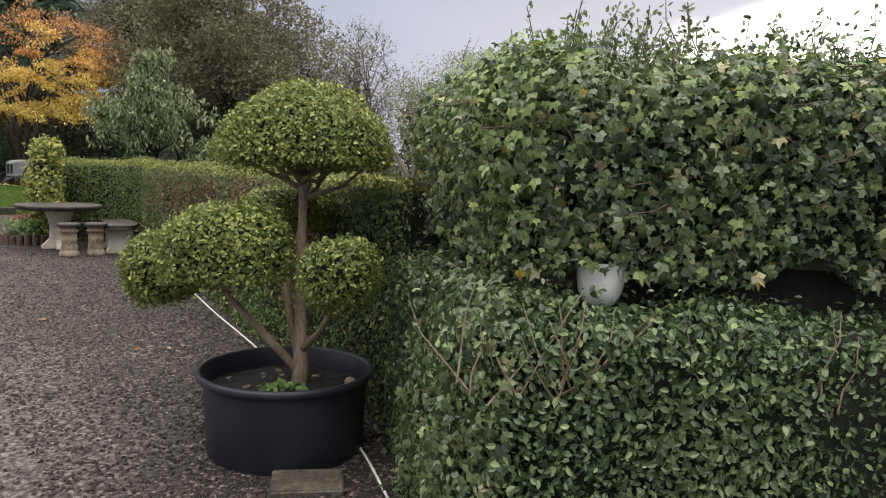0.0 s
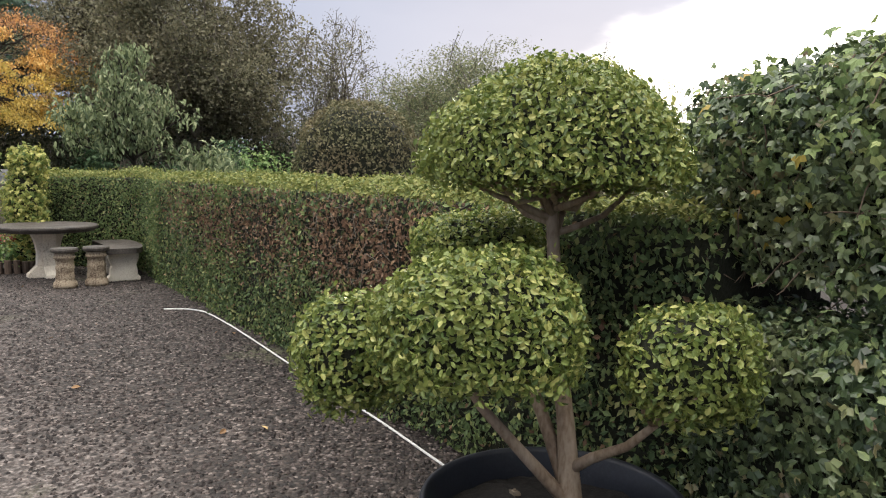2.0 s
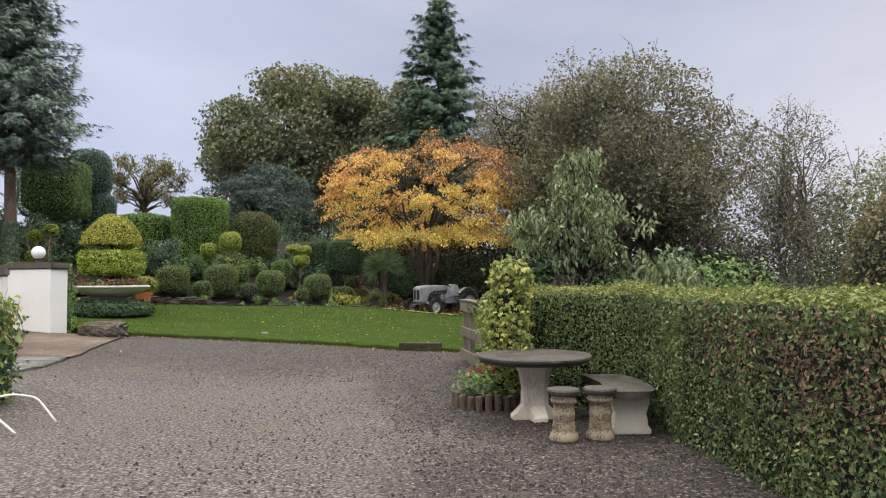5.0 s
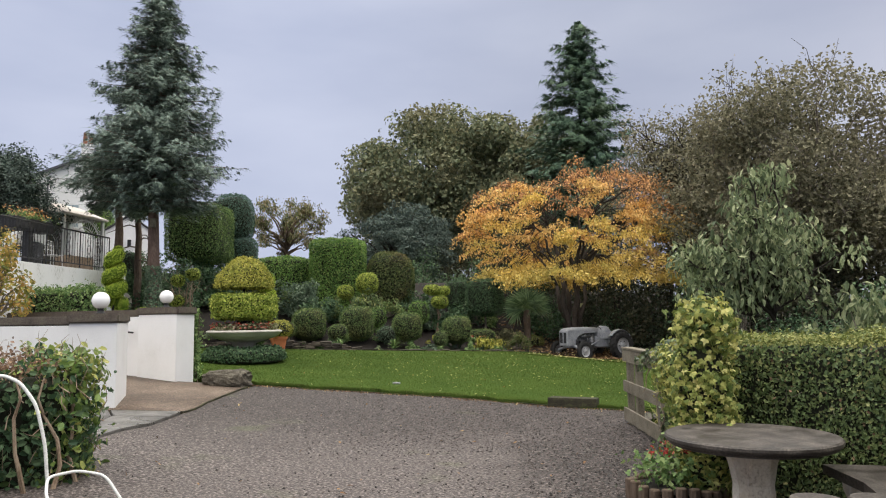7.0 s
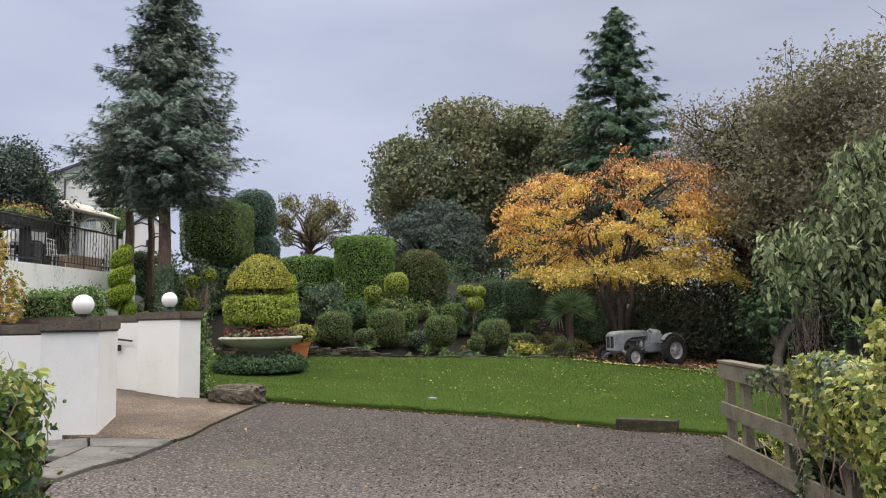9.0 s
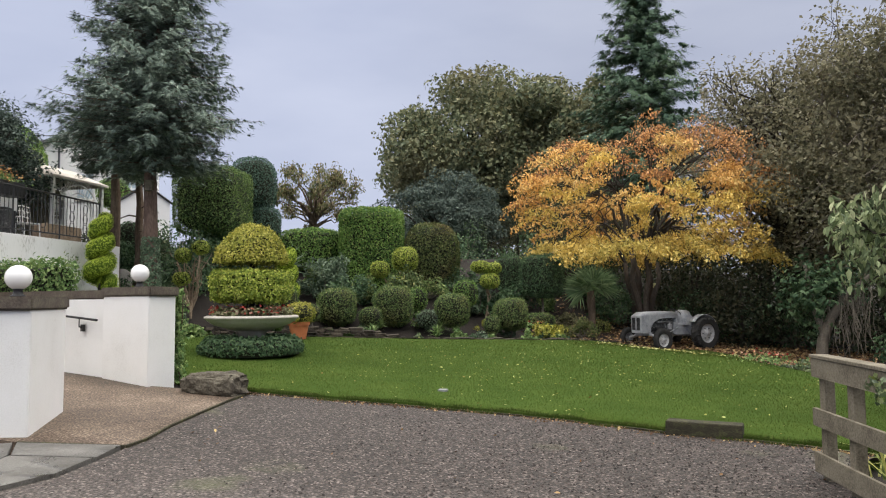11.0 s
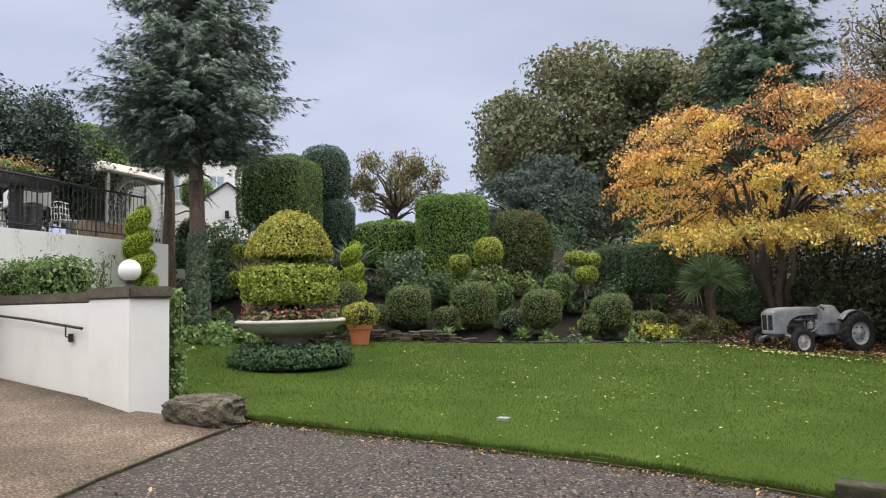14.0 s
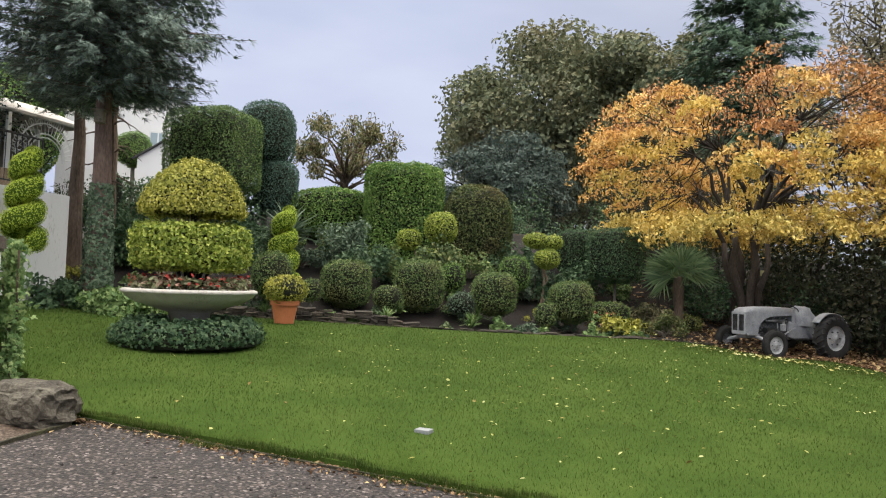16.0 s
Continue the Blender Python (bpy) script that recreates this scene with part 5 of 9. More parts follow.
def table_group():
    t = thing("stone_table", "round stone garden table, dark top on a pale carved pedestal", "garden table", (-6.50, 12.20, 0), turn=25)
    top = [(0, 0.66), (0.60, 0.66), (0.63, 0.672), (0.64, 0.69), (0.66, 0.70), (0.668, 0.715), (0.668, 0.735), (0.655, 0.748), (0.3, 0.752), (0.0, 0.752)]
    part("tabletop", Geo().lathe(top, 64), M["slate"], t, "dark weathered round top", smooth=False)

    def slab_leg(h, w0, w1, w2, th):
        bm = bmesh.new()
        prof = [(-w2, 0.0), (-w2, 0.05), (-w2 * 0.85, 0.09), (-w1, 0.17), (-w1 * 0.93, h * 0.55), (-w1 * 1.15, h * 0.8), (-w0, h * 0.93), (-w0, h)]
        prof = prof + [(-x, z) for x, z in prof[::-1]]
        vs = [bm.verts.new((x, -th, z)) for x, z in prof]
        f = bm.faces.new(vs)
        r = bmesh.ops.extrude_face_region(bm, geom=[f])
        for v in r["geom"]:
            if isinstance(v, bmesh.types.BMVert):
                v.co.y += 2 * th
        bmesh.ops.recalc_face_normals(bm, faces=bm.faces[:])
        bmesh.ops.bevel(bm, geom=[e for e in bm.edges if e.calc_face_angle(0) > 1.0], offset=0.012, segments=2, affect="EDGES")
        return bm

    for a in (0, math.pi / 2):
        part("pedestal", Geo().bm(slab_leg(0.66, 0.21, 0.15, 0.27, 0.085), a + 0.2), M["cast"], t, "pale carved stone pedestal slab")
    for name, (x, y), r in (("stone_stool", (-5.84, 11.24), 0.0), ("stone_stool", (-5.53, 11.47), 0.7)):
        s = thing(name, "turned stone garden stool with a flat round seat", "garden stool", (x, y, 0), "stools by the stone table", turn=40 * r)
        prof = [(0, 0), (0.165, 0.0), (0.17, 0.03), (0.16, 0.075), (0.138, 0.09), (0.128, 0.12), (0.135, 0.15), (0.125, 0.17), (0.12, 0.225), (0.128, 0.26), (0.128, 0.28), (0.118, 0.30), (0.122, 0.375), (0.145, 0.39), (0.148, 0.415), (0.135, 0.43), (0.142, 0.465), (0, 0.465)]
        g = Geo().lathe(prof, 28)
        v = g.v[0]
        ang = np.arctan2(v[:, 1], v[:, 0])
        rad = 1 + 0.05 * np.cos(ang * 8) * ((v[:, 2] > 0.08) & (v[:, 2] < 0.40)) + 0.02 * wob(v, 14)
        v[:, 0] *= rad * 0.88
        v[:, 1] *= rad * 0.88
        part("pedestal", g, M["cast_worn"], s, "fluted worn stone pedestal", smooth=True)
        part("seat", Geo().lathe([(0, 0.466), (0.145, 0.466), (0.165, 0.478), (0.168, 0.505), (0.158, 0.522), (0, 0.527)], 32, wobble=0.01), M["slate"], s, "dark flat round seat")
    b = thing("stone_bench", "curved stone garden bench with a dark seat", "garden bench", (-5.60, 12.22, 0), turn=298)
    g = Geo()
    bm = bmesh.new()
    outer = [(0.68 * math.cos(a), 0.22 + 0.15 * math.sin(a)) for a in np.linspace(0, math.pi, 12)]
    pts = [(-0.68, -0.20), (0, -0.13), (0.68, -0.20)] + outer
    vs = [bm.verts.new((x, y, 0.40)) for x, y in pts]
    f = bm.faces.new(vs)
    r = bmesh.ops.extrude_face_region(bm, geom=[f])
    for v in r["geom"]:
        if isinstance(v, bmesh.types.BMVert):
            v.co.z += 0.075
    bmesh.ops.recalc_face_normals(bm, faces=bm.faces[:])
    part("seat", g.bm(bm), M["slate"], b, "dark weathered curved seat")
    for x in (-0.42, 0.42):
        part("support", Geo().bm(slab_leg(0.40, 0.2, 0.17, 0.21, 0.08), math.pi / 2, (x, 0.08, 0)), M["cast"], b, "pale stone support")
    # log-edged planter
    p = thing("planter", "small bed edged with upright log rolls, with red geraniums", "planter", (-7.35, 12.75, 0))
    for k in range(22):
        a = k / 22 * 2 * math.pi
        x, y = 0.42 * math.cos(a), 0.36 * math.sin(a)
        h = 0.18 + 0.02 * math.sin(k * 5)
        part("log", Geo().tube([(x, y, -0.02), (x, y, h - 0.008), (x, y, h)], [0.05, 0.05, 0.042], 9), M["bark"], p)
    part("soil", Geo().lathe([(0, 0.15), (0.36, 0.14)], 20), M["soil"], p)
    g = Geo()
    n = 700
    P = RNG.normal(0, 1, (n, 3)) * np.array([0.2, 0.18, 0.09]) + np.array([0, 0, 0.30])
    leaves(g, P, unit(P - [0, 0, 0.1]), 0.055, MAPLE, 0.6, 0.2)
    fl = part("foliage", g, G["fern"], p)
    for c in ((-0.18, -0.12, 0.42), (0.0, -0.2, 0.47), (0.14, -0.1, 0.5), (-0.05, 0.02, 0.52), (0.22, 0.05, 0.4)):
        Q = np.array(c) + RNG.normal(0, 0.026, (40, 3))
        part("flower_head", leaves(Geo(), Q, unit(Q - np.array(c)), 0.03, OVAL, 0.5, 0), G["petal"], p, "red geranium flower head", "stuff")


table_group()


def ivy_post():
    t = thing("ivy_post", "variegated ivy smothering a post at the end of the hedge", "ivy post", (-7.1, 12.85, 0))
    part("post", Geo().box((-0.06, -0.06, 0), (0.06, 0.06, 1.8), 0.01), M["wood"], t)
    g, c = Geo(), Geo()
    for (p, a, b, h, d) in (((0, 0, 1.0), 0.27, 0.27, 0.82, 1700), ((0.03, 0.03, 1.62), 0.23, 0.23, 0.26, 1700), ((-0.20, 0.35, 1.05), 0.24, 0.28, 0.34, 1300), ((-0.42, 0.75, 1.08), 0.30, 0.42, 0.28, 1300), ((0.02, 0.05, 0.45), 0.30, 0.30, 0.45, 1000)):
        clipped(g, c, p, a, b, h, d, 0.056, 2.2, -1.0, IVY, 0.05, 0.6, 0.6, inset=0.78)
    part("leaves", g, G["variegated"], t, "yellow-green variegated leaves")
    part("core", c, M["core"], t)


ivy_post()


def fence():
    t = thing("fence", "weathered post-and-rail fence, grey timber with moss", "fence", (-9.8, 17.15, 0))
    d = np.array([2.45, -3.35])
    L = np.linalg.norm(d)
    a = math.atan2(d[1], d[0])
    for k in (0.02, 0.62, 1.9, 3.2):
        part("post", Geo().box((k, 0.0, -0.05), (k + 0.13, 0.1, 1.17 - 0.02 * k), 0.01, a, (0, 0, 0), 0.002), M["wood"], t)
    for z, h in ((1.0, 0.19), (0.52, 0.17), (0.06, 0.2)):
        part("rail", Geo().box((-0.06, -0.045, z), (L, 0.0 - 0.003, z + h), 0.006, a, (0, 0, 0), 0.002), M["wood"], t)
    part("cap_rail", Geo().box((-0.06, -0.06, 1.193), (L, 0.12, 1.225), 0.006, a, (0, 0, 0), 0.002), M["wood"], t)


fence()
solo("sleeper", Geo().box((0, 0, 0), (0.95, 0.22, 0.2), 0.02, math.atan2(0.2, 0.86), (0, 0, 0), 0.004), M["sleeper"], "short mossy dark timber sleeper on the lawn edge", "sleeper", (-12.0, 18.38, -0.01))


def rock(at, sx, sy, sz, turn, name="rock", label="rough grey-brown boulder on the lawn corner"):
    bm = bmesh.new()
    bmesh.ops.create_icosphere(bm, subdivisions=4, radius=1)
    for v in bm.verts:
        p = np.array(v.co[:])
        q = np.sign(p) * np.abs(p) ** 0.72
        k = 1 + 0.16 * float(wob(p, 1.6)) + 0.10 * abs(float(wob(p, 3.5))) + 0.05 * float(wob(p, 9.0)) + 0.03 * float(wob(p, 19.0))
        v.co = Vector((q[0] * sx * k, q[1] * sy * k, q[2] * sz * k))
    g = Geo().bm(bm, radians(turn))
    return solo(name, g, M["stone"], label, "rock", at, smooth=False)


rock((-18.15, 15.42, 0.50), 0.56, 0.3, 0.2, 25)


def box_hedge_left():
    t = thing("shrub_hedge", "loose green and yellow hedge with browned clipped top beside the drive", "hedge", (0, 0, 0))
    path = [(-13.2, 3.0), (-13.0, 6.5), (-12.88, 8.6), (-12.6, 9.7), (-12.75, 9.95), (-13.1, 10.12), (-13.9, 10.25)]
    P, N, s, q = hedge_points(path, 1.0, 0.0, 1.33, 0.12, 13000, 0.7, 0.07)
    tone = wob(P, 2.2) + RNG.normal(0, 0.5, len(P))
    brown = (P[:, 2] > 1.12) & (wob(P, 3.0) + RNG.normal(0, 0.3, len(P)) > 0.0) & (P[:, 1] < 9.6)
    gold = ~brown & (tone > 0.45)
    dark = ~brown & (tone < -0.35)
    for name, sel, mat, size, label in (("leaves", ~brown & ~gold & ~dark, "rose_leaf", 0.088, ""), ("yellow_leaves", gold, "variegated", 0.08, "yellowing leaves"),
                                        ("ivy_leaves", dark, "darkgreen", 0.085, "older dark green leaves"), ("dead_leaves", brown, "hedge_brown", 0.05, "browned clipped top")):
        part(name, leaves(Geo(), P[sel] + N[sel] * RNG.uniform(-0.05, 0.03, (int(sel.sum()), 1)), N[sel], size, OVAL if name != "dead_leaves" else DIAMOND, 0.75, 0.35, 0.45), G[mat], t, label)
    tw = Geo()
    for k in RNG.permutation(len(P))[:420]:
        p, d = P[k], unit(RNG.normal(0, 0.5, 3) + [0, 0, 0.9])
        L = RNG.uniform(0.15, 0.5)
        tw.tube(sway(p - d * L * 0.5 + N[k] * 0.0, p + d * L * 0.5 + N[k] * 0.03, 4, 0, 0.06), np.linspace(0.007, 0.002, 4), 4, False)
    for x, y in ((-12.62, 9.2), (-12.58, 9.45), (-12.7, 9.75), (-12.8, 8.8), (-12.85, 8.4)):
        tw.tube(sway((x, y, 0.0), (x + RNG.normal(0, 0.1), y + RNG.normal(0, 0.15), 1.15), 6, 0.05, 0.05), np.linspace(0.026, 0.01, 6), 7, False)
    part("bare_growth", tw, M["palebark"], t, "bare brown stems and twigs")
    part("core", hedge_core(Geo(), path, 1.0, 0.0, 1.3, 0.12, 0.16), M["core"], t)


box_hedge_left()
ball(-11.95, 8.05, 0.0, 0.8, 0.98, G["darkgreen"], "small dark clipped shrub in front of the hedge", "clipped_shrub", 0.03, 4.0, 1500, "", turned=False)

hose([(-11.66, 9.0, 0.30), (-11.68, 8.98, 0.62), (-11.75, 8.92, 0.98), (-11.86, 8.82, 1.18), (-11.98, 8.72, 1.25), (-12.1, 8.6, 1.22), (-12.24, 8.45, 1.08), (-12.3, 8.38, 0.6), (-12.3, 8.36, 0.02)], 0.016, "hoop", "bent white plastic hoop standing in front of the hedge")
hose([(-11.1, 8.95, 0.02), (-11.4, 8.88, 0.22), (-11.66, 9.0, 0.34), (-11.62, 9.25, 0.36), (-11.5, 9.45, 0.30), (-11.3, 9.55, 0.02)], 0.014, "hoop", "white plastic pipes crossing at the hoop's foot")

# ---- white pillars and ramp walls ----


def block_wall(name, label, corners, z0, z1, capped=True, mat="white", over=0.05, cat="wall"):
    """A rendered wall block on four corners, with a stone coping."""
    c = np.array(corners)
    m = c.mean(0)
    t = thing(name, label, cat, (m[0], m[1], 0))

    def prism(scale_out, a, b, bev):
        bm = bmesh.new()
        d = unit(c - m) * scale_out * 1.3 + c - m
        lo = [bm.verts.new((*p, a)) for p in d]
        hi = [bm.verts.new((*p, b)) for p in d]
        bm.faces.new(lo[::-1])
        bm.faces.new(hi)
        for k in range(4):
            bm.faces.new((lo[k], lo[(k + 1) % 4], hi[(k + 1) % 4], hi[k]))
        bmesh.ops.recalc_face_normals(bm, faces=bm.faces[:])
        bmesh.ops.bevel(bm, geom=bm.edges[:], offset=bev, segments=2, affect="EDGES")
        return Geo().bm(bm)

    part("body", prism(0, z0, z1, 0.012), M[mat], t)
    if capped:
        part("coping", prism(over, z1 + 0.001, z1 + 0.16, 0.025), M["cap"], t, "dark weathered stone coping")
    return t


block_wall("gate_pillar", "broad white rendered pillar with a dark stone coping", [(-16.75, 12.25), (-17.98, 13.1), (-18.4, 12.5), (-17.2, 11.65)], 0.05, 1.72, cat="pillar")
block_wall("gate_pillar", "broad white rendered pillar with a dark stone coping", [(-19.17, 14.84), (-19.42, 15.44), (-20.65, 15.25), (-20.45, 14.66)], 0.3, 1.9, cat="pillar")
block_wall("ramp_wall", "white rendered low wall along the ramp with mossy coping", [(-20.5, 14.72), (-20.6, 15.1), (-26.0, 13.75), (-26.0, 13.35)], 0.4, 1.86)
block_wall("ramp_wall", "grey-white rendered low wall with stone coping", [(-17.25, 11.75), (-18.3, 12.45), (-25.0, 10.2), (-24.8, 9.6)], 0.1, 1.68)


def globe_lamp(x, y, z):
    t = thing("globe_lamp", "white opal globe lamp on a black base", "lamp", (x, y, z), "globe lamps on the pillars")
    part("base", Geo().lathe([(0, 0), (0.09, 0), (0.09, 0.015), (0.06, 0.03), (0.05, 0.08), (0.065, 0.10), (0, 0.10)], 20), M["iron"], t, smooth=True)
    bm = bmesh.new()
    bmesh.ops.create_uvsphere(bm, u_segments=32, v_segments=20, radius=0.155)
    part("globe", Geo().bm(bm, 0, (0, 0, 0.24)), M["globe"], t, "white opal globe", smooth=True)


globe_lamp(-17.65, 12.4, 1.882)
globe_lamp(-20.0, 15.08, 2.062)


def handrail():
    t = thing("handrail", "black iron handrail fixed to the white ramp wall", "handrail", (0, 0, 0))
    part("rail", Geo().tube([(-20.55, 14.60, 1.50), (-22.0, 14.24, 1.62), (-24.5, 13.62, 1.78)], 0.02, 8), M["iron"], t)
    for k, z in ((-21.0, 1.5), (-23.4, 1.68)):
        y = 14.6 - (k + 20.55) * -0.25
        part("bracket", Geo().tube([(k, y, z + 0.02), (k, y - 0.0, z - 0.12), (k, y + 0.08, z - 0.14)], 0.012, 6).box((k - 0.05, y + 0.04, z - 0.2), (k + 0.05, y + 0.09, z - 0.08), 0.004), M["iron"], t)


handrail()

# ---- terrace ----
TA, TB = np.array((-28.26, 18.47)), np.array((-23.86, 12.02))
TF = np.array((-29.0, 18.85))


def terrace():
    d = unit(TB - TA)
    nrm = np.array([-d[1], d[0]])
    if nrm[0] > 0:
        nrm = -nrm
    L = np.linalg.norm(TB - TA) + 6
    e = TA + d * L
    back = 14
    block_wall("terrace_wall", "weathered white retaining wall of the raised terrace", [tuple(TA), tuple(e), tuple(e + nrm * 0.4), tuple(TA + nrm * 0.4)], 0.2, 3.38, False, "white_old")
    k = TA + nrm * 0.41
    q = [tuple(k), tuple(e + nrm * 0.41), tuple(e + nrm * back), tuple(k + nrm * back)]
    block_wall("terrace_paving", "raised paved terrace behind the railing", q, 0.2, 3.40, False, "flag", cat="terrace")
    t = thing("railing", "black wrought-iron terrace railing with scrollwork", "railing", (TA[0], TA[1], 3.42))
    a = math.atan2(d[1], d[0])

    def at(s, z):
        p = d * s + nrm * 0.30
        return (p[0], p[1], z)

    part("top_rail", Geo().tube([at(0.55, 1.12), at(L, 1.12)], 0.025, 8), M["iron"], t)
    part("bottom_rail", Geo().tube([at(0.55, 0.12), at(L, 0.12)], 0.018, 6), M["iron"], t)
    n = int((L - 0.55) / 0.14)
    for i in range(n):
        s = 0.55 + i * 0.14
        part("baluster", Geo().tube([at(s, 0.0 if i % 12 == 0 else 0.12), at(s, 1.12)], 0.02 if i % 12 == 0 else 0.009, 5), M["iron"], t)
        if i % 12 in (4, 8):
            th = np.linspace(0, 2 * np.pi, 14)
            g = Geo()
            for zz in (0.35, 0.62, 0.88):
                g.tube([at(s + 0.07 + 0.10 * math.cos(x), zz + 0.12 * math.sin(x)) for x in th], 0.008, 4, False)
            part("scroll", g, M["iron"], t)
    return d, nrm


TD, TN = terrace()


def garden_chair(x, y, z, turn, mat):
    t = thing("garden_chair", "pale ornate cast-iron garden chair on the terrace", "chair", (x, y, z), "chairs on the terrace", turn=turn)
    part("seat", Geo().box((-0.22, -0.22, 0.42), (0.22, 0.22, 0.45), 0.01), mat, t)
    g = Geo()
    for k in range(7):
        g.tube([(-0.2 + k * 0.067, 0.21, 0.45), (-0.2 + k * 0.067, 0.27, 0.86)], 0.009, 5)
    for zz in (0.6, 0.75, 0.88):
        g.tube([(-0.22, 0.23 + (zz - 0.45) * 0.1, zz), (0, 0.26 + (zz - 0.45) * 0.1, zz + 0.05), (0.22, 0.23 + (zz - 0.45) * 0.1, zz)], 0.014, 5)
    part("backrest", g, mat, t)
    for sx in (-0.19, 0.19):
        for sy in (-0.19, 0.19):
            part("leg", Geo().tube([(sx, sy, 0.42), (sx * 1.1, sy * 1.1, 0)], [0.015, 0.012], 6), mat, t)


for s, off in ((2.95, 0.8), (3.3, 1.9), (4.7, 1.0), (5.6, 1.3)):
    p = TF + TD * s + TN * off
    garden_chair(p[0], p[1], 3.4, 35 * s, M["whiteiron"])


def terrace_things():
    # table covered with a white cloth
    p = TF + TD * 3.6 + TN * 1.25
    t = thing("terrace_table", "square table with a white cloth on the terrace", "table", (p[0], p[1], 3.4))
    part("cloth", Geo().box((-0.42, -0.42, 0.7), (0.42, 0.42, 1.05), 0.02), M["whiteiron"], t, "white cloth")
    for sx in (-0.36, 0.36):
        for sy in (-0.36, 0.36):
            part("leg", Geo().tube([(sx, sy, 0), (sx, sy, 0.72)], 0.03, 6), M["iron"], t)
    p = TF + TD * 1.9 + TN * 0.7
    t = thing("bench_box", "varnished wooden slatted planter box behind the railing", "wooden box", (p[0], p[1], 3.4), turn=math.degrees(math.atan2(TD[1], TD[0])))
    for k in range(9):
        part("slat", Geo().box((-0.75 + k * 0.167, -0.2, 0.0), (-0.6 + k * 0.167, -0.17, 0.5), 0.005), M["palebark"], t)
    part("body", Geo().box((-0.74, -0.165, 0.0), (0.74, 0.2, 0.48), 0.01), M["palebark"], t)
    p = TF + TD * 4.6 + TN * 0.5
    t = thing("flower_trough", "dark raised trough with orange and pink flowers", "planter", (p[0], p[1], 3.4), turn=math.degrees(math.atan2(TD[1], TD[0])))
    part("trough", Geo().box((-0.85, -0.22, 0.98), (0.85, 0.22, 1.32), 0.03), M["iron"], t)
    part("stand", Geo().box((-0.1, -0.1, 0.0), (0.1, 0.1, 1.0), 0.01), M["iron"], t)
    g = Geo()
    P = RNG.normal(0, 1, (700, 3)) * [0.42, 0.13, 0.08] + [0, 0, 1.38]
    leaves(g, P, unit(P - [0, 0, 1.1]), 0.06, OVAL, 0.6, 0)
    part("foliage", g, G["fern"], t)
    g = Geo()
    P = RNG.normal(0, 1, (320, 3)) * [0.42, 0.13, 0.08] + [0, 0, 1.48]
    leaves(g, P, unit(P - [0, 0, 1.1]), 0.06, OVAL, 0.6, 0)
    part("blossom", g, G["maple_top"], t, "orange flowers")
    # lattice arbour
    p = np.array((-32.75, 18.45))
    t = thing("arbour", "white wrought-iron lattice arbour with a pale roof", "arbour", (p[0], p[1], 3.4), turn=-61)
    for x in (-1.24, 1.24):
        for y in (-0.94, 0.94):
            part("post", Geo().box((x - 0.06, y - 0.06, 0), (x + 0.06, y + 0.06, 2.4), 0.01), M["whiteiron"], t)
    g = Geo()
    v = np.array([(-1.42, -1.12, 2.42), (1.42, -1.12, 2.42), (1.42, 1.12, 2.42), (-1.42, 1.12, 2.42), (-0.7, 0, 2.86), (0.7, 0, 2.86)])
    g.add(np.concatenate([v, v - [0, 0, 0.07]]), [np.array([(0, 1, 5, 4), (2, 3, 4, 5), (6, 10, 11, 7), (8, 11, 10, 9), (0, 6, 7, 1), (1, 7, 8, 2), (2, 8, 9, 3), (3, 9, 6, 0)]), np.array([(1, 2, 5), (3, 0, 4), (7, 11, 8), (9, 10, 6)])])
    part("roof", g, M["urn"], t, "pale weathered hipped roof")
    for side in (-1.0, 1.0):
        g = Geo()
        g.tube([(-1.24, side, 2.36), (1.24, side, 2.36)], 0.03, 4)
        arc = np.linspace(0, math.pi, 22)
        for rr in (0.62, 0.72, 1.0):
            g.tube([(rr * math.cos(x), side, 1.25 + rr * math.sin(x)) for x in arc], 0.024, 4, False)
        for x in arc[1:-1]:
            g.tube([(0.72 * math.cos(x), side, 1.25 + 0.72 * math.sin(x)), (1.22 * math.cos(x), side, min(2.38, 1.25 + 1.22 * math.sin(x)))], 0.016, 4, False)
        ring = np.linspace(0, 2 * np.pi, 9)
        for x in arc[1:-1:2]:
            cx, cz = 1.1 * math.cos(x), min(2.25, 1.25 + 1.1 * math.sin(x))
            g.tube([(cx + 0.09 * math.cos(v), side, cz + 0.09 * math.sin(v)) for v in ring], 0.014, 4, False)
        for x in (-1.1, -0.95, -0.8, -0.66, 0.66, 0.8, 0.95, 1.1):
            g.tube([(x, side, 0.0), (x, side, 1.25)], 0.016, 4, False)
            for cz in (0.3, 0.62, 0.94):
                g.tube([(x + 0.07 * math.cos(v), side, cz + 0.12 * math.sin(v)) for v in ring], 0.012, 4, False)
        part("lattice", g, M["whiteiron"], t)
    part("back_panel", Geo().box((-1.2, -1.05, 0.0), (1.2, -1.02, 2.3), 0.005), M["wood"], t, "brown boarded back")
    t.scale = (0.9, 0.8, 0.98)
    p = np.array((-27.25, 15.15))
    t = thing("litter_bin", "dark grey ribbed cylinder bin on the terrace", "bin", (p[0], p[1], 3.4))
    g = Geo().lathe([(0, 0), (0.19, 0.0), (0.2, 0.03), (0.2, 0.62), (0.21, 0.63), (0.21, 0.66), (0.19, 0.66), (0.185, 0.5), (0, 0.5)], 28)
    part("body", g, M["engine"], t, smooth=True)
    part("lid", Geo().lathe([(0.2, 0.662), (0.19, 0.70), (0.08, 0.73), (0, 0.73)], 28), M["iron"], t, smooth=True)


terrace_things()


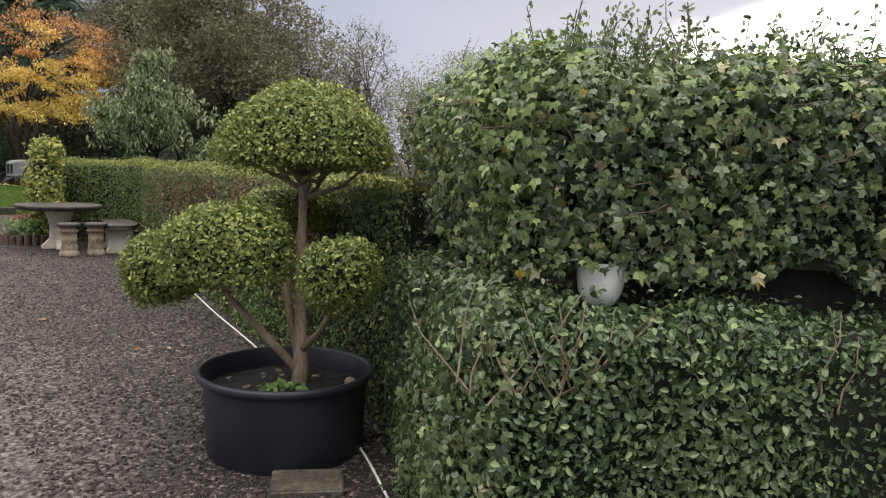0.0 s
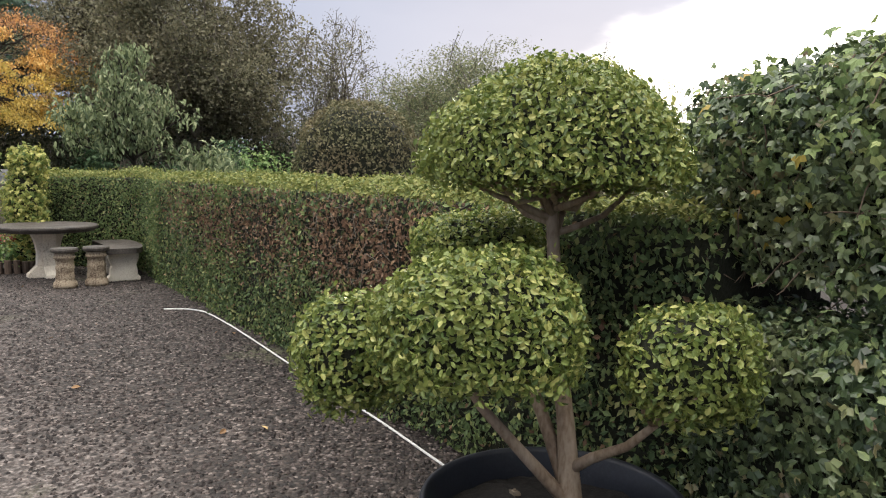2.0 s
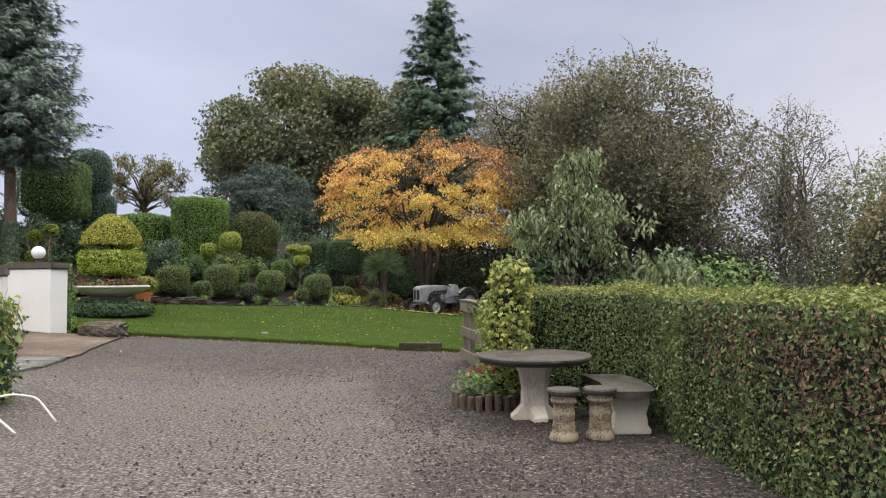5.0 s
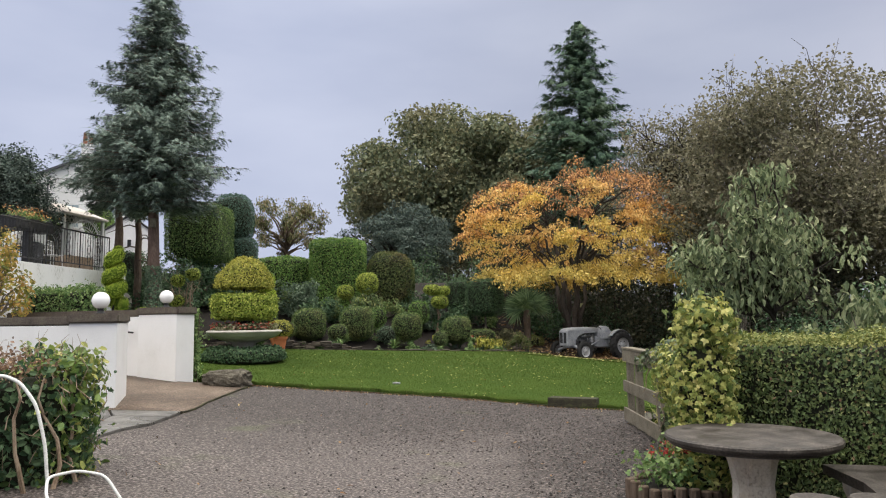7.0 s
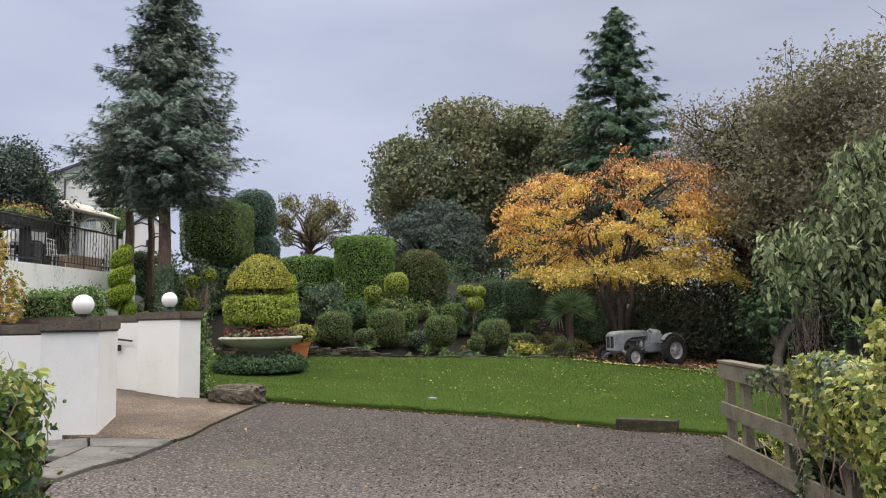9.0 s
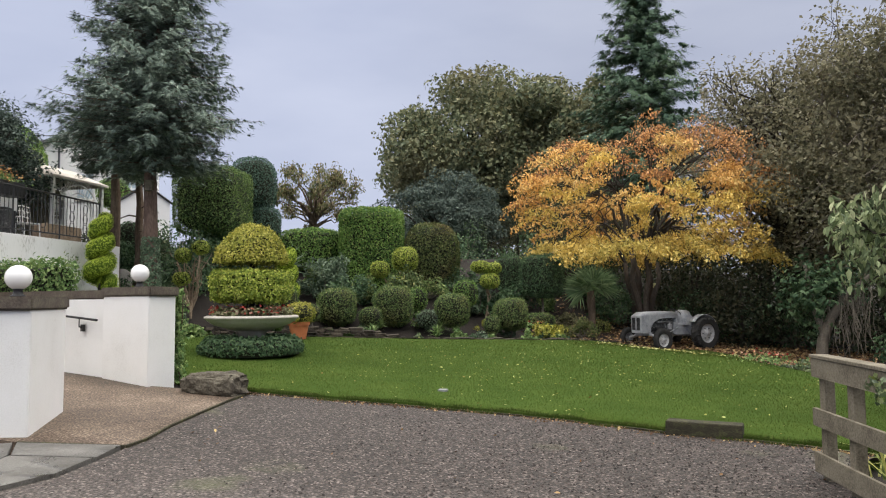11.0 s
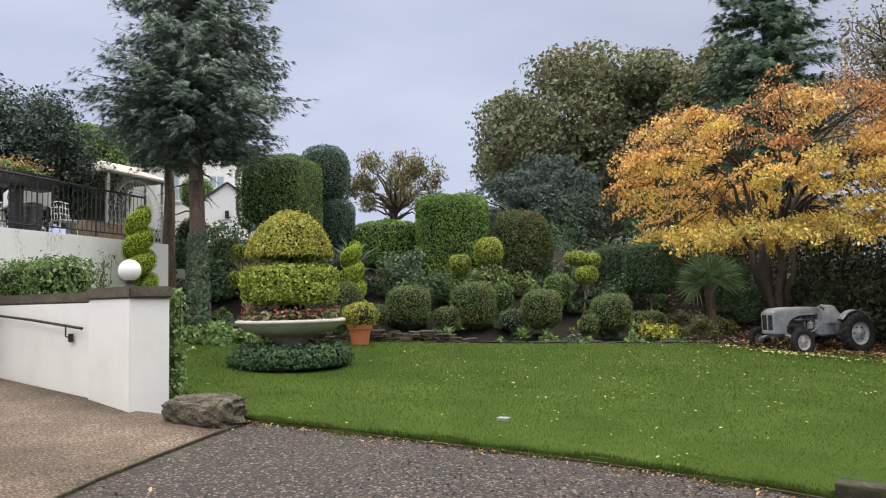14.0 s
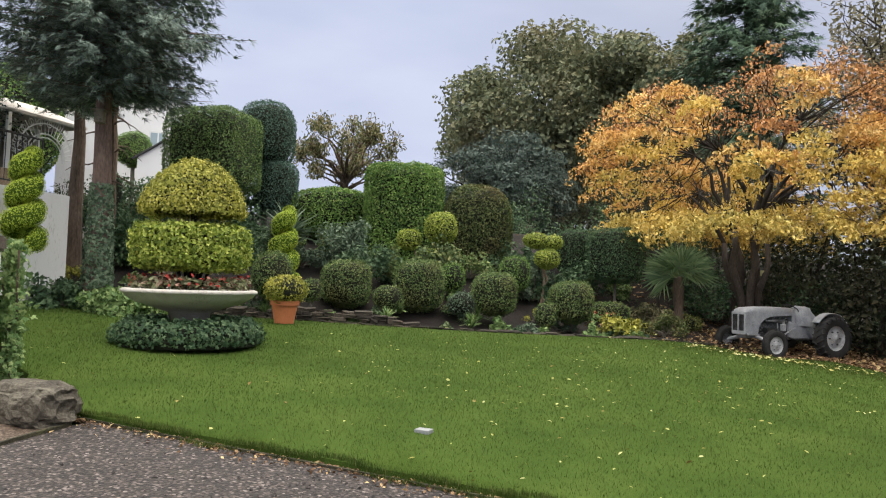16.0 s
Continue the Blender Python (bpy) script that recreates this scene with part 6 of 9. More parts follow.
def house():
    t = thing("house", "white rendered house with a slate gable roof and chimney", "house", (-46.7, 25.75, 2.0), turn=-22)
    bm = bmesh.new()
    w, h, r, dp = 2.9, 7.95, 9.35, 9.0
    pr = [(-w, 0), (w, 0), (w, h), (0, r), (-w, h)]
    f = bm.faces.new([bm.verts.new((0, x, z)) for x, z in pr])
    ex = bmesh.ops.extrude_face_region(bm, geom=[f])
    for v in ex["geom"]:
        if isinstance(v, bmesh.types.BMVert):
            v.co.x -= dp
    bmesh.ops.recalc_face_normals(bm, faces=bm.faces[:])
    part("wall", Geo().bm(bm), M["white"], t)
    for s in (-1, 1):
        g = Geo()
        v = np.array([(0.3, s * (w + 0.35), h - 0.2), (-dp - 0.3, s * (w + 0.35), h - 0.2), (-dp - 0.3, 0, r + 0.03), (0.3, 0, r + 0.03)])
        g.add(np.concatenate([v, v + [0, 0, 0.14]]), [np.array([(0, 1, 2, 3), (7, 6, 5, 4), (0, 4, 5, 1), (1, 5, 6, 2), (2, 6, 7, 3), (3, 7, 4, 0)])])
        part("roof", g, M["roof"], t, "dark slate roof slope")
    ch = part("chimney", Geo().box((-0.85, -0.32, 8.6), (-0.1, 0.32, 10.1), 0.03).box((-0.9, -0.36, 10.1), (-0.05, 0.36, 10.22), 0.02), M["white"], t)
    for y in (-0.14, 0.14):
        part("chimney_pot", Geo().tube([(-0.48, y, 10.2), (-0.48, y, 10.95)], [0.13, 0.11], 12), M["brick"], ch, "red clay chimney pot")
    for y, z in ((-0.75, 5.2), (1.5, 5.2), (-0.75, 1.6), (1.5, 1.6)):
        wi = part("window", Geo().box((0.0, y - 0.42, z), (0.05, y + 0.42, z + 1.45), 0.01), M["whiteiron"], t)
        part("sill", Geo().box((0.0, y - 0.48, z - 0.08), (0.12, y + 0.48, z - 0.002), 0.01), M["urn"], wi)
        for py in (-0.19, 0.19):
            for pz in (0.08, 0.75):
                part("pane", Geo().box((0.052, y + py - 0.16, z + pz), (0.058, y + py + 0.16, z + pz + 0.6), 0.002), M["sky_glass"], wi)
    part("downpipe", Geo().tube([(0.08, -2.0, 0.0), (0.08, -2.0, 7.9)], 0.05, 8), M["roof"], t, "grey downpipe")
    # lower wing
    t = thing("house_wing", "low white wing of the house with a small gable and lantern", "house", (-42.4, 26.1, 2.6), turn=-23)
    bm = bmesh.new()
    pr = [(-1.15, 0), (1.15, 0), (1.15, 4.15), (0, 4.95), (-1.15, 4.15)]
    f = bm.faces.new([bm.verts.new((0, x, z)) for x, z in pr])
    ex = bmesh.ops.extrude_face_region(bm, geom=[f])
    for v in ex["geom"]:
        if isinstance(v, bmesh.types.BMVert):
            v.co.x -= 5
    bmesh.ops.recalc_face_normals(bm, faces=bm.faces[:])
    part("wall", Geo().bm(bm), M["white"], t)
    for s in (-1, 1):
        part("barge_board", Geo().tube([(0.06, s * 1.35, 4.05), (0.06, 0, 5.02)], 0.06, 5), M["iron"], t)
    part("lantern", Geo().box((0.02, -0.09, 3.3), (0.2, 0.09, 3.65), 0.02), M["iron"], t)


house()

# ---- urn and lawn things ----


def urn_topiary():
    z0 = float(lie(-21.8, 18.55)) + 0.05
    x, y = -21.8, 18.55
    u = thing("stone_urn", "wide shallow stone bowl urn on a short foot", "urn", (x, y, z0))
    part("bowl", Geo().lathe([(0, 0.30), (0.28, 0.30), (0.32, 0.50), (0.50, 0.56), (0.82, 0.66), (0.96, 0.75), (1.0, 0.80), (1.03, 0.81), (1.03, 0.85), (0.98, 0.87), (0.93, 0.86), (0.9, 0.80), (0, 0.80)], 56), M["urn"], u, smooth=True)
    part("foot", Geo().lathe([(0, 0), (0.4, 0), (0.4, 0.1), (0.28, 0.16), (0.26, 0.30), (0, 0.30)], 32), M["urn"], u, smooth=True)
    s = Geo().lathe([(0, 0.86), (0.5, 0.86), (0.9, 0.82)], 30)
    part("soil", s, M["soil"], u)
    b = thing("urn_bedding", "red begonias and grey foliage planted round the urn rim", "flowers", (x, y, z0 + 0.84))
    n = 1500
    a, r = RNG.uniform(0, 6.28, n), RNG.uniform(0.45, 0.92, n)
    P = np.stack([r * np.cos(a), r * np.sin(a), RNG.uniform(0.02, 0.2, n)], -1)
    N = unit(P * [0.6, 0.6, 0] + [0, 0, 0.6])
    kind = wob(P * [1, 1, 0], 5.0)
    g = Geo()
    leaves(g, P[kind < 0.55], N[kind < 0.55], 0.085, OVAL, 0.7, 0)
    part("foliage", g, G["bedding"], b, "bronze, grey and green bedding leaves")
    g = Geo()
    sel = (kind >= 0.55)
    leaves(g, P[sel] + [0, 0, 0.05], N[sel], 0.065, OVAL, 0.6, 0)
    part("blossom", g, G["petal"], b, "red and pink flowers", "stuff")
    t = thing("urn_topiary", "clipped golden privet in two tiers, dome over drum", "topiary", (x, y, z0 + 0.85))
    w = Geo()
    for k in range(7):
        aa = k * 0.9
        w.tube(sway((0.12 * math.cos(aa), 0.12 * math.sin(aa), 0), (0.35 * math.cos(aa), 0.35 * math.sin(aa), 0.75), 4, 0, 0.05), [0.035, 0.03, 0.025, 0.02], 6)
    w.tube([(0, 0, 0.2), (0, 0, 1.3)], [0.06, 0.05], 8)
    part("branchwork", w, M["darkbark"], t)
    g, c = Geo(), Geo()
    clipped(g, c, (0, 0, 0.67), 0.87, 0.87, 0.34, 1800, 0.065, 7.0, -0.95, DIAMOND, 0.03, 0.6, 0.2)
    d = part("drum", g, G["lime"], t, "flat-topped lower tier")
    part("core", c, M["core"], d)
    g, c = Geo(), Geo()
    clipped(g, c, (0, 0, 1.22), 0.80, 0.80, 0.85, 2200, 0.055, 1.7, -0.02, DIAMOND, 0.025, 0.6, 0.2)
    d = part("dome", g, G["gold"], t, "golden domed upper tier")
    part("core", c, M["core"], d)
    r = thing("ivy_ring", "low clipped ivy ring round the foot of the urn", "ivy ring", (x, y, z0))
    n = 5200
    a, ph = RNG.uniform(0, 6.28, n), RNG.uniform(-0.4, np.pi, n)
    R0, rx, rz = 0.80, 0.32, 0.25
    P = np.stack([(R0 + rx * np.cos(ph)) * np.cos(a), (R0 + rx * np.cos(ph)) * np.sin(a), 0.14 + rz * np.sin(ph)], -1)
    N = np.stack([np.cos(ph) * np.cos(a), np.cos(ph) * np.sin(a), np.sin(ph)], -1)
    g = Geo()
    leaves(g, P + N * RNG.normal(0, 0.025, (n, 1)), N, 0.06, IVY, 0.6, 0.4)
    part("leaves", g, G["darkgreen"], r)
    part("core", Geo().lathe([(0.5, 0.0), (0.55, 0.27), (0.8, 0.34), (1.0, 0.28), (1.07, 0.1), (1.05, 0.0)], 32), M["core"], r)


urn_topiary()


def terracotta_pot():
    x, y = -24.1, 21.6
    z = float(lie(x, y)) + 0.05
    t = thing("terracotta_pot", "orange terracotta flowerpot on the lawn", "plant pot", (x, y, z))
    part("pot", Geo().lathe([(0, 0), (0.2, 0), (0.27, 0.38), (0.30, 0.38), (0.305, 0.47), (0.28, 0.48), (0.265, 0.42), (0, 0.42)], 32), M["terracotta"], t, smooth=False)
    s = thing("potted_shrub", "rounded golden-green shrub in the terracotta pot", "shrub", (x, y, z + 0.42))
    g, c = Geo(), Geo()
    clipped(g, c, (0, 0, 0.28), 0.42, 0.42, 0.30, 2200, 0.05, 2.2, -0.9, OVAL, 0.03)
    part("foliage", g, G["gold"], s)
    part("core", c, M["core"], s)


terracotta_pot()


def wheel(parent, name, x, y, z, r, w, side, front):
    """A tractor wheel: ribbed tyre, pressed rim and hub; axle along local y."""
    t = new(name)
    t.parent = parent
    t.matrix_basis = pose(x, y, z)
    ty = Geo()
    prof = [(r * 0.58, -w * 0.40), (r * 0.66, -w * 0.5), (r * 0.9, -w * 0.52), (r * 0.975, -w * 0.42), (r * 0.985, 0), (r * 0.975, w * 0.42), (r * 0.9, w * 0.52), (r * 0.66, w * 0.5), (r * 0.58, w * 0.40)]

    def rot(g):
        g.v = [np.stack([v[:, 0], v[:, 2], v[:, 1]], -1) for v in g.v]

    ty.lathe(prof, 40)
    rot(ty)
    lugs = []
    if not front:
        for k in range(20):
            for s in (-1, 1):
                a = k / 20 * 2 * math.pi + (0.08 if s > 0 else 0)
                p = [(r * 0.99 * math.cos(a), 0.0, r * 0.99 * math.sin(a)), (r * 0.97 * math.cos(a + 0.16), s * w * 0.5, r * 0.97 * math.sin(a + 0.16)), (r * 0.86 * math.cos(a + 0.18), s * w * 0.54, r * 0.86 * math.sin(a + 0.18))]
                lugs.append(Geo().tube(p, 0.026, 4))
    else:
        for yy in (-0.3, 0.0, 0.3):
            th = np.linspace(0, 2 * np.pi, 33)
            ty.tube([(r * math.cos(a), yy * w, r * math.sin(a)) for a in th], 0.012, 5, False)
    part("tyre", ty, M["rubber"], t, smooth=True)
    for lug in lugs:
        part("lug", lug, M["rubber"], t)
    rm = Geo()
    d = side
    q = [(r * 0.67, w * 0.45 * d), (r * 0.64, w * 0.47 * d), (r * 0.57, w * 0.30 * d), (r * 0.50, w * 0.12 * d), (r * 0.40, w * 0.18 * d), (r * 0.24, w * 0.26 * d), (r * 0.16, w * 0.42 * d), (0.001, w * 0.46 * d)]
    rm.lathe(q, 36)
    rot(rm)
    rim = part("rim", rm, M["rim"], t, "pale grey pressed steel rim", smooth=True)
    for k in range(6):
        a = k / 6 * 2 * math.pi
        part("bolt", Geo().tube([(r * 0.33 * math.cos(a), w * 0.15 * d, r * 0.33 * math.sin(a)), (r * 0.33 * math.cos(a), w * 0.33 * d, r * 0.33 * math.sin(a))], 0.02 if not front else 0.014, 6), M["engine"], rim)
    return t


def tractor():
    z = float(lie(-18.4, 33.6)) - 0.07
    # x points forward; rear axle at the origin
    head = -111.0
    rx, ry = -18.56, 34.61
    t = thing("tractor", "vintage grey farm tractor parked at the lawn edge", "tractor", (rx, ry, z), turn=head)
    for s in (1, -1):
        wheel(t, "rear_wheel", 0, 0.80 * s, 0.53, 0.53, 0.27, s, False)
        wheel(t, "front_wheel", 1.86, 0.78 * s, 0.36, 0.36, 0.14, s, True)

    def plate(prof, y0, y1):
        """A flat panel cut to an outline in x and z."""
        bm = bmesh.new()
        f = bm.faces.new([bm.verts.new((x, y0, zz)) for x, zz in prof])
        ex = bmesh.ops.extrude_face_region(bm, geom=[f])
        for v in ex["geom"]:
            if isinstance(v, bmesh.types.BMVert):
                v.co.y = y1
        bmesh.ops.recalc_face_normals(bm, faces=bm.faces[:])
        return bm

    # bonnet: curved top sheet, side panels with an arch over the engine, upright nose
    bn = Geo()
    bm = bmesh.new()
    secs = []
    for x, hw, zt in ((0.70, 0.24, 1.19), (1.2, 0.24, 1.205), (1.8, 0.24, 1.20), (2.08, 0.238, 1.18), (2.20, 0.225, 1.14), (2.245, 0.20, 1.08)):
        ring = [(-hw, 1.02), (-hw, zt - 0.10), (-hw * 0.92, zt - 0.045), (-hw * 0.7, zt - 0.012), (0, zt), (hw * 0.7, zt - 0.012), (hw * 0.92, zt - 0.045), (hw, zt - 0.10), (hw, 1.02)]
        secs.append([bm.verts.new((x, yy, min(zz, zt))) for yy, zz in ring])
    for a, b in zip(secs[:-1], secs[1:]):
        for k in range(8):
            bm.faces.new((a[k], a[k + 1], b[k + 1], b[k]))
    bm.faces.new(secs[0])
    bm.faces.new(secs[-1][::-1])
    bmesh.ops.recalc_face_normals(bm, faces=bm.faces[:])
    part("bonnet", bn.bm(bm), M["grey_paint"], t, smooth=True)
    arch = [(0.70, 1.06), (0.70, 0.985), (1.2, 0.975), (1.45, 0.955), (1.62, 0.90), (1.74, 0.81), (1.82, 0.69), (1.85, 0.50), (2.19, 0.50), (2.225, 0.56), (2.235, 1.06)]
    for s in (-1, 1):
        part("side_panel", Geo().bm(plate(arch, 0.222 * s, 0.242 * s)), M["grey_paint"], t)
    nose = part("nose", Geo().box((2.19, -0.225, 0.50), (2.25, 0.225, 1.07), 0.02), M["grey_paint"], t)
    for s in (-1, 1):
        gr = part("grille", Geo().box((2.246, 0.105 * s - 0.075, 0.60), (2.256, 0.105 * s + 0.075, 1.0), 0.004), M["iron"], nose, "dark upright grille panel")
    for s in (-1, 1):
        for k in range(8):
            y = 0.105 * s - 0.064 + k * 0.018
            part("grille_bar", Geo().box((2.257, y, 0.61), (2.262, y + 0.003, 0.99), 0.001), M["engine"], nose)
    part("badge", Geo().box((2.25, -0.03, 1.02), (2.262, 0.03, 1.06), 0.004), M["rim"], nose)
    # engine with its pipes and fittings
    en = part("engine", Geo().box((0.72, -0.15, 0.46), (1.72, 0.15, 0.80), 0.02).box((0.76, -0.12, 0.80), (1.66, 0.12, 0.96), 0.02), M["engine"], t, "oily engine block")
    for k in range(4):
        part("spark_plug", Geo().tube([(0.88 + k * 0.2, 0.12, 0.88), (0.88 + k * 0.2, 0.2, 0.93)], 0.014, 6), M["rim"], en)
    part("manifold", Geo().tube([(0.85, 0.19, 0.84), (1.2, 0.21, 0.85), (1.58, 0.19, 0.84)], 0.04, 9).tube([(1.2, 0.2, 0.85), (1.2, 0.23, 0.6), (0.8, 0.26, 0.42), (0.2, 0.27, 0.38)], 0.026, 8), M["engine"], en, smooth=True)
    part("dynamo", Geo().tube([(1.35, 0.22, 0.62), (1.62, 0.22, 0.62)], 0.07, 14), M["iron"], en)
    part("carburettor", Geo().box((0.95, 0.17, 0.6), (1.08, 0.27, 0.78), 0.02).tube([(1.0, 0.22, 0.78), (1.0, 0.22, 0.84)], 0.03, 8), M["rim"], en)
    part("oil_filter", Geo().tube([(1.25, -0.22, 0.45), (1.25, -0.22, 0.68)], 0.05, 12), M["engine"], en)
    part("fan_belt", Geo().tube([(1.70, 0.22, 0.62), (1.70, 0, 0.85), (1.70, -0.05, 0.55), (1.70, 0.22, 0.6)], 0.012, 5), M["rubber"], en)
    part("radiator", Geo().box((1.86, -0.2, 0.52), (1.96, 0.2, 1.04), 0.01), M["iron"], t)
    part("gearbox", Geo().box((-0.25, -0.2, 0.38), (0.8, 0.2, 0.84), 0.06).tube([(0, -0.70, 0.50), (0, 0.70, 0.50)], 0.12, 14).tube([(0, 0.2, 0.61), (0, 0.3, 0.61)], 0.2, 16).tube([(0, -0.2, 0.61), (0, -0.3, 0.61)], 0.2, 16), M["grey_paint"], t)
    part("front_axle", Geo().tube([(1.86, -0.74, 0.32), (1.85, -0.2, 0.46), (1.85, 0.2, 0.46), (1.86, 0.74, 0.32)], 0.045, 8).box((1.7, -0.16, 0.42), (2.16, 0.16, 0.52), 0.02), M["grey_paint"], t)
    for s in (-1, 1):
        part("kingpin", Geo().tube([(1.86, 0.69 * s, 0.24), (1.86, 0.69 * s, 0.40)], 0.026, 8), M["grey_paint"], t)
        part("tie_rod", Geo().tube([(0.62, 0.24 * s, 0.68), (1.84, 0.68 * s, 0.38)], 0.018, 6), M["grey_paint"], t)
        part("footboard", Geo().box((0.2, 0.24 * s - 0.07, 0.40), (0.66, 0.24 * s + 0.10, 0.43), 0.006), M["engine"], t)
        # mudguard: thin curved shell over the inner half of the wheel
        th = np.linspace(math.radians(38), math.radians(172), 18)
        k = len(th)
        rim_i = np.array([(0.62 * math.cos(q), 0.62 * s, 0.48 + 0.62 * math.sin(q)) for q in th])
        rim_o = np.array([(0.61 * math.cos(q), 0.82 * s, 0.48 + 0.61 * math.sin(q)) for q in th])
        skin = np.array([(0.34 * math.cos(q), 0.60 * s, 0.48 + 0.34 * math.sin(q)) for q in th])
        v = np.concatenate([rim_i, rim_o, skin, rim_i * [0.97, 1, 0.985], rim_o * [0.97, 1, 0.985]])
        qd = [(i, i + 1, k + i + 1, k + i) for i in range(k - 1)] + [(i, 2 * k + i, 2 * k + i + 1, i + 1) for i in range(k - 1)] + [(3 * k + i, 4 * k + i, 4 * k + i + 1, 3 * k + i + 1) for i in range(k - 1)] + [(k + i, k + i + 1, 4 * k + i + 1, 4 * k + i) for i in range(k - 1)]
        part("mudguard", Geo().add(v, [np.array(qd)]), M["grey_paint"], t, smooth=True)
    th = np.linspace(0, 2 * np.pi, 25)
    part("steering_wheel", Geo().tube([(0.52 + 0.19 * math.cos(a) * 0.8, 0.19 * math.sin(a), 1.22 + 0.19 * math.cos(a) * 0.55) for a in th], 0.013, 6, False).tube([(0.52, 0, 1.22), (0.74, 0, 1.0)], 0.016, 6).tube([(0.37, 0, 1.14), (0.67, 0, 1.30)], 0.008, 5).tube([(0.52, -0.19, 1.22), (0.52, 0.19, 1.22)], 0.008, 5), M["iron"], t)
    part("dash_panel", Geo().box((0.60, -0.21, 0.80), (0.70, 0.21, 1.16), 0.03), M["grey_paint"], t)
    part("gear_lever", Geo().tube([(0.5, 0.05, 0.82), (0.42, 0.05, 1.05)], 0.01, 5), M["iron"], t)
    # crumpled sheet over the seat
    g = Geo().lathe([(0.34, 0.70), (0.36, 0.80), (0.32, 0.90), (0.31, 1.0), (0.24, 1.10), (0.20, 1.18), (0.10, 1.235), (0.0, 1.24)], 40, (0.2, 0, 0), 0.10)
    v = g.v[0]
    ang = np.arctan2(v[:, 1], v[:, 0] - 0.2)
    fold = 1 + 0.07 * np.sin(ang * 7 + v[:, 2] * 6) + 0.05 * wob(v, 7.0)
    v[:, 0] = 0.2 + (v[:, 0] - 0.2) * fold * 1.12
    v[:, 1] *= fold
    v[:, 2] += 0.03 * wob(v, 6.0) + 0.10 * (v[:, 0] - 0.2)
    part("tarpaulin", g, M["grey_paint"], t, "crumpled grey sheet draped over the seat", smooth=True)
    # the body rides a little high on its wheels
    for ob in t.children:
        if not ob.name.endswith("wheel") and "_wheel." not in ob.name:
            ob.location.z += 0.06
    t.scale = (1.06, 1.06, 1.06)


tractor()

# ---- garden shrubs on the bank ----


for x, y, zb, w, h in ((-25.35, 24.04, 1.05, 1.25, 1.14), (-24.35, 25.54, 1.0, 1.3, 1.25), (-22.95, 26.80, 0.95, 1.15, 1.05), (-21.82, 28.40, 0.82, 1.15, 1.02)):
    ball(x, y, zb, w, h, G["box"], "large clipped dark green box ball on the rockery", p=3.0)
for x, y, zb, w, h in ((-24.47, 24.66, 1.0, 0.76, 0.6), (-22.0, 27.61, 0.7, 0.56, 0.6), (-25.2, 22.91, 1.2, 0.55, 0.5), (-25.43, 22.03, 1.2, 0.95, 1.1)):
    ball(x, y, zb, w, h, G["box"], "small clipped green box ball on the rockery")
for x, y, zb, w, h in ((-24.53, 26.81, 1.45, 0.7, 0.78), (-23.66, 28.31, 1.55, 0.88, 0.92)):
    ball(x, y, zb, w, h, G["green"], "clipped mid-green ball behind the box balls")
ball(-23.40, 26.09, 0.9, 0.7, 0.6, G["olive"], "loose small grey-green shrub on the rockery", "shrub", 0.06, 2.0, 900, "", "shrub")
ball(-27.91, 27.87, 2.0, 2.44, 3.23, G["green"], "tall clipped drum-shaped green topiary with a flat top", "topiary_drum", 0.075, 11.0, 950, "", turn=0.3)
ball(-30.08, 26.74, 3.0, 2.3, 1.55, G["green"], "low clipped block hedge on the bank", "topiary_block", 0.075, 4.0, 700, "", turned=False)
ball(-26.33, 29.52, 1.9, 2.15, 2.8, G["browned"], "broad rounded shrub with brownish lower leaves", "rounded_shrub", 0.07, 3.0, 900, "", "shrub")
ball(-31.05, 23.1, 4.15, 2.3, 2.4, G["yew"], "large clipped square-topped yew on a bare trunk", "yew_block", 0.06, 6.0, 1100, "", turned=False, turn=0.55)
ball(-31.75, 25.2, 5.25, 1.82, 2.1, G["bluegreen"], "tall round-topped blue-green clipped conifer", "clipped_conifer", 0.06, 3.0, 900, "")
ball(-31.4, 25.4, 3.7, 1.42, 1.68, G["bluegreen"], "clipped blue-green conifer block", "clipped_conifer", 0.06, 4.5, 900, "")
ball(-22.82, 31.73, 1.87, 1.38, 1.55, G["darkgreen"], "dark clipped square holly on a short stem", "holly_block", 0.05, 5.0, 1300, "", turned=False)
ball(-24.32, 31.89, 2.1, 1.2, 1.35, G["darkgreen"], "dark clipped block behind the holly", "holly_block", 0.05, 4.0, 1000, "", turned=False)
ball(-2.2, 14.1, 0.0, 2.2, 2.74, G["yew_brown"], "large dome-shaped clipped yew beyond the hedge", "yew_dome", 0.055, 2.5, 1000, "")


def cloud_shrub(stems, pads, mat, label, base):
    z = float(lie(base[0], base[1])) - 0.02
    t = thing("cloud_topiary", label, "topiary", (base[0], base[1], z), "cloud-pruned golden shrubs")
    g = Geo()
    for p in pads:
        q = (p[0] - base[0], p[1] - base[1], p[2] - z)
        g.tube(sway((RNG.normal(0, 0.05), RNG.normal(0, 0.05), 0), q, 6, 0, 0.03), [0.035, 0.03, 0.026, 0.024, 0.02, 0.015], 6)
    part("branchwork", g, M["palebark"], t)
    for p in pads:
        g, c = Geo(), Geo()
        clipped(g, c, (p[0] - base[0], p[1] - base[1], p[2] - z), p[3] / 2, p[3] / 2, p[4] / 2, 2300, 0.05, 2.4, -0.9, DIAMOND, 0.02)
        d = part("pad", g, mat, t)
        part("core", c, M["core"], d)


